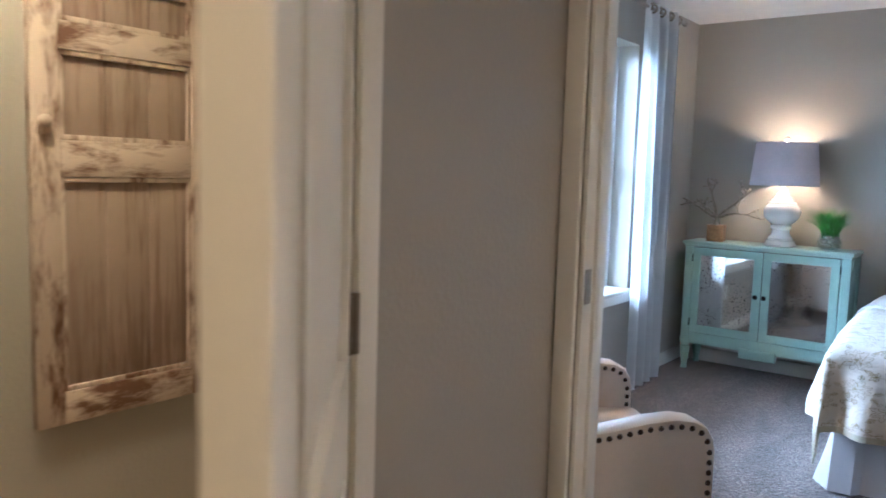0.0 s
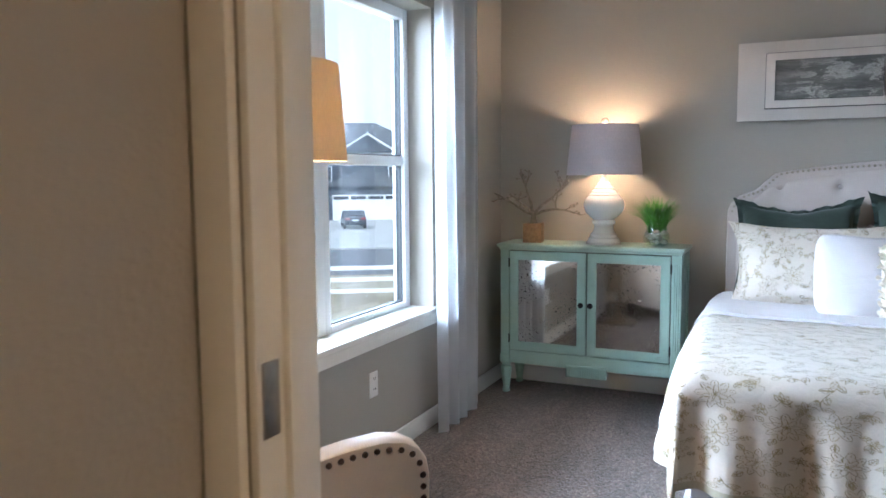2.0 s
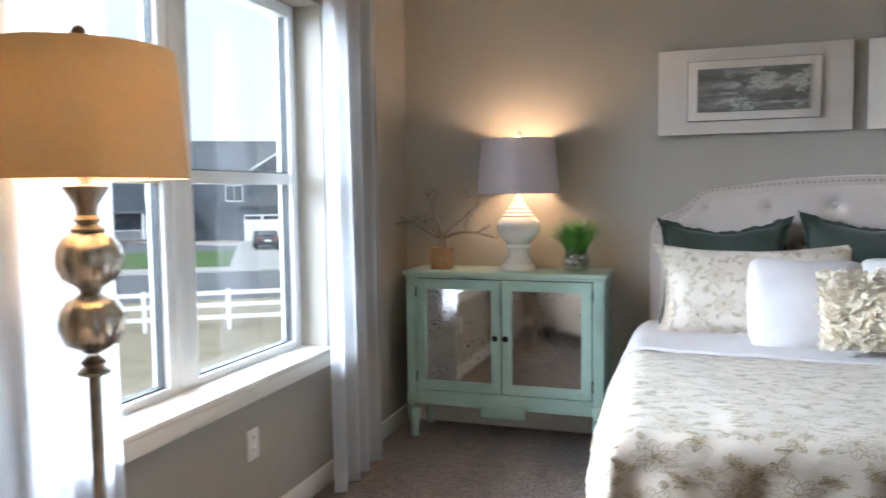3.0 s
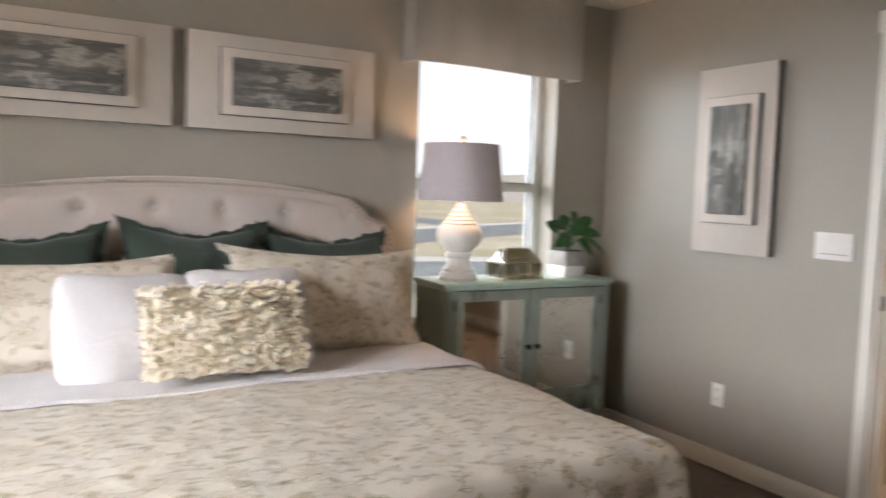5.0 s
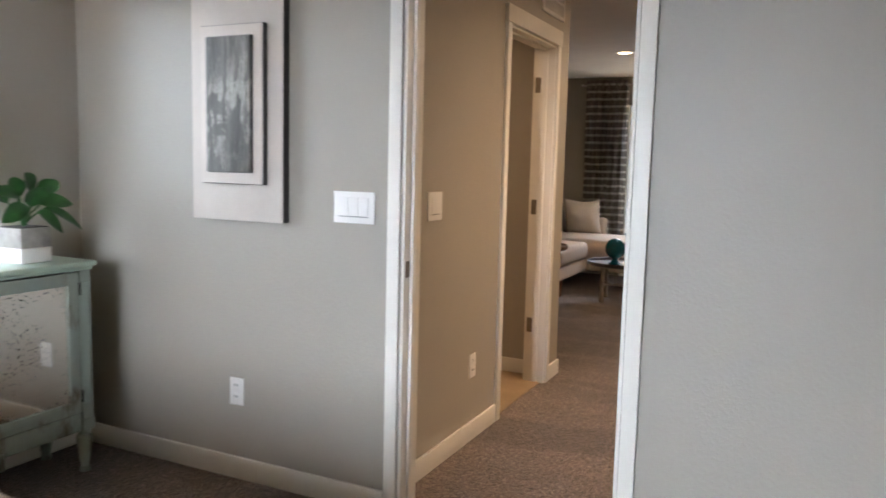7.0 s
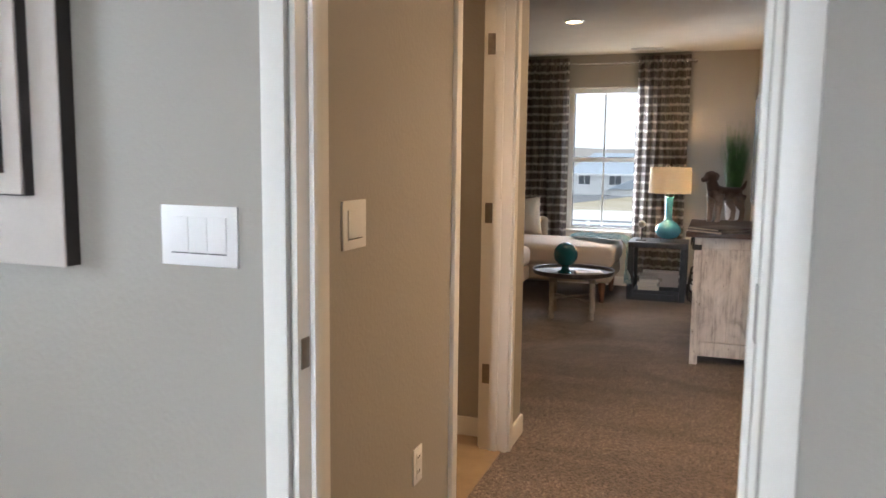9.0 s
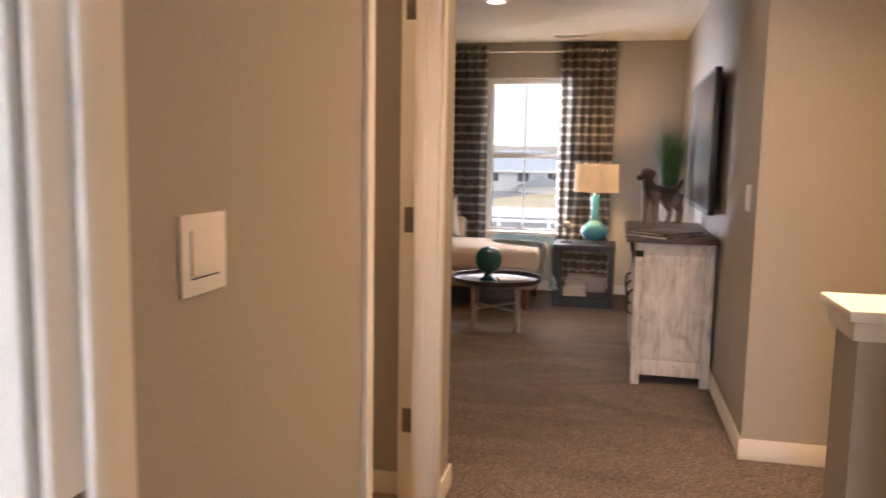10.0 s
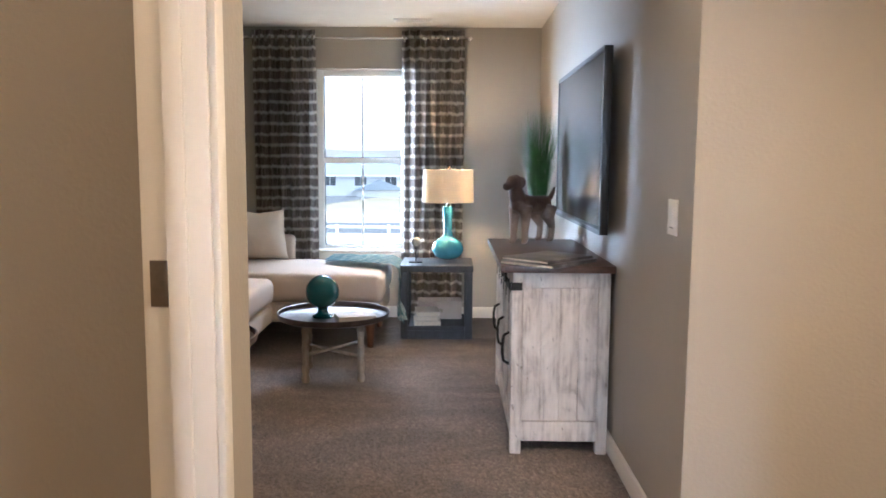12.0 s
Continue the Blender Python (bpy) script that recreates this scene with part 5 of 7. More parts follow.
def ruffle_pillow():
    m = Matrix.Translation((0.745, 4.985, PZ + 0.165)) @ Matrix.Rotation(radians(-30), 4, "X")
    ob = thing("ruffle_pillow", "cream lumbar pillow covered in gathered ruffles", "pillow", m)
    part("cushion", pillow(0.56, 0.33, 0.13, 22, 0.04, 0, 51), M["ruffle"], ob)
    rnd = random.Random(8)
    bm = bmesh.new()
    for r in range(18):
        for c in range(30):
            u = -0.272 + 0.544 * (c + rnd.uniform(0.1, 0.9)) / 30
            v = -0.158 + 0.316 * (r + rnd.uniform(0.1, 0.9)) / 18
            th = 0.065 * max(0, 1 - (abs(u) / 0.28) ** 2.2) ** 0.55 * max(0, 1 - (abs(v) / 0.165) ** 2.2) ** 0.55
            root = Vector((u, -th - 0.004, v))
            way = Vector((rnd.uniform(-0.8, 0.8) + u * 1.5, rnd.uniform(-0.75, -0.25), rnd.uniform(-0.9, 0.35) + v * 2)).normalized()
            face = Vector((rnd.uniform(-0.4, 0.4), -1.0, rnd.uniform(0.1, 0.9)))
            side = way.cross(face).normalized()
            up = side.cross(way)
            up = up if up.dot(face) > 0 else -up
            ln, w, curl, ph = rnd.uniform(0.022, 0.034), rnd.uniform(0.012, 0.019), rnd.uniform(0.1, 0.6), rnd.uniform(0, 6)
            prev = None
            for k in range(6):
                t = k / 5
                ww = w * math.sin(math.pi * (0.12 + 0.80 * t)) ** 0.6
                mid = root + way * (ln * t) - up * (curl * ln * t * t * 0.6)
                row = [bm.verts.new(mid + side * (ww * q) + up * (0.006 * q * q + 0.003 * math.sin(ph + 3 * q + 4 * t))) for q in (-1, -0.5, 0, 0.5, 1)]
                if prev:
                    for q in range(4):
                        bm.faces.new((prev[q], prev[q + 1], row[q + 1], row[q]))
                prev = row
    tagged(part("ruffle", bm, M["ruffle"], ob), kind="stuff")


ruffle_pillow()


def layered_art(name, label, at, w, h, inner, panel, group, relief):
    """A stepped wall panel, centre of its back at the origin, facing -y: board, raised board, relief."""
    ob = thing(name, label, "wall art", at, group)
    part("backing", B(-w / 2 + 0.001, w / 2 - 0.001, -0.036, 0, -h / 2 + 0.001, h / 2 - 0.001), M["frame_edge"], ob, "dark edge of the panel")
    part("board", B(-w / 2, w / 2, -0.042, -0.036, -h / 2, h / 2, bevel=0.002), M["frame_board"], ob)
    a, b = inner
    # dark edge, reaching past the board to draw its shadow line
    part("raised_edge", B(-a / 2 - 0.0025, a / 2 + 0.0025, -0.064, -0.042, -b / 2 - 0.0025, b / 2 + 0.0025), M["frame_edge"], ob, "dark edge of the raised board with a drawn shadow line")
    part("raised_board", B(-a / 2, a / 2, -0.072, -0.064, -b / 2, b / 2, bevel=0.003), M["frame_paint"], ob)
    c, d = panel
    part("relief_edge", B(-c / 2 - 0.002, c / 2 + 0.002, -0.080, -0.072, -d / 2 - 0.002, d / 2 + 0.002), M["frame_edge"], ob, "dark edge of the relief")
    part("relief", B(-c / 2, c / 2, -0.092, -0.080, -d / 2, d / 2, bevel=0.003), relief, ob, "grey relief with pale floral marks")
    return ob


art = layered_art("wall_art", "ivory stepped wall panel with a grey floral relief", pose(0.262, YN - 0.002, 1.80), 0.885, 0.42, (0.60, 0.29), (0.505, 0.205), "stepped wall panels", M["relief"])
art2 = copy_thing(art, pose(1.208, YN - 0.002, 1.80))
art3 = layered_art("wall_art", "tall ivory stepped wall panel with a grey floral relief", pose(XE - 0.002, 4.868, 1.546, 0, 0, 270), 0.455, 0.905, (0.305, 0.61), (0.215, 0.52), "stepped wall panels", M["relief_tall"])


def drapery(bm, a0, a1, z0, z1, base, amp, folds, out, axis, seed, gather=0.0, n=150):
    """A pleated hanging cloth between a0 and a1 along a wall; base: its middle line; out: the way it swells."""
    rnd = random.Random(seed)
    ph = [rnd.uniform(-0.5, 0.5) for _ in range(folds + 2)]
    nz = 26
    grid = []
    for j in range(nz + 1):
        z = z0 + (z1 - z0) * j / nz
        low = 1 - j / nz
        row = []
        for i in range(n + 1):
            t = i / n
            k = t * folds
            p = ph[int(k)] * (1 - k % 1) + ph[int(k) + 1] * (k % 1)
            d = amp * math.sin(2 * math.pi * k + p * 1.2 * low) * (0.8 + 0.35 * low) + amp * 0.25 * math.sin(5.1 * k + 3 * low + seed)
            a = a0 + (a1 - a0) * t + 0.010 * math.sin(3 * low + 7 * t + seed) * low
            a = a + (0.5 - t) * gather * math.sin(math.pi * j / nz)
            q = base + out * d
            row.append(bm.verts.new((q, a, z) if axis == "x" else (a, q, z)))
        grid.append(row)
    for a, b in zip(grid, grid[1:]):
        for i in range(n):
            bm.faces.new((a[i], a[i + 1], b[i + 1], b[i]))
    bmesh.ops.solidify(bm, geom=bm.faces[:], thickness=0.003)


def curtain(name, label, a0, a1, z0, z1, base, amp, folds, out, axis, seed, mat, rod_z, group, rings=True):
    ob = thing(name, label, "curtain", group=group)
    bm = bmesh.new()
    drapery(bm, a0, a1, z0, z1, base, amp, folds, out, axis, seed)
    part("panel", bm, mat, ob)
    if rings:
        for k in range(folds * 2):
            a = a0 + (a1 - a0) * (k + 0.5) / (folds * 2)
            bm = bmesh.new()
            ring = []
            for i in range(18):
                c, s = math.cos(2 * math.pi * i / 18), math.sin(2 * math.pi * i / 18)
                sec = []
                for q in range(6):
                    u, v = 0.023 + 0.006 * math.cos(2 * math.pi * q / 6), 0.004 * math.sin(2 * math.pi * q / 6)
                    sec.append(bm.verts.new((base + u * c, a + v * 2, rod_z + u * s) if axis == "x" else (a + v * 2, base + u * c, rod_z + u * s)))
                ring.append(sec)
            for i in range(18):
                for q in range(6):
                    bm.faces.new((ring[i][q], ring[(i + 1) % 18][q], ring[(i + 1) % 18][(q + 1) % 6], ring[i][(q + 1) % 6]))
            part("grommet", bm, M["pewter"], ob, "metal grommet")
    return ob


curtain("curtain", "white grommet curtain panel hanging to the carpet by the window", 4.63, 5.17, 0.012, 2.38, XW + 0.105, 0.026, 4, 1, "x", 4, M["white_curtain"], 2.345, "white bedroom curtains")
curtain("curtain", "white grommet curtain panel hanging behind the floor lamp", 2.74, 3.375, 0.012, 2.38, XW + 0.105, 0.030, 5, 1, "x", 9, M["white_curtain"], 2.345, "white bedroom curtains")


def curtain_rod(label, axis, base, a0, a1, z, wall_at, mat, r=0.011):
    ob = thing("curtain_rod", label, "curtain rod")
    bm = bmesh.new()
    P = (lambda a, q, zz: (q, a, zz)) if axis == "x" else (lambda a, q, zz: (a, q, zz))
    tube(bm, [P(a0, base, z), P(a1, base, z)], r, 12)
    part("rod", bm, mat, ob)
    for a in (a0, a1):
        bm = bmesh.new()
        s = -1 if a == a0 else 1
        tube(bm, [P(a, base, z), P(a + s * 0.012, base, z), P(a + s * 0.03, base, z), P(a + s * 0.042, base, z)], [0.012, 0.02, 0.02, 0.012], 12)
        part("finial", bm, mat, ob)
    for a in (a0 + 0.06, a1 - 0.06):
        bm = bmesh.new()
        tube(bm, [P(a, base, z - 0.012), P(a, wall_at, z - 0.012)], 0.006, 8)
        part("bracket", bm, mat, ob)
    return ob


curtain_rod("brushed nickel curtain rod above the double window", "x", XW + 0.105, 2.62, 5.24, 2.345, XW, M["nickel"])


def valance():
    ob = thing("valance", "oatmeal linen valance across the top of the window", "valance")
    bm = bmesh.new()
    x0, x1, z0, z1, y = 1.83, 2.86, 1.985, 2.425, YN - 0.115
    n = 60
    front = []
    for j in range(9):
        z = z0 + (z1 - z0) * j / 8
        row = [bm.verts.new((x0, YN - 0.004, z))]
        for i in range(n + 1):
            t = i / n
            wob = 0.006 * math.sin(t * 9.5) * (1 - j / 8) + 0.003 * math.sin(t * 31)
            row.append(bm.verts.new((x0 + (x1 - x0) * t, y + wob, z + (0.004 * math.sin(t * 7) if j == 0 else 0))))
        row.append(bm.verts.new((x1, YN - 0.004, z)))
        front.append(row)
    for a, b in zip(front, front[1:]):
        for i in range(len(a) - 1):
            bm.faces.new((a[i], a[i + 1], b[i + 1], b[i]))
    bmesh.ops.reverse_faces(bm, faces=bm.faces[:])
    bmesh.ops.solidify(bm, geom=bm.faces[:], thickness=0.010)
    part("cloth", bm, M["valance"], ob, smooth=False)
    part("board", B(x0 + 0.006, x1 - 0.006, y + 0.012, YN - 0.002, z1 - 0.03, z1 - 0.008), M["trim"], ob)
    return ob


valance()


def floor_lamp(at):
    ob = thing("floor_lamp", "floor lamp, lit, with mercury glass balls and a cream drum shade", "lamp", at)
    bm = bmesh.new()
    lathe(bm, [(0.15, 0.0), (0.152, 0.012), (0.14, 0.022), (0.10, 0.028), (0.075, 0.045), (0.04, 0.055), (0.03, 0.075), (0.038, 0.085), (0.022, 0.10), (0.014, 0.13), (0.014, 0.92)], 32)
    part("pole", bm, M["pewter"], ob)
    for z in (1.045, 1.185):
        bm = bmesh.new()
        prof = [(0.018, -0.07), (0.03, -0.064), (0.055, -0.048), (0.066, -0.02), (0.068, 0.0), (0.064, 0.022), (0.05, 0.046), (0.028, 0.060), (0.018, 0.068)]
        lathe(bm, prof, 64, (0, 0, z), flute=(16, 0.03))
        part("glass_ball", bm, M["silver"], ob, "fluted mercury glass ball")
    for z, r in ((0.95, 0.036), (1.115, 0.034), (1.265, 0.036)):
        bm = bmesh.new()
        lathe(bm, [(0.014, -0.03), (r, -0.022), (r, -0.016), (0.022, -0.006), (r * 0.8, 0.004), (0.014, 0.02)], 24, (0, 0, z))
        part("collar", bm, M["pewter"], ob)
    bm = bmesh.new()
    lathe(bm, [(0.020, 1.27), (0.024, 1.30), (0.046, 1.335), (0.048, 1.34), (0.012, 1.345), (0.010, 1.40)], 24)
    part("cup", bm, M["pewter"], ob)
    bm = bmesh.new()
    r0, r1, z0, z1, n = 0.215, 0.195, 1.355, 1.63, 48
    rings = [[bm.verts.new((r * math.cos(2 * math.pi * i / n), r * math.sin(2 * math.pi * i / n), z)) for i in range(n)] for r, z in ((r0, z0), (r1, z1), (r1 - 0.004, z1), (r0 - 0.004, z0))]
    for a, b in zip(rings, rings[1:] + rings[:1]):
        for i in range(n):
            bm.faces.new((a[i], a[(i + 1) % n], b[(i + 1) % n], b[i]))
    part("shade", bm, M["shade_cream"], ob, "cream linen drum shade")
    bm = bmesh.new()
    for k in range(3):
        a = 2 * math.pi * k / 3 + 0.4
        tube(bm, [(0, 0, z1 - 0.012), (0.19 * math.cos(a), 0.19 * math.sin(a), z1 - 0.012)], 0.002, 6)
    tube(bm, [(0, 0, 1.40), (0, 0, 1.66)], 0.003, 6)
    part("harp", bm, M["bronze"], ob)
    bm = bmesh.new()
    ball(bm, (0, 0, 1.668), 0.017, 8)
    part("finial", bm, M["bronze"], ob)
    return ob


floor_lamp(pose(-1.25, 3.04, 0))


def armchair(at):
    """Own frame: centre of the front edge at the origin, facing +y."""
    ob = thing("armchair", "cream leather armchair with curved arms and bronze nailheads", "chair", at)
    D, W = 0.70, 0.395
    arm_pts = [(-D, 0.12), (0.0, 0.12), (0.0, 0.50), (-0.008, 0.545), (-0.03, 0.58), (-0.07, 0.602), (-0.13, 0.61), (-0.22, 0.60), (-0.34, 0.575), (-0.46, 0.56), (-0.58, 0.575), (-D, 0.62)]
    nails = []
    for s in (-1, 1):
        bm = bmesh.new()
        outline(bm, arm_pts, 0.10, "x", 0.016)
        x0 = W - 0.10 if s > 0 else -W
        bm.transform(Matrix.Translation((x0, 0, 0)))
        a = part("arm", bm, M["leather"], ob)
        bm = bmesh.new()
        run = []
        rim = [(-0.022, 0.14), (-0.022, 0.50), (-0.03, 0.535), (-0.045, 0.562), (-0.075, 0.58), (-0.13, 0.588), (-0.22, 0.578), (-0.34, 0.553), (-0.46, 0.538), (-0.58, 0.552), (-D + 0.02, 0.59)]
        for (p, q), (u, v) in zip(rim, rim[1:]):
            k = max(1, int(math.hypot(u - p, v - q) / 0.004))
            run += [(p + (u - p) * i / k, q + (v - q) * i / k) for i in range(k)]
        for side_x, rot in ((x0 + 0.1006, 90), (x0 - 0.0006, -90)):
            for p in run[3::8]:
                before = len(bm.verts)
                lathe(bm, [(0.0095, 0), (0.0075, 0.004), (0.0005, 0.006)], 8)
                bm.verts.ensure_lookup_table()
                bmesh.ops.transform(bm, matrix=Matrix.Translation((side_x, p[0], p[1])) @ Matrix.Rotation(radians(rot), 4, "Y"), verts=bm.verts[before:])
        tagged(part("nailheads", bm, M["bronze"], a, "row of bronze nailheads"), kind="stuff")
    bm = bmesh.new()
    box(bm, -W + 0.105, W - 0.105, -D + 0.12, 0.012, 0.30, 0.44, 0.035, 4)
    part("seat_cushion", bm, M["leather"], ob)
    bm = bmesh.new()
    box(bm, -W + 0.102, W - 0.102, -D + 0.05, 0.0, 0.12, 0.298, 0.01)
    part("seat_base", bm, M["leather"], ob)
    bm = bmesh.new()
    box(bm, -W + 0.02, W - 0.02, -D - 0.02, -D + 0.13, 0.12, 0.92, 0.04, 4)
    part("backrest", bm, M["leather"], ob)
    for x in (-W + 0.06, W - 0.06):
        for y in (-0.06, -D + 0.06):
            bm = bmesh.new()
            lathe(bm, [(0.014, 0), (0.022, 0.01), (0.016, 0.03), (0.03, 0.06), (0.032, 0.09), (0.022, 0.10), (0.034, 0.12)], 14, (x, y, 0))
            part("leg", bm, M["iron"], ob, "black turned leg")
    return ob


armchair(pose(-0.545, 2.835, 0, 0, 0, -45))


def switch_plate(name, axis, face, side, a, z, w, h, rockers, label):
    """A wall plate with rockers; side: the way it faces."""
    ob = thing(name, label, "switch")
    plate_part(ob, "plate", axis, face, side, a, z, w, h, M["plate"], "", 0.006)
    n = rockers
    rw = (w - 0.045) / n
    for k in range(n):
        c = a - (w - 0.045) / 2 + rw * (k + 0.5)
        f = face + side * 0.006
        plate_part(ob, "rocker", axis, f, side, c, z + 0.004, rw - 0.0012, h * 0.56, M["plate"], "", 0.004)
        # thin dark strip on the plate, painting the rocker's shadow line
        plate_part(ob, "gap", axis, f, side, c, z - h * 0.29, rw - 0.003, 0.0022, M["slot"], "dark strip drawn as the shadow under the rocker", 0.0015)
    return ob


def outlet(axis, face, side, a, z, label):
    ob = thing("wall_outlet", label, "outlet")
    plate_part(ob, "plate", axis, face, side, a, z, 0.07, 0.115, M["plate"], "", 0.005)
    f = face + side * 0.005
    for dz in (-0.024, 0.024):
        plate_part(ob, "socket", axis, f, side, a, z + dz, 0.034, 0.034, M["plate"], "", 0.002)
        for da in (-0.007, 0.007):
            plate_part(ob, "slot", axis, f + side * 0.002, side, a + da, z + dz + 0.004, 0.003, 0.010, M["slot"], "dark slot", 0.0006)
    return ob


switch_plate("light_switch", "x", XE, -1, 4.342, 1.168, 0.176, 0.118, 3, "white three-rocker switch plate beside the door casing")
switch_plate("light_switch", "y", YC, -1, 3.645, 1.16, 0.128, 0.12, 1, "white switch plate in the hall")
switch_plate("light_switch", "y", YT, 1, 6.30, 1.15, 0.10, 0.118, 1, "white switch plate beside the television")
outlet("x", XE, -1, 4.908, 0.375, "white wall outlet on the bedroom wall")
outlet("x", XW, 1, 4.16, 0.375, "white wall outlet under the window sill")
outlet("y", YC, -1, 4.093, 0.37, "white wall outlet in the hall")

# ---- entry and bathroom ----
def panel_door(name, label, at, w, h, t, mat, handle=True):
    """A two-panel door leaf in its own frame: hinge edge at x = 0, leaf along +x, thickness along y."""
    ob = thing(name, label, "door", at, kind="structure")
    bm = bmesh.new()
    st = 0.115
    for x0, x1, z0, z1 in ((0, st, 0, h), (w - st, w, 0, h), (st, w - st, 0, 0.20), (st, w - st, 0.86, 1.02), (st, w - st, h - 0.12, h)):
        box(bm, x0, x1, 0, t, z0, z1, 0.0015)
    part("leaf", bm, mat, ob)
    for z0, z1 in ((0.20, 0.86), (1.02, h - 0.12)):
        bm = bmesh.new()
        box(bm, st - 0.001, w - st + 0.001, 0.010, t - 0.010, z0 - 0.001, z1 + 0.001)
        part("panel", bm, mat, ob)
        for y in (0.004, t - 0.004):
            bm = bmesh.new()
            frame_ring(bm, st, w - st, z0, z1, 0.028, y - 0.008, y + 0.008, 0.004)
            part("moulding", bm, mat, ob)
        bm = bmesh.new()
        box(bm, st + 0.075, w - st - 0.075, 0.005, t - 0.005, z0 + 0.075, z1 - 0.075, 0.004)
        part("raised_field", bm, mat, ob)
    return ob


def entry_door():
    a = math.degrees(math.atan2(-0.665, 0.593))
    m = pose(XV + 0.012, 1.091, 0.012, 0, 0, a)
    ob = panel_door("door_1", "white two-panel door standing half open", m, 0.845, 2.02, 0.038, M["trim"])
    for z in (0.30, 1.075, 1.80):
        bm = bmesh.new()
        tube(bm, [(0.0, 0.046, z - 0.05), (0.0, 0.046, z + 0.05)], 0.0085, 10)
        box(bm, 0.0, 0.03, 0.0385, 0.042, z - 0.047, z + 0.047)
        box(bm, -0.004, 0.0005, 0.004, 0.034, z - 0.045, z + 0.045)
        part("hinge", bm, M["dark_nickel"], ob, "dark satin nickel hinge")
    return ob


entry_door()


def antique_door():
    """An old door hung as decoration, facing +x; its lower left corner at the origin of its frame."""
    ob = thing("antique_door", "chipped ivory antique door hung on the bathroom wall", "wall art", pose(-1.748, 1.20, 0.577))
    ob.scale = (0.829, 0.829, 0.829)
    w, h, st = 0.70, 1.88, 0.095
    def board(y0, y1, z0, z1, x1=0.036, mat=M["antique_rail"], name="rail"):
        part(name, B(0.0, x1, y0, y1, z0, z1, bevel=0.004), mat, ob)
    board(0, st, 0, h, mat=M["antique_stile"], name="stile")
    board(w - st, w, 0, h, mat=M["antique_stile"], name="stile")
    for z0, z1 in ((0, 0.115), (0.86, 0.985), (1.285, 1.38), (1.54, 1.63), (h - 0.12, h)):
        board(st + 0.001, w - st - 0.001, z0, z1, 0.035)
    for z0, z1 in ((0.115, 0.86), (0.985, 1.285), (1.38, 1.54), (1.63, h - 0.12)):
        n = 3
        for k in range(n):
            y0 = st + (w - 2 * st) * k / n
            board(y0 + 0.001, y0 + (w - 2 * st) / n - 0.001, z0 + 0.001, z1 - 0.001, 0.016, M["antique_panel"], "panel_board")
        bm = bmesh.new()
        frame_ring(bm, st, w - st, z0, z1, 0.018, -0.012, 0.0, 0.004)
        bm.transform(Matrix.Translation((0.018, 0, 0)) @ Matrix.Rotation(radians(90), 4, "Z"))
        part("moulding", bm, M["antique_stile"], ob)
    part("lock_plate", B(0.036, 0.040, 0.018, 0.062, 1.0, 1.13, bevel=0.003), M["antique_stile"], ob, "painted-over lock plate")
    bm = bmesh.new()
    ball(bm, (0.052, 0.04, 1.045), 0.022, 8, (1, 1, 1))
    part("keyhole_knob", bm, M["antique_stile"], ob)


antique_door()

# ---- hall ----
def half_wall():
    ob = thing("half_wall", "tan stair half wall with a white cap", "half wall", kind="structure")
    part("wall_body", B(4.275, 4.435, 1.0, 3.135, 0, 0.957), M["wall"], ob, smooth=False)
    part("cap", B(4.238, 4.472, 1.0, 3.165, 0.998, 1.022, bevel=0.005), M["trim"], ob)
    part("cap_trim", B(4.256, 4.454, 1.0, 3.151, 0.957, 0.998, bevel=0.003), M["trim"], ob)
    part("skirting", B(4.261, 4.449, 1.0, 3.149, 0, 0.095, bevel=0.004), M["trim"], ob)


half_wall()


def grille(name, label, at, w, h, bars, cat="vent"):
    """A slatted vent facing -y, its centre at the origin."""
    ob = thing(name, label, cat, at)
    bm = bmesh.new()
    frame_ring(bm, -w / 2, w / 2, -h / 2, h / 2, 0.022, -0.010, 0.0, 0.002)
    part("frame", bm, M["plate"], ob)
    part("backing", B(-w / 2 + 0.02, w / 2 - 0.02, -0.0015, 0.0, -h / 2 + 0.02, h / 2 - 0.02), M["slot"], ob, "dark duct behind the slats")
    for k in range(bars):
        x = -w / 2 + 0.026 + (w - 0.052) * (k + 0.5) / bars
        part("slat", B(x - 0.003, x + 0.003, -0.008, -0.0016, -h / 2 + 0.022, h / 2 - 0.022), M["plate"], ob)
    bm = bmesh.new()
    part("cross_bar", B(-w / 2 + 0.022, w / 2 - 0.022, -0.009, -0.0016, -0.005, 0.005), M["plate"], ob)
    return ob


grille("wall_vent", "white slatted return vent above the hall door", pose(5.125, YC, 2.295), 0.40, 0.19, 18)
grille("ceiling_vent", "white slatted ceiling register near the loft window", pose(9.92, 4.09, H, 90, 0, 90), 0.30, 0.12, 14)


def can_trim(at):
    ob = thing("recessed_light", "round recessed ceiling light, lit", "ceiling light", at)
    bm = bmesh.new()
    lathe(bm, [(0.085, 0.0), (0.082, -0.008), (0.066, -0.010), (0.062, -0.004), (0.062, 0.0)], 28)
    part("trim_ring", bm, M["plate"], ob)
    bm = bmesh.new()
    lathe(bm, [(0.0005, -0.006), (0.045, -0.005), (0.060, -0.002), (0.060, -0.0005)], 24)
    part("lens", bm, M["lens"], ob, "glowing lens")


M["lens"] = Mat("lamp_lens", (0.9, 0.8, 0.6), 0.4).glow((1.0, 0.72, 0.42), 9.0).m
can_trim(pose(8.25, 4.53, H))

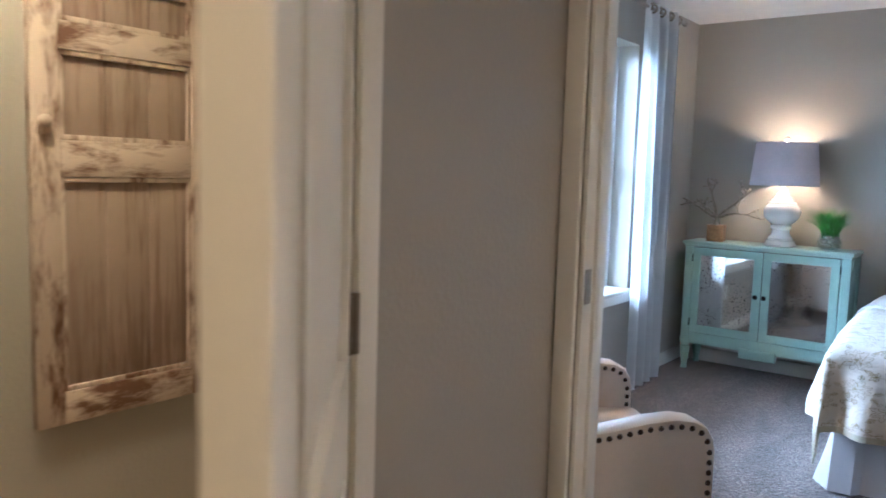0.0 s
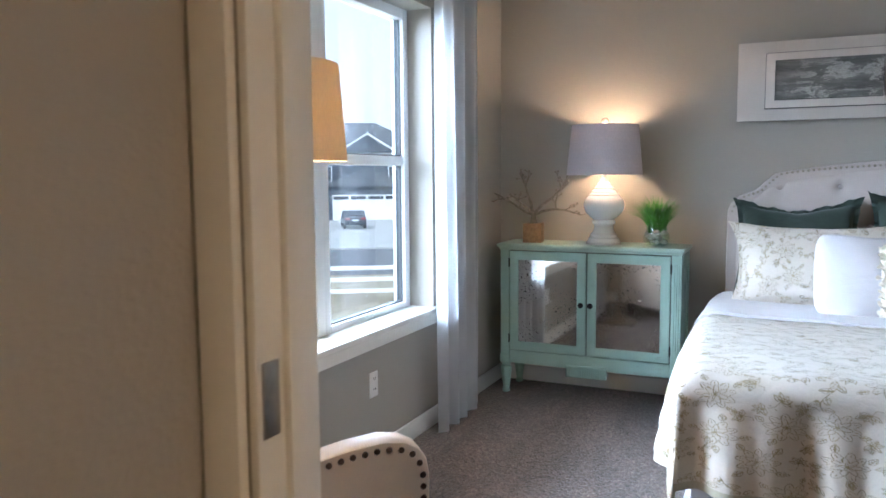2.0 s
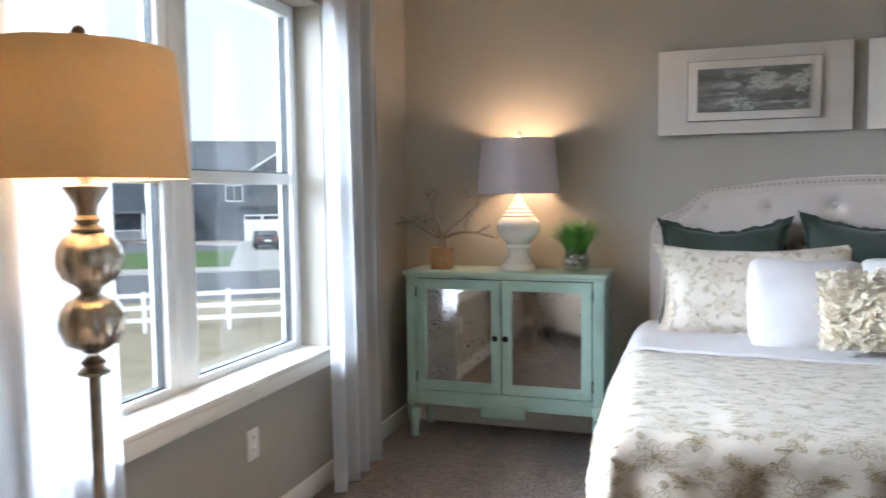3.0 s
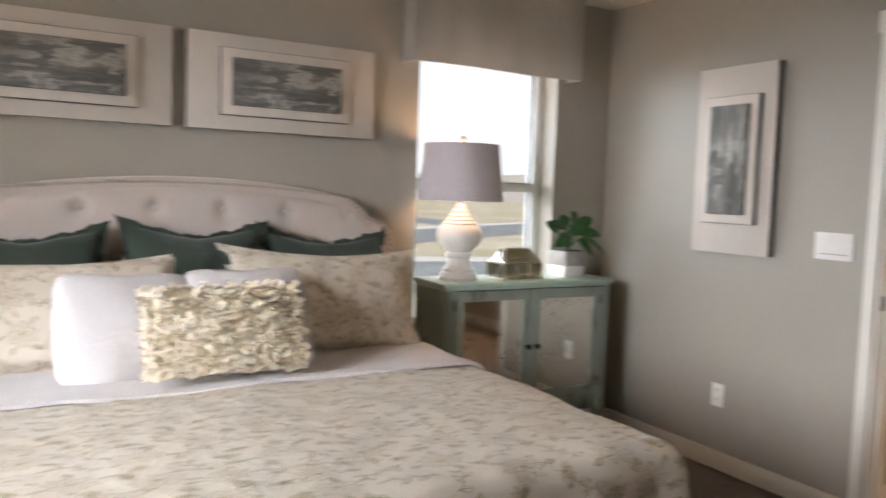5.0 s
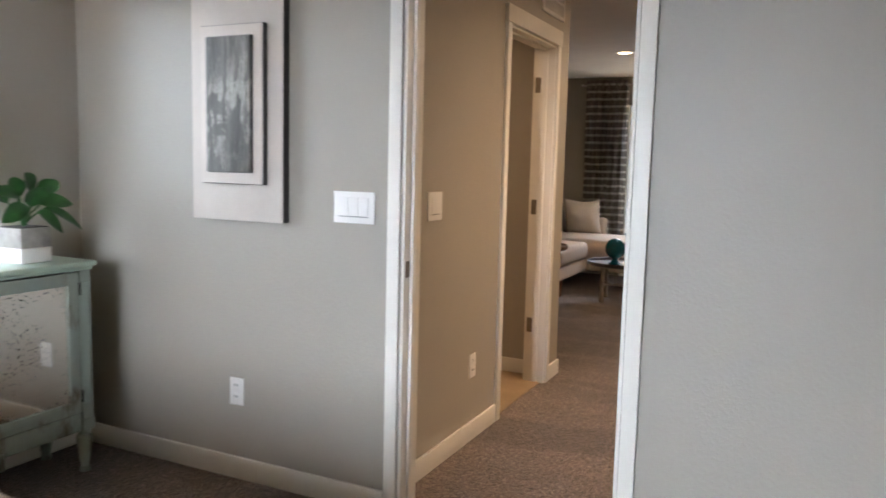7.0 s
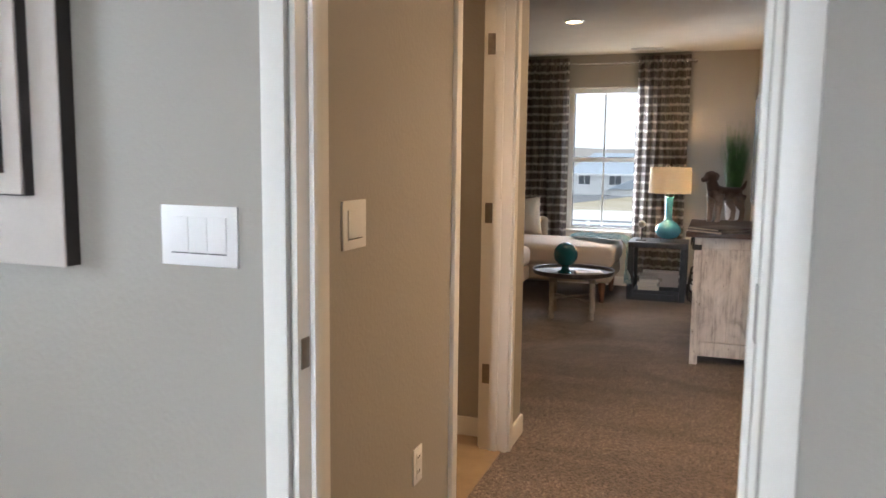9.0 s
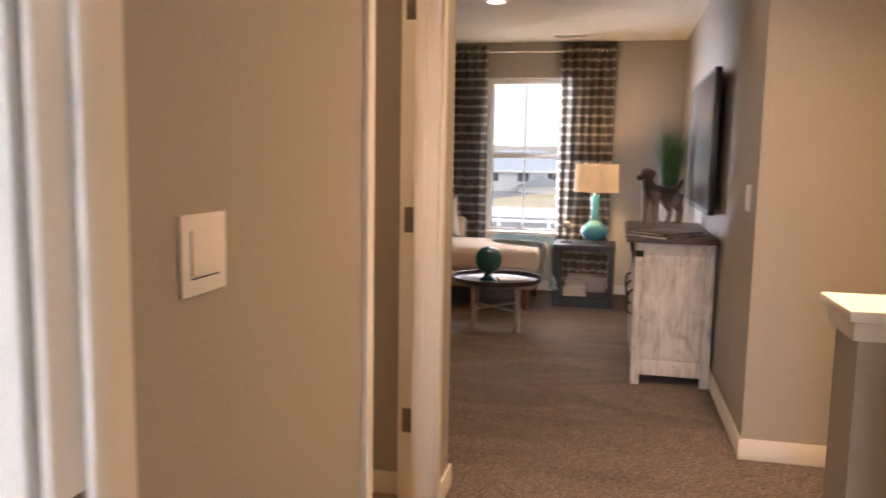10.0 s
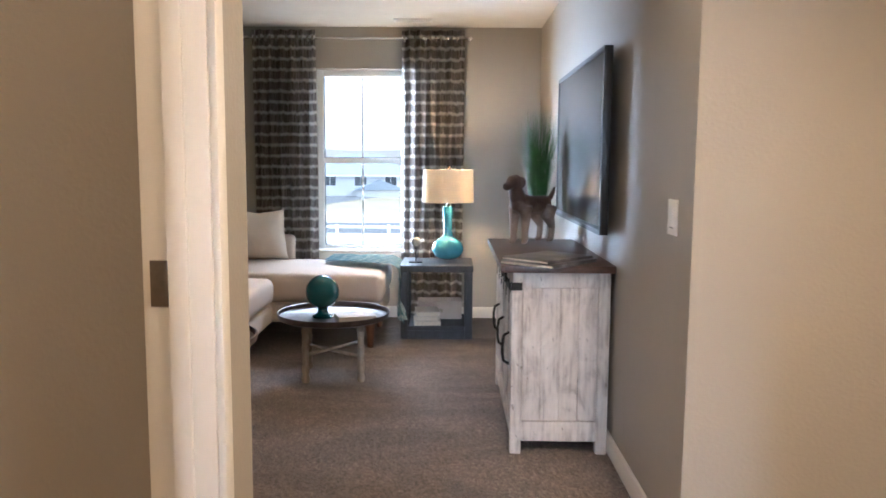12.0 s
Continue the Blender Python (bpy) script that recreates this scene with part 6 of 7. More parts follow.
# ---- loft ----
for a0, a1, sd, lb in ((4.90, 5.42, 3, "brown and ivory striped grommet curtain behind the sofa"), (3.675, 4.19, 6, "brown and ivory striped grommet curtain behind the lamp")):
    curtain("striped_curtain", lb, a0, a1, 0.03, 2.40, XL - 0.085, 0.034, 6, -1, "x", sd, M["striped"], 2.335, "striped loft curtains")
curtain_rod("polished metal curtain rod above the loft window", "x", XL - 0.085, 3.655, 5.45, 2.335, XL, M["chrome"], 0.009)


def cushion_box(x0, x1, y0, y1, z0, z1, r, crown=0.02, seed=0):
    """A soft block: rounded edges and a crowned, slightly uneven top."""
    bm = bmesh.new()
    box(bm, x0, x1, y0, y1, z0, z1, r, 4)
    bmesh.ops.subdivide_edges(bm, edges=[e for e in bm.edges if e.calc_length() > 0.12], cuts=7, use_grid_fill=True)
    cx, cy = (x0 + x1) / 2, (y0 + y1) / 2
    for v in bm.verts:
        u, w = 2 * (v.co.x - cx) / (x1 - x0), 2 * (v.co.y - cy) / (y1 - y0)
        k = max(0, 1 - u * u) * max(0, 1 - w * w)
        if v.co.z > (z0 + z1) / 2:
            v.co.z += crown * k
        v.co += Vector((1, 1, 1)) * 0.004 * noise.noise(v.co * 6 + Vector((seed, 0, 0)))
    return bm


def sofa():
    ob = thing("sectional_sofa", "cream sectional sofa with a chaise on turned wooden legs", "sofa")
    part("chaise_base", cushion_box(9.08, 9.92, 4.27, 6.00, 0.19, 0.335, 0.03, 0, 1), M["sofa"], ob)
    part("chaise_cushion", cushion_box(9.06, 9.94, 4.25, 5.86, 0.335, 0.535, 0.06, 0.03, 2), M["sofa"], ob)
    part("sofa_base", cushion_box(6.95, 9.075, 5.03, 6.00, 0.19, 0.335, 0.03, 0, 3), M["sofa"], ob)
    part("seat_cushion", cushion_box(8.02, 9.055, 5.01, 5.80, 0.335, 0.515, 0.055, 0.03, 4), M["sofa"], ob)
    part("seat_cushion", cushion_box(6.97, 8.01, 5.01, 5.80, 0.335, 0.515, 0.055, 0.03, 5), M["sofa"], ob)
    part("backrest", cushion_box(6.95, 10.10, 5.84, 6.06, 0.19, 0.86, 0.05, 0, 6), M["sofa"], ob)
    part("side_back", cushion_box(9.945, 10.10, 5.06, 5.83, 0.19, 0.73, 0.05, 0, 7), M["sofa"], ob)
    for x, y in ((9.15, 4.35), (9.85, 4.35), (9.15, 5.9), (9.85, 5.9), (7.03, 5.1), (7.03, 5.93), (8.3, 5.1)):
        bm = bmesh.new()
        lathe(bm, [(0.018, 0.0), (0.022, 0.01), (0.036, 0.19)], 16, (x, y, 0))
        part("leg", bm, M["leg_wood"], ob, "brown tapered wooden leg")
    return ob


sofa()
m = Matrix.Translation((9.80, 5.30, 0.565 + 0.185)) @ Matrix.Rotation(radians(84), 4, "Z") @ Matrix.Rotation(radians(-14), 4, "X")
single("throw_pillow", pillow(0.45, 0.43, 0.17, 24, 0.08, 0, 61, 0.05, 0.03, 0.03), M["pillow_white"], "ivory square throw pillow on the chaise", "pillow", m)
m = Matrix.Translation((9.72, 5.66, 0.565 + 0.20)) @ Matrix.Rotation(radians(60), 4, "Z") @ Matrix.Rotation(radians(-14), 4, "X")
single("throw_pillow", pillow(0.44, 0.44, 0.16, 24, 0.06, 0, 63), varied("charcoal_pillow", (0.05, 0.047, 0.05), 0.9, amount=0.2, scale=12, bump=0.2).m, "charcoal throw pillow leaning in the sofa corner", "pillow", m)


def throw():
    """A knitted throw over the end of the chaise, falling over its edge, with a fringe."""
    ob = thing("throw_blanket", "teal knitted throw with a fringe over the chaise end", "blanket")
    bm = bmesh.new()
    nx, ny = 26, 40
    grid = []
    for i in range(nx + 1):
        u = i / nx
        row = []
        for j in range(ny + 1):
            v = j / ny
            x = 9.36 + 0.50 * u - 0.10 * v + 0.10 * (1 - u) * (1 - v)
            d = 0.82 * v
            y, z = 4.72 - d, 0.578
            flat = 0.50
            if d > flat:
                e = d - flat
                r = 0.055
                if e < r * math.pi / 2:
                    y, z = 4.72 - flat - r * math.sin(e / r), 0.578 - r * (1 - math.cos(e / r))
                else:
                    y, z = 4.72 - flat - r, 0.578 - r - (e - r * math.pi / 2)
            wv = 0.020 * math.sin(u * 15 + v * 5) + 0.008 * noise.noise(Vector((u * 5, v * 6, 3)))
            row.append(bm.verts.new((x, y - (abs(wv) if d > flat else 0), z + (abs(wv) if d <= flat else 0))))
        grid.append(row)
    for a, b in zip(grid, grid[1:]):
        for j in range(ny):
            bm.faces.new((a[j], a[j + 1], b[j + 1], b[j]))
    ends = [r[-1].co.copy() for r in grid]
    bmesh.ops.solidify(bm, geom=bm.faces[:], thickness=0.008)
    part("knit", bm, M["throw"], ob)
    rnd = random.Random(2)
    bm = bmesh.new()
    for p in ends:
        for k in range(4):
            q = p + Vector((rnd.uniform(-0.008, 0.008), rnd.uniform(-0.006, 0.004), 0))
            tube(bm, [q, q + Vector((rnd.uniform(-0.01, 0.01), rnd.uniform(-0.03, 0.0), -0.05)), q + Vector((rnd.uniform(-0.03, 0.03), rnd.uniform(-0.045, 0.0), rnd.uniform(-0.13, -0.09)))], 0.0045, 5)
    tagged(part("fringe", bm, M["throw"], ob), kind="stuff")


throw()


def tray_table(x, y, r, h, label, leg_r, legs=4):
    ob = thing("tray_table", label, "table", pose(x, y, 0))
    bm = bmesh.new()
    lathe(bm, [(0.0005, h - 0.012), (r * 0.93, h - 0.012), (r * 0.97, h - 0.004), (r * 0.985, h + 0.018), (r, h + 0.020), (r * 1.005, h + 0.012), (r * 0.985, h - 0.014), (r * 0.93, h - 0.022), (0.0005, h - 0.022)], 56)
    part("tray", bm, M["pewter_tray"], ob, "dark metal tray with a raised rim")
    tips = []
    for k in range(legs):
        a = math.pi / 4 + k * 2 * math.pi / legs + 0.12
        c, s = math.cos(a), math.sin(a)
        bm = bmesh.new()
        lathe(bm, [(0.020, 0.0), (0.026, 0.02), (0.018, 0.05), (0.025, 0.085), (0.018, 0.11), (0.020, 0.2), (0.026, 0.215), (0.018, 0.23), (0.022, h - 0.08), (0.030, h - 0.07), (0.022, h - 0.055), (0.026, h - 0.023)], 14, (leg_r * c, leg_r * s, 0))
        part("leg", bm, M["wash_wood"], ob, "grey-washed turned leg")
        tips.append((leg_r * c, leg_r * s))
    for k in range(legs // 2):
        a, b = tips[k], tips[k + legs // 2]
        bm = bmesh.new()
        z = 0.155 + 0.016 * k
        tube(bm, [(*a, z), (*b, z)], 0.010, 8)
        part("stretcher", bm, M["wash_wood"], ob)
        bm = bmesh.new()
        z = h - 0.052 + 0.012 * k
        tube(bm, [(*a, z), (*b, z)], 0.009, 8)
        part("top_brace", bm, M["wash_wood"], ob)
    return ob


tray_table(8.43, 4.50, 0.345, 0.385, "round tray coffee table on grey-washed turned legs", 0.235)


def orb(at):
    ob = thing("glass_orb", "dark teal glazed globe on a flared foot", "decoration", at)
    bm = bmesh.new()
    lathe(bm, [(0.062, 0), (0.064, 0.010), (0.048, 0.016), (0.034, 0.03), (0.030, 0.05), (0.038, 0.062)], 28)
    part("foot", bm, M["teal_glass"], ob)
    bm = bmesh.new()
    ball(bm, (0, 0, 0.158), 0.104, 20)
    part("globe", bm, M["teal_glass"], ob)


orb(pose(8.40, 4.565, 0.373))


def book(name, label, at, w, d, t, cover, group=""):
    """A closed book lying flat: cover boards, spine and a page block."""
    ob = thing("book", label, "book", at, group)
    bm = bmesh.new()
    box(bm, -w / 2, w / 2, -d / 2, d / 2, 0, 0.003, 0.001)
    box(bm, -w / 2, w / 2, -d / 2, d / 2, t - 0.003, t, 0.001)
    box(bm, -w / 2, -w / 2 + 0.003, -d / 2, d / 2, 0.003, t - 0.003)
    part("cover", bm, cover, ob)
    part("page_block", B(-w / 2 + 0.003, w / 2 - 0.004, -d / 2 + 0.004, d / 2 - 0.004, 0.003, t - 0.003), M["paper"], ob, "cream page block")
    return ob


book("book", "pale cloth book lying on the tray table", pose(8.36, 4.36, 0.373, 0, 0, 20), 0.17, 0.23, 0.028, M["cover_a"])


def side_table():
    x0, x1, y0, y1, h, t = 9.42, 9.92, 3.606, 4.155, 0.56, 0.055
    ob = thing("side_table", "charcoal stained square side table with a low shelf", "table")
    part("tabletop", B(x0, x1, y0, y1, h - 0.05, h, bevel=0.004), M["charcoal"], ob)
    for x in (x0, x1 - t):
        for y in (y0 + 0.004, y1 - t - 0.004):
            part("leg", B(x + 0.003, x + t, y, y + t, 0, h - 0.05, bevel=0.003), M["charcoal"], ob)
    part("shelf", B(x0 + 0.004, x1 - 0.004, y0 + t + 0.005, y1 - t - 0.005, 0.065, 0.10, bevel=0.003), M["charcoal"], ob)
    part("rail", B(x0 + 0.006, x0 + 0.03, y0 + t + 0.005, y1 - t - 0.005, 0.0, 0.064), M["charcoal"], ob)


side_table()
for k, (dz, rot) in enumerate(((0.0, 4), (0.036, -3), (0.070, 7))):
    book("book", "pale linen book stacked on the side table shelf", pose(9.555, 3.955, 0.10 + dz, 0, 0, 90 + rot), 0.20 - 0.012 * k, 0.24, 0.034, M["cover_a"], "stacked pale books")


def crate(at):
    ob = thing("storage_box", "grey linen storage box on the side table shelf", "box", at)
    bm = bmesh.new()
    box(bm, -0.10, 0.10, -0.17, 0.17, 0, 0.125, 0.006)
    part("body", bm, M["linen_head"], ob)
    part("lid", B(-0.104, 0.104, -0.174, 0.174, 0.125, 0.14, bevel=0.004), M["linen_head"], ob)
    part("tag", B(-0.104, -0.101, -0.02, 0.02, 0.05, 0.085), M["pewter"], ob, "metal label holder")


crate(pose(9.79, 3.86, 0.10, 0, 0, 3))


def loft_lamp(at):
    ob = thing("glass_lamp", "aqua glass bottle lamp, lit, with an ivory drum shade", "lamp", at)
    part("plinth", B(-0.07, 0.07, -0.07, 0.07, 0, 0.028, bevel=0.004), M["clear"], ob, "clear acrylic plinth").visible_shadow = False
    bm = bmesh.new()
    lathe(bm, [(0.055, 0.028), (0.095, 0.045), (0.120, 0.085), (0.122, 0.115), (0.105, 0.155), (0.068, 0.185), (0.040, 0.205), (0.033, 0.24), (0.034, 0.33), (0.040, 0.40), (0.041, 0.43), (0.034, 0.432)], 36)
    part("bottle", bm, M["aqua_glass"], ob)
    bm = bmesh.new()
    tube(bm, [(0, 0, 0.43), (0, 0, 0.475)], 0.014, 10)
    part("socket", bm, M["chrome"], ob)
    bm = bmesh.new()
    r0, r1, z0, z1, n = 0.198, 0.192, 0.465, 0.715, 48
    rings = [[bm.verts.new((r * math.cos(2 * math.pi * i / n), r * math.sin(2 * math.pi * i / n), z)) for i in range(n)] for r, z in ((r0, z0), (r1, z1), (r1 - 0.004, z1), (r0 - 0.004, z0))]
    for a, b in zip(rings, rings[1:] + rings[:1]):
        for i in range(n):
            bm.faces.new((a[i], a[(i + 1) % n], b[(i + 1) % n], b[i]))
    part("shade", bm, M["shade_white"], ob, "ivory linen drum shade")
    bm = bmesh.new()
    for k in range(3):
        a = 2 * math.pi * k / 3 + 0.2
        tube(bm, [(0, 0, z1 - 0.01), (0.19 * math.cos(a), 0.19 * math.sin(a), z1 - 0.01)], 0.002, 6)
    tube(bm, [(0, 0, 0.47), (0, 0, 0.725)], 0.003, 6)
    part("harp", bm, M["nickel"], ob)
    bm = bmesh.new()
    ball(bm, (0, 0, 0.735), 0.014, 8)
    part("finial", bm, M["bronze"], ob)


loft_lamp(pose(9.65, 3.80, 0.56))


def stand_ball(at):
    ob = thing("stand_sculpture", "pale stone ball on a thin iron stand", "sculpture", at)
    part("base", B(-0.05, 0.05, -0.05, 0.05, 0, 0.01, bevel=0.002), M["iron"], ob)
    bm = bmesh.new()
    tube(bm, [(0, 0, 0.01), (0, 0, 0.13)], 0.005, 8)
    part("rod", bm, M["iron"], ob)
    bm = bmesh.new()
    ball(bm, (0, 0, 0.16), 0.036, 12, (1, 1, 1))
    part("ball", bm, M["stone"], ob)


stand_ball(pose(9.62, 4.045, 0.56))


def console():
    """A barn-door console with whitewashed boards; the end towards the hall shows three planks."""
    ob = thing("barn_door_console", "whitewashed plank console with a dark wood top and black iron track", "cabinet")
    x0, x1, y0, y1, h = 7.14, 8.28, 3.058, 3.50, 0.845
    part("top", B(x0 - 0.045, x1 + 0.04, y0 - 0.012, y1 + 0.055, h, h + 0.032, bevel=0.003), M["walnut"], ob, "dark walnut plank top")
    part("carcass", B(x0 + 0.022, x1 - 0.022, y0 + 0.004, y1 - 0.02, 0.09, h - 0.002), M["white_wash"], ob)
    for x in (x0, x1 - 0.05):
        for y in (y0, y1 - 0.05):
            part("post", B(x, x + 0.05, y, y + 0.05, 0, h - 0.002, bevel=0.004), M["white_wash"], ob)
    n = 4
    a, b = y0 + 0.052, y1 - 0.052
    for k in range(n):
        part("plank", B(x0 + 0.010, x0 + 0.024, a + (b - a) * k / n + 0.001, a + (b - a) * (k + 1) / n - 0.001, 0.155, h - 0.075, bevel=0.002), M["white_wash"], ob)
    part("end_rail", B(x0 + 0.002, x0 + 0.03, a - 0.001, b + 0.001, h - 0.074, h - 0.003, bevel=0.003), M["white_wash"], ob)
    part("end_rail", B(x0 + 0.002, x0 + 0.03, a - 0.001, b + 0.001, 0.06, 0.153, bevel=0.003), M["white_wash"], ob)
    part("front_rail", B(x0 + 0.052, x1 - 0.052, y1 - 0.03, y1 - 0.004, 0.06, 0.14, bevel=0.003), M["white_wash"], ob)
    part("track", B(x0 + 0.01, x1 - 0.01, y1 + 0.006, y1 + 0.014, h - 0.085, h - 0.055, bevel=0.001), M["iron"], ob, "black iron sliding track")
    part("corner_strap", B(x0 - 0.002, x0 + 0.036, y1 - 0.046, y1 + 0.003, h - 0.086, h - 0.050, bevel=0.001), M["iron"], ob, "black iron corner strap")
    for dx0, dx1 in ((x0 + 0.06, x0 + 0.36), (x0 + 0.42, x0 + 0.72), (x0 + 0.78, x0 + 1.08)):
        bm = bmesh.new()
        frame_ring(bm, dx0, dx1, 0.15, h - 0.11, 0.055, y1 - 0.018, y1 + 0.002, 0.003)
        d = part("door", bm, M["white_wash"], ob)
        m = 3
        for k in range(m):
            w = (dx1 - dx0 - 0.11) / m
            part("door_plank", B(dx0 + 0.055 + w * k + 0.001, dx0 + 0.055 + w * (k + 1) - 0.001, y1 - 0.016, y1 - 0.006, 0.205, h - 0.165, bevel=0.001), M["white_wash"], d)
        bm = bmesh.new()
        hx = dx0 + 0.028
        tube(bm, [(hx, y1 + 0.002, 0.40), (hx, y1 + 0.028, 0.415), (hx, y1 + 0.034, 0.45), (hx, y1 + 0.034, 0.50), (hx, y1 + 0.028, 0.535), (hx, y1 + 0.002, 0.55)], 0.007, 8)
        part("handle", bm, M["iron"], d, "black iron pull")
        for hx in (dx0 + 0.06, dx1 - 0.06):
            bm = bmesh.new()
            box(bm, hx - 0.012, hx + 0.012, y1 + 0.003, y1 + 0.006, h - 0.16, h - 0.05)
            lathe(bm, [(0.022, 0), (0.022, 0.010), (0.0005, 0.011)], 14)
            bm.verts.ensure_lookup_table()
            bmesh.ops.transform(bm, matrix=Matrix.Translation((hx, y1 + 0.016, h - 0.045)) @ Matrix.Rotation(radians(-90), 4, "X"), verts=bm.verts[-42:])
            part("hanger", bm, M["iron"], d, "black iron wheel hanger")


console()
KT = 0.877


def dog(at):
    """A carved dog standing on four legs, facing +x of its frame; one mesh."""
    bm = bmesh.new()
    def limb(pts, radii, n=12):
        tube(bm, pts, radii, n)
    limb([(-0.155, 0, 0.205), (-0.13, 0, 0.215), (-0.06, 0, 0.212), (0.03, 0, 0.215), (0.10, 0, 0.222), (0.135, 0, 0.235), (0.15, 0, 0.24)], [0.02, 0.050, 0.052, 0.055, 0.062, 0.05, 0.02])
    limb([(0.10, 0, 0.215), (0.13, 0, 0.26), (0.15, 0, 0.31), (0.158, 0, 0.335)], [0.055, 0.047, 0.040, 0.036])
    limb([(0.125, 0, 0.338), (0.15, 0, 0.348), (0.18, 0, 0.342), (0.205, 0, 0.328), (0.235, 0, 0.318), (0.248, 0, 0.318)], [0.022, 0.043, 0.040, 0.027, 0.021, 0.012])
    limb([(0.236, 0, 0.330), (0.254, 0, 0.328)], [0.009, 0.010], 8)
    for s in (-1, 1):
        limb([(0.145, s * 0.034, 0.372), (0.135, s * 0.046, 0.35), (0.142, s * 0.047, 0.315)], [0.012, 0.016, 0.008], 8)
        limb([(0.10, s * 0.036, 0.21), (0.105, s * 0.040, 0.13), (0.108, s * 0.040, 0.06), (0.110, s * 0.040, 0.016)], [0.040, 0.027, 0.020, 0.020])
        limb([(0.098, s * 0.040, 0.013), (0.14, s * 0.040, 0.010)], [0.016, 0.010], 8)
        limb([(-0.12, s * 0.036, 0.205), (-0.105, s * 0.042, 0.14), (-0.145, s * 0.042, 0.085), (-0.135, s * 0.042, 0.016)], [0.050, 0.038, 0.020, 0.019])
        limb([(-0.148, s * 0.042, 0.013), (-0.10, s * 0.042, 0.010)], [0.016, 0.010], 8)
    limb([(-0.15, 0, 0.235), (-0.185, 0, 0.255), (-0.21, 0, 0.285), (-0.222, 0, 0.315)], [0.020, 0.017, 0.014, 0.006], 8)
    ob = single("dog_statue", bm, M["dog"], "carved brown wooden dog statue standing on the console", "statue", at)
    rm = ob.modifiers.new("blend", "REMESH")
    rm.mode, rm.voxel_size, rm.use_smooth_shade = "VOXEL", 0.006, True
    sm = ob.modifiers.new("soften", "SMOOTH")
    sm.factor, sm.iterations = 0.5, 4


dog(pose(8.125, 3.318, KT, 0, 0, 137))


def tall_grass(at):
    ob = thing("potted_grass", "tall green faux onion grass in a white pot", "plant", at)
    bm = bmesh.new()
    lathe(bm, [(0.050, 0), (0.056, 0.01), (0.064, 0.13), (0.058, 0.132), (0.05, 0.12), (0.0005, 0.118)], 24)
    part("pot", bm, M["ceramic"], ob, "white ceramic pot")
    bm = bmesh.new()
    blades(bm, 420, 0.05, 0.66, 0.125, 0.0035, random.Random(7), 0.11, 0.55)
    part("grass", bm, M["blade_dark"], ob)


tall_grass(pose(8.42, 3.25, KT))
book("book", "large photo book lying on the console", pose(7.21, 3.33, KT, 0, 0, 50), 0.28, 0.37, 0.016, M["cover_b"])
book("book", "large photo book lying on top of another", pose(7.22, 3.335, KT + 0.0165, 0, 0, 46), 0.26, 0.34, 0.014, M["cover_b"])


def television():
    ob = thing("television", "black flat television mounted on the wall", "television")
    x0, x1, z0, z1, y = 7.13, 8.56, 1.01, 1.835, YT + 0.045
    part("body", B(x0, x1, y, y + 0.032, z0, z1, bevel=0.004), M["black"], ob)
    part("screen", B(x0 + 0.022, x1 - 0.022, y + 0.032, y + 0.034, z0 + 0.035, z1 - 0.022), M["screen"], ob, "glossy dark screen", smooth=False)
    bm = bmesh.new()
    frame_ring(bm, x0, x1, z0, z1, 0.02, -0.006, 0.0, 0.002)
    bm.transform(Matrix.Translation((0, y + 0.038, 0)))
    part("bezel", bm, M["black"], ob)
    part("mount", B(7.7, 8.0, YT + 0.001, y - 0.001, 1.3, 1.55), M["black"], ob)


television()


def round_table(at, r, h):
    ob = thing("accent_table", "dark wood round accent table with a raised rim on curved legs", "table", at)
    bm = bmesh.new()
    lathe(bm, [(0.0005, h - 0.022), (r * 0.94, h - 0.022), (r, h - 0.010), (r * 1.01, h + 0.012), (r * 0.98, h + 0.014), (r * 0.96, h), (0.0005, h)], 48)
    part("top", bm, M["walnut"], ob)
    bm = bmesh.new()
    lathe(bm, [(r * 0.62, h - 0.075), (r * 0.64, h - 0.023)], 36)
    part("apron", bm, M["walnut"], ob)
    for k in range(4):
        a = math.radians(-50 + 90 * k)
        c, q = math.cos(a), math.sin(a)
        bm = bmesh.new()
        tube(bm, [(c * r * f, q * r * f, h * z) for f, z in ((0.50, 0.94), (0.52, 0.84), (0.64, 0.74), (0.70, 0.60), (0.66, 0.40), (0.64, 0.20), (0.70, 0.06), (0.80, 0.002))], [0.020, 0.022, 0.026, 0.026, 0.020, 0.017, 0.018, 0.022], 10)
        part("leg", bm, M["walnut"], ob)


round_table(pose(6.20, 4.665, 0), 0.25, 0.745)

# ---- outdoors ----
G = -3.1


def ground_mat():
    m = Mat("dry_grass_ground", (0.3, 0.26, 0.18), 0.95, spec=0.1)
    a = m.noise(0.08, 4)
    b = m.noise(1.5, 4)
    c = m.ramp(a, [(0.35, (0.30, 0.25, 0.16)), (0.5, (0.38, 0.33, 0.24)), (0.65, (0.46, 0.42, 0.34))])
    m.color(m.mix(0.35, c, m.ramp(b, [(0.3, (0.20, 0.17, 0.11)), (0.7, (0.46, 0.42, 0.33))])))
    return m.m


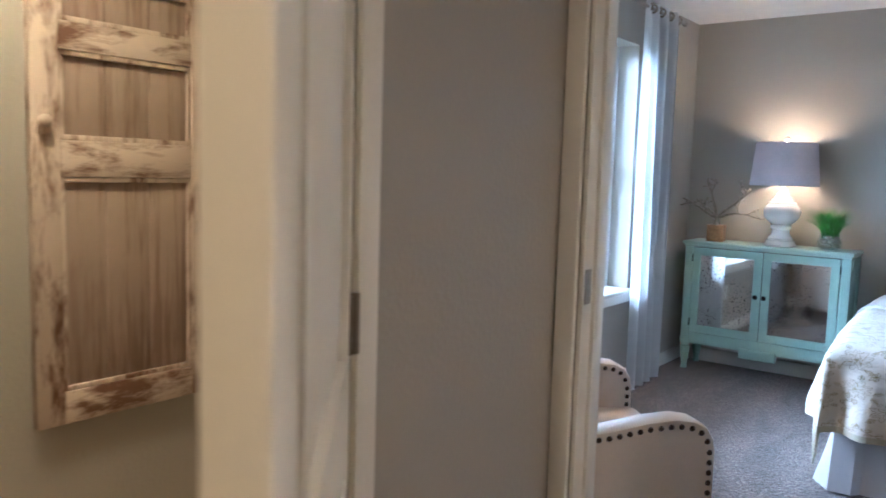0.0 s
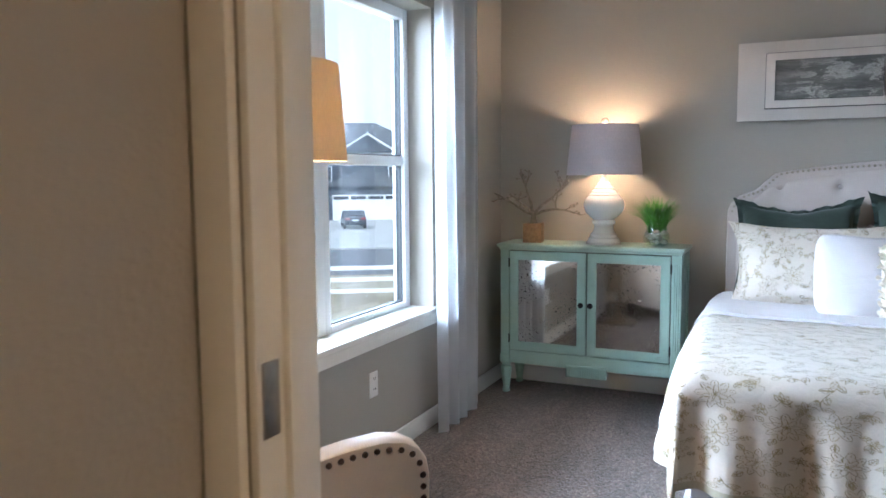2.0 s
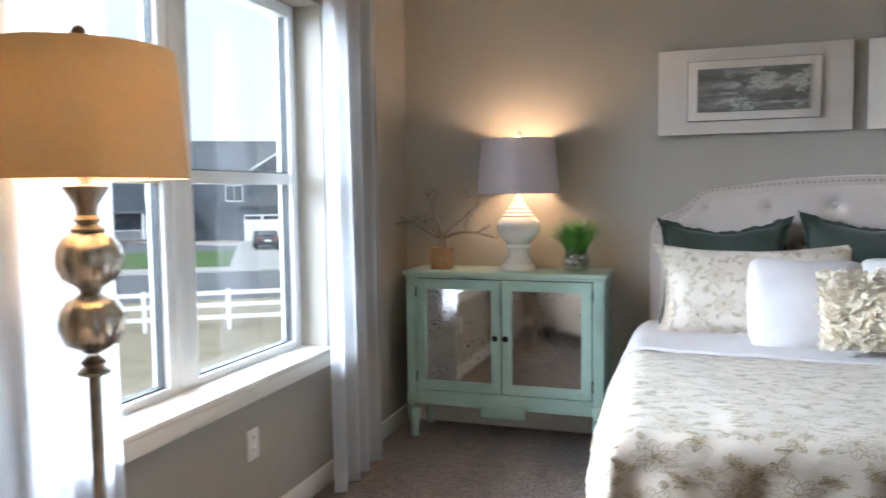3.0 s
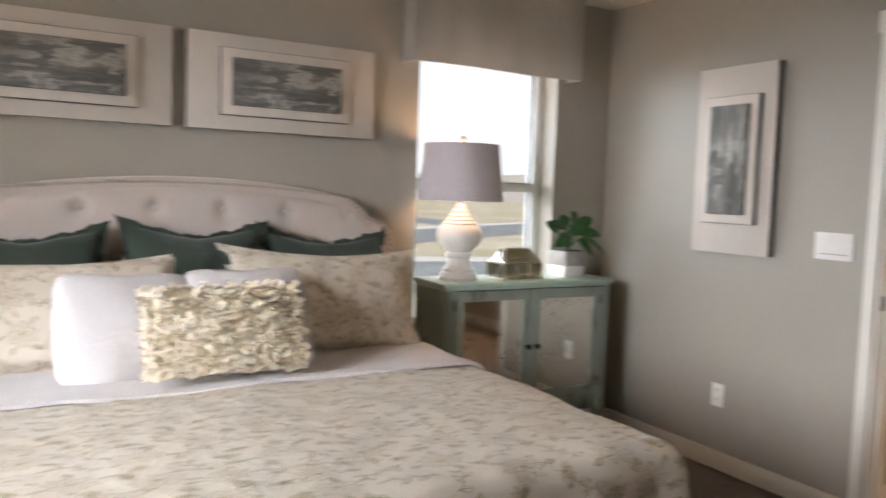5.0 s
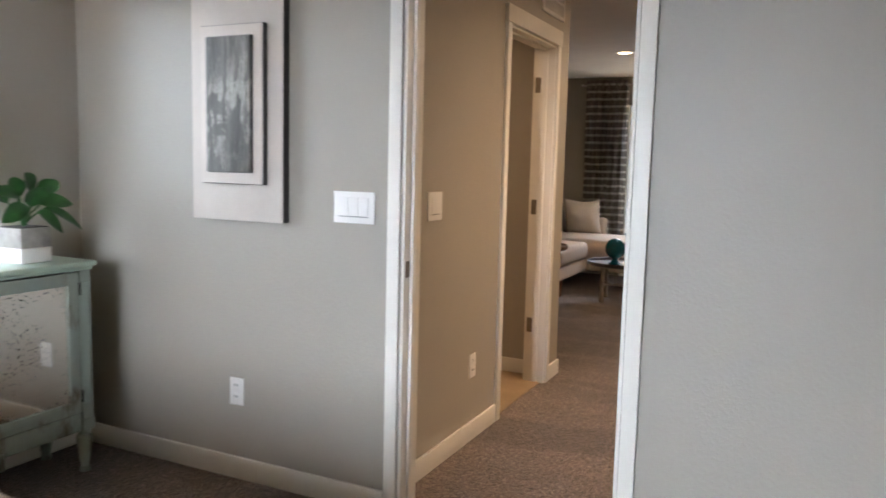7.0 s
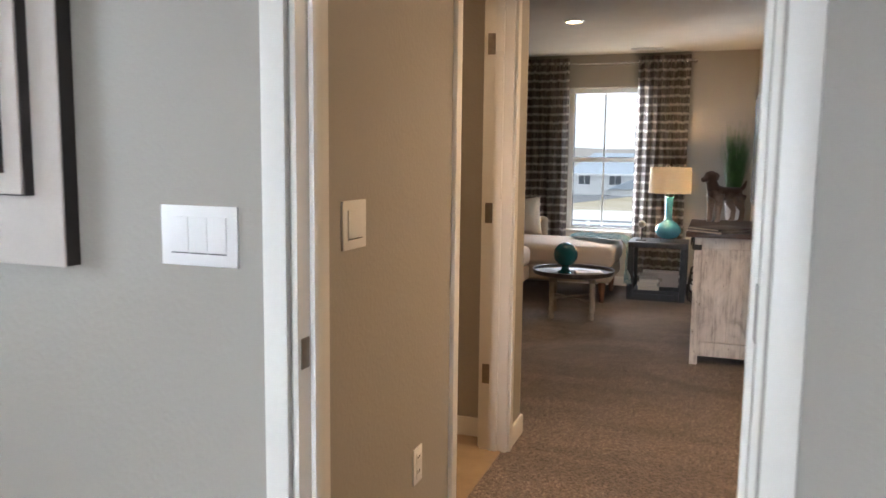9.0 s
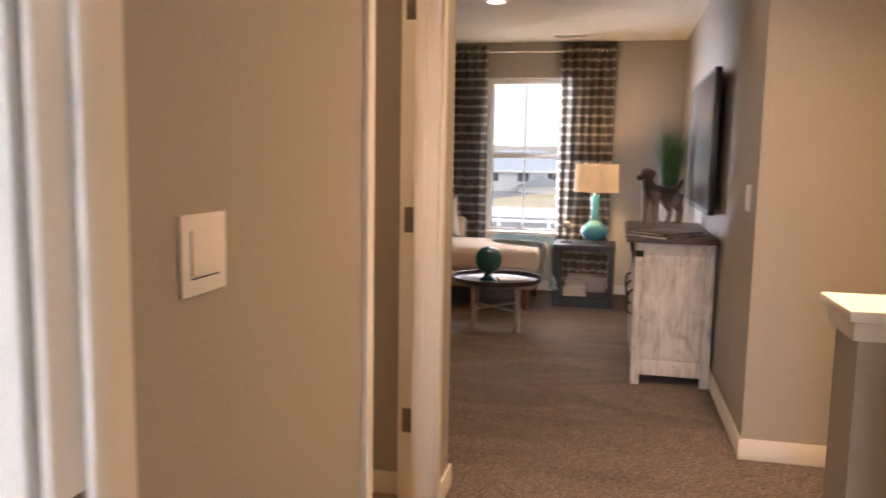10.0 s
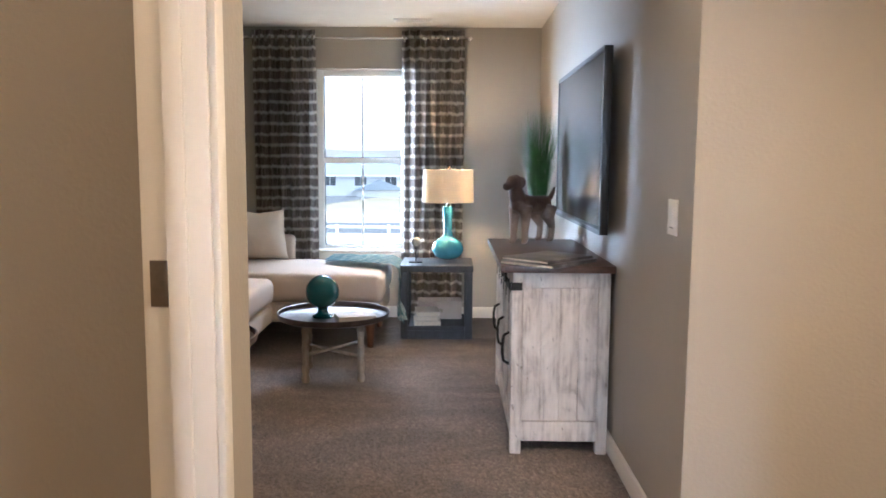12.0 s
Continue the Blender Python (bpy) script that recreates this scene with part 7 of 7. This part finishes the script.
M["ground"] = ground_mat()
M["asphalt"] = varied("grey_asphalt", (0.16, 0.165, 0.175), 0.9, amount=0.15, scale=1.5).m
M["concrete"] = varied("pale_concrete", (0.46, 0.45, 0.43), 0.85, amount=0.1, scale=2).m
# dry soil with the outdoor glare put into its colour
M["pale_lot"] = varied("glare_pale_soil", (0.66, 0.65, 0.63), 0.9, amount=0.1, scale=0.6).m
M["lawn"] = varied("green_lawn", (0.10, 0.17, 0.05), 0.95, amount=0.3, scale=3).m
M["pvc"] = varied("white_vinyl_fence", (0.78, 0.78, 0.78), 0.5, amount=0.03).m
M["siding_blue"] = varied("slate_blue_siding", (0.075, 0.090, 0.115), 0.7, amount=0.12, scale=4).m
M["siding_tan"] = varied("pale_tan_siding", (0.50, 0.48, 0.45), 0.7, amount=0.08, scale=4).m
M["siding_grey"] = varied("grey_siding", (0.30, 0.32, 0.34), 0.7, amount=0.1, scale=4).m
M["shingle"] = varied("grey_shingle", (0.13, 0.14, 0.155), 0.9, amount=0.3, scale=8).m
# roofs and siding east of the loft, lightened to look washed out by glare
M["shingle_washed"] = varied("glare_washed_shingle", (0.34, 0.39, 0.45), 0.9, amount=0.2, scale=8).m
M["siding_washed"] = varied("glare_washed_siding", (0.74, 0.74, 0.73), 0.7, amount=0.06, scale=4).m
M["dark_glass"] = Mat("house_window_glass", (0.05, 0.06, 0.075), 0.1, spec=0.7).m
M["car_paint"] = Mat("dark_car_paint", (0.035, 0.040, 0.055), 0.25, spec=0.6).m
M["tyre"] = Mat("black_tyre", (0.015, 0.015, 0.015), 0.8).m
M["stone_base"] = varied("stone_veneer", (0.22, 0.20, 0.18), 0.9, amount=0.4, scale=6).m
single("ground", B(-420, 420, -420, 420, G - 1, G), M["ground"], "dry tan grass and bare soil around the houses", "ground", kind="structure")
STREET = Matrix.Translation((0.03, 1.5, G)) @ Matrix.Rotation(radians(32), 4, "Z")


def slab_on(name, label, x0, x1, y0, y1, z, mat, m):
    bm = B(x0, x1, y0, y1, 0.0, z)
    return single(name, bm, mat, label, name, m, kind="structure")


slab_on("road", "grey asphalt street", -160, 160, 33.5, 45, 0.02, M["asphalt"], STREET)
slab_on("pavement", "pale concrete pavement", -160, 160, 45, 47.5, 0.12, M["concrete"], STREET)
slab_on("lawn", "green front lawn", -30, -1.6, 47.5, 62, 0.06, M["lawn"], STREET)
slab_on("driveway", "pale concrete driveway", -1.6, 9.5, 47.5, 74, 0.09, M["concrete"], STREET)


def fence(m, x0, x1, y, step=2.6):
    ob = thing("rail_fence", "white vinyl three-rail fence along the street", "fence", m)
    n = int((x1 - x0) / step)
    for k in range(n + 1):
        x = x0 + k * step
        post = part("post", B(x - 0.07, x + 0.07, y - 0.07, y + 0.07, 0, 1.35, bevel=0.01), M["pvc"], ob)
    for z in (0.35, 0.75, 1.15):
        part("rail", B(x0, x1, y - 0.03, y + 0.03, z, z + 0.14, bevel=0.006), M["pvc"], ob)


fence(STREET, -16.5, 14.7, 26.0)


def house(m, label, w, d, h, siding, garage=None, porch=None, seed=1, gable=0.0, floors=2, roofing=None):
    """A house in its own frame: front along -y at y = 0, centred on x."""
    ob = thing("house", label, "house", m)
    roofing = roofing or M["shingle"]
    part("wall", B(-w / 2, w / 2, 0, d, 0, h), siding, ob, smooth=False)
    ov, rise = 0.5, min(w, d) * 0.28
    bm = bmesh.new()
    v = [bm.verts.new(p) for p in ((-w / 2 - ov, -ov, h), (w / 2 + ov, -ov, h), (w / 2 + ov, d + ov, h), (-w / 2 - ov, d + ov, h), (-w / 4, d / 2, h + rise), (w / 4, d / 2, h + rise))]
    for q in ((0, 1, 5, 4), (2, 3, 4, 5), (1, 2, 5), (3, 0, 4), (3, 2, 1, 0)):
        bm.faces.new([v[i] for i in q])
    part("roof", bm, roofing, ob, "grey shingle hip roof", smooth=False)
    part("fascia", B(-w / 2 - ov, w / 2 + ov, -ov - 0.04, -ov, h - 0.22, h + 0.04), M["pvc"], ob)

    def win(x, z, ww, hh, y=0.0):
        f = part("window", B(x - ww / 2 - 0.1, x + ww / 2 + 0.1, y - 0.06, y - 0.001, z - 0.1, z + hh + 0.1), M["pvc"], ob, smooth=False)
        part("pane", B(x - ww / 2, x - 0.03, y - 0.08, y - 0.061, z, z + hh), M["dark_glass"], f, smooth=False)
        part("pane", B(x + 0.03, x + ww / 2, y - 0.08, y - 0.061, z, z + hh), M["dark_glass"], f, smooth=False)
    if garage:
        gx, gw, gy = garage
        part("garage_wall", B(gx - gw / 2, gx + gw / 2, -gy, -0.002, 0, 3.3), siding, ob, smooth=False)
        dr = part("garage_door", B(gx - gw / 2 + 0.7, gx + gw / 2 - 0.7, -gy - 0.06, -gy - 0.002, 0, 2.5), M["pvc"], ob, "white panelled garage door", smooth=False)
        for k in range(4):
            x = gx - (gw - 1.4) / 2 + (gw - 1.4) * (k + 0.5) / 4
            part("pane", B(x - (gw - 1.4) / 8 + 0.12, x + (gw - 1.4) / 8 - 0.12, -gy - 0.075, -gy - 0.061, 2.05, 2.38), M["dark_glass"], dr, smooth=False)
        bm = bmesh.new()
        r = gw * 0.22
        v = [bm.verts.new(p) for p in ((gx - gw / 2 - 0.4, -gy - 0.4, 3.3), (gx + gw / 2 + 0.4, -gy - 0.4, 3.3), (gx, -gy - 0.4, 3.3 + r), (gx - gw / 2 - 0.4, -0.004, 3.3), (gx + gw / 2 + 0.4, -0.004, 3.3), (gx, -0.004, 3.3 + r))]
        for q in ((0, 2, 5, 3), (1, 4, 5, 2), (0, 1, 2), (3, 5, 4), (0, 3, 4, 1)):
            bm.faces.new([v[i] for i in q])
        part("garage_roof", bm, roofing, ob, smooth=False)
    if gable:
        gx, gw = gable, 6.0
        bm = bmesh.new()
        v = [bm.verts.new(p) for p in ((gx - gw / 2, -0.9, h), (gx + gw / 2, -0.9, h), (gx, -0.9, h + 1.9), (gx - gw / 2, d * 0.4, h), (gx + gw / 2, d * 0.4, h), (gx, d * 0.4, h + 1.9))]
        for q in ((0, 2, 5, 3), (1, 4, 5, 2), (3, 5, 4), (0, 3, 4, 1)):
            bm.faces.new([v[i] for i in q])
        part("gable_roof", bm, roofing, ob, smooth=False)
        bm = bmesh.new()
        for s in (-1, 1):
            tube(bm, [(gx + s * gw / 2, -0.95, h + 0.02), (gx, -0.95, h + 1.88)], 0.13, 4)
        part("barge_board", bm, M["pvc"], ob, "white gable board")
        bm = bmesh.new()
        f = bm.faces.new([bm.verts.new(p) for p in ((gx - gw / 2 + 0.2, -0.88, h), (gx + gw / 2 - 0.2, -0.88, h), (gx, -0.88, h + 1.75))])
        r = bmesh.ops.extrude_face_region(bm, geom=[f])
        bmesh.ops.translate(bm, verts=[g for g in r["geom"] if isinstance(g, bmesh.types.BMVert)], vec=(0, 0.1, 0))
        part("gable_wall", bm, siding, ob, smooth=False)
    for fl in range(floors):
        for k in range(3):
            x = -w / 2 + w * (k + 0.5) / 3
            if fl == 0 and garage and abs(x - garage[0]) < garage[1] / 2 + 0.6:
                continue
            win(x, 0.9 + fl * 2.9, 1.5, 1.4)
    if porch:
        px, pw = porch
        part("porch_roof", B(px - pw / 2, px + pw / 2, -2.0, -0.002, 2.75, 2.95), roofing, ob, smooth=False)
        part("porch_floor", B(px - pw / 2, px + pw / 2, -1.9, -0.002, 0, 0.35), M["stone_base"], ob, smooth=False)
        for k in range(3):
            x = px - pw / 2 + 0.2 + (pw - 0.4) * k / 2
            part("porch_post", B(x - 0.12, x + 0.12, -1.85, -1.6, 0.35, 2.75), M["pvc"], ob, smooth=False)
        part("rail", B(px - pw / 2 + 0.2, px + pw / 2 - 0.2, -1.76, -1.70, 1.15, 1.22), M["pvc"], ob, smooth=False)
        for k in range(int(pw / 0.28)):
            x = px - pw / 2 + 0.3 + k * 0.28
            part("baluster", B(x - 0.03, x + 0.03, -1.75, -1.71, 0.35, 1.15), M["pvc"], ob, smooth=False)
    return ob


house(STREET @ pose(-2.0, 77.5, 0), "slate blue two-storey house with a white garage door", 22.0, 12, 6.6, M["siding_blue"], (4.2, 8.0, 4.0), (-8.2, 9.0), 1, 4.4)
house(STREET @ pose(22.5, 86, 0), "slate grey house behind the driveway", 11, 10, 5.6, M["siding_grey"], None, None, 2)
house(STREET @ pose(-34, 79, 0, 0, 0, 5), "pale two-storey house across the street", 14, 11, 6.0, M["siding_tan"], (3.5, 6.5, 3.0), None, 3)


def car(m):
    """A parked saloon seen from behind, in its own frame facing +y."""
    ob = thing("car", "dark parked saloon car on the driveway", "car", m)
    prof = [(-2.3, 0.35), (2.25, 0.32), (2.3, 0.6), (2.1, 0.78), (1.2, 0.92), (0.55, 1.38), (-0.7, 1.42), (-1.55, 1.05), (-2.2, 0.98), (-2.32, 0.7)]
    bm = bmesh.new()
    outline(bm, prof, 1.76, "x", 0.10)
    bm.transform(Matrix.Translation((-0.88, 0, 0)))
    body = part("body", bm, M["car_paint"], ob)
    bm = bmesh.new()
    v = [bm.verts.new(p) for p in ((-0.68, -1.56, 1.09), (0.68, -1.56, 1.09), (0.58, -0.80, 1.42), (-0.58, -0.80, 1.42))]
    f = bm.faces.new(v)
    r = bmesh.ops.extrude_face_region(bm, geom=[f])
    bmesh.ops.translate(bm, verts=[g for g in r["geom"] if isinstance(g, bmesh.types.BMVert)], vec=(0, -0.03, 0.03))
    part("rear_window", bm, M["dark_glass"], body)
    part("number_plate", B(-0.25, 0.25, -2.40, -2.34, 0.66, 0.80), M["pvc"], body)
    red = Mat("tail_lamp_red", (0.30, 0.01, 0.01), 0.3).m
    for s in (-1, 1):
        part("tail_lamp", B(s * 0.62 - 0.18, s * 0.62 + 0.18, -2.36, -2.24, 0.78, 0.92, bevel=0.02), red, body, "red tail lamp")
        for y in (-1.4, 1.4):
            bm = bmesh.new()
            lathe(bm, [(0.2, -0.1), (0.31, -0.1), (0.33, -0.06), (0.33, 0.06), (0.31, 0.1), (0.2, 0.1)], 20)
            bm.transform(Matrix.Translation((s * 0.80, y, 0.33)) @ Matrix.Rotation(radians(90), 4, "Y"))
            wheel = part("wheel", bm, M["tyre"], ob)


car(STREET @ pose(0.7, 63, 0.09, 0, 0, 4))

# the view north and east
EASTV = Matrix.Translation((12, 4.5, G)) @ Matrix.Rotation(radians(-90), 4, "Z")
k = 0
for x, y, w, s, gar in ((-9, 62, 12, "siding_washed", (2.5, 6, 2.5)), (6, 70, 12, "siding_washed", (-2.5, 6, 2.5)), (-24, 78, 13, "siding_washed", None), (20, 66, 13, "siding_tan", (-3, 6, 2.5)), (-2, 96, 14, "siding_tan", None), (34, 92, 14, "siding_tan", None), (-40, 90, 14, "siding_tan", None), (12, 104, 13, "siding_grey", None)):
    k += 1
    house(EASTV @ pose(x * 1.25, y * 1.5, -2.4, 0, 0, (k * 37) % 20 - 10), "pale two-storey house of the neighbourhood below", w, 10, 5.2, M[s], gar, None, k, roofing=M["shingle_washed"])
slab_on("road", "grey asphalt street below the loft window", -120, 120, 38, 48, 0.03, M["asphalt"], EASTV)
# slabs added over the ground to paint it glaring white
slab_on("pavement", "dry soil below the loft window, coloured pale for the glare", -16, 16, 3, 38, 0.02, M["pale_lot"], EASTV)
slab_on("pavement", "dry soil strip beyond the lower street, coloured pale for the glare", -16, 16, 48, 60, 0.025, M["pale_lot"], EASTV)
fence(EASTV, -18, 18, 30)
NORTHV = Matrix.Translation((2.4, 8, G))
slab_on("road", "grey asphalt street north of the house", -160, 200, 26, 40, 0.03, M["asphalt"], NORTHV @ Matrix.Rotation(radians(-12), 4, "Z"))
slab_on("pavement", "pale concrete pavement north of the house", -160, 200, 40, 43, 0.08, M["concrete"], NORTHV @ Matrix.Rotation(radians(-12), 4, "Z"))


def far_hills():
    """Low hills in a ring round the place."""
    rnd = random.Random(4)
    bm = bmesh.new()
    n = 180
    lower, upper = [], []
    for i in range(n):
        a = 2 * math.pi * i / n
        r = 400
        z = 9 + 7 * noise.noise(Vector((math.cos(a) * 3, math.sin(a) * 3, 0))) + 2 * noise.noise(Vector((math.cos(a) * 14, math.sin(a) * 14, 2)))
        lower.append(bm.verts.new((r * math.cos(a), r * math.sin(a), G - 0.5)))
        upper.append(bm.verts.new((r * 1.02 * math.cos(a), r * 1.02 * math.sin(a), max(4.0, z))))
    for i in range(n):
        j = (i + 1) % n
        bm.faces.new((lower[i], lower[j], upper[j], upper[i]))
    single("backdrop", bm, varied("hazy_far_hills", (0.36, 0.34, 0.32), 0.95, amount=0.12, scale=0.02).m, "hazy far hills", "hills", kind="structure")


far_hills()
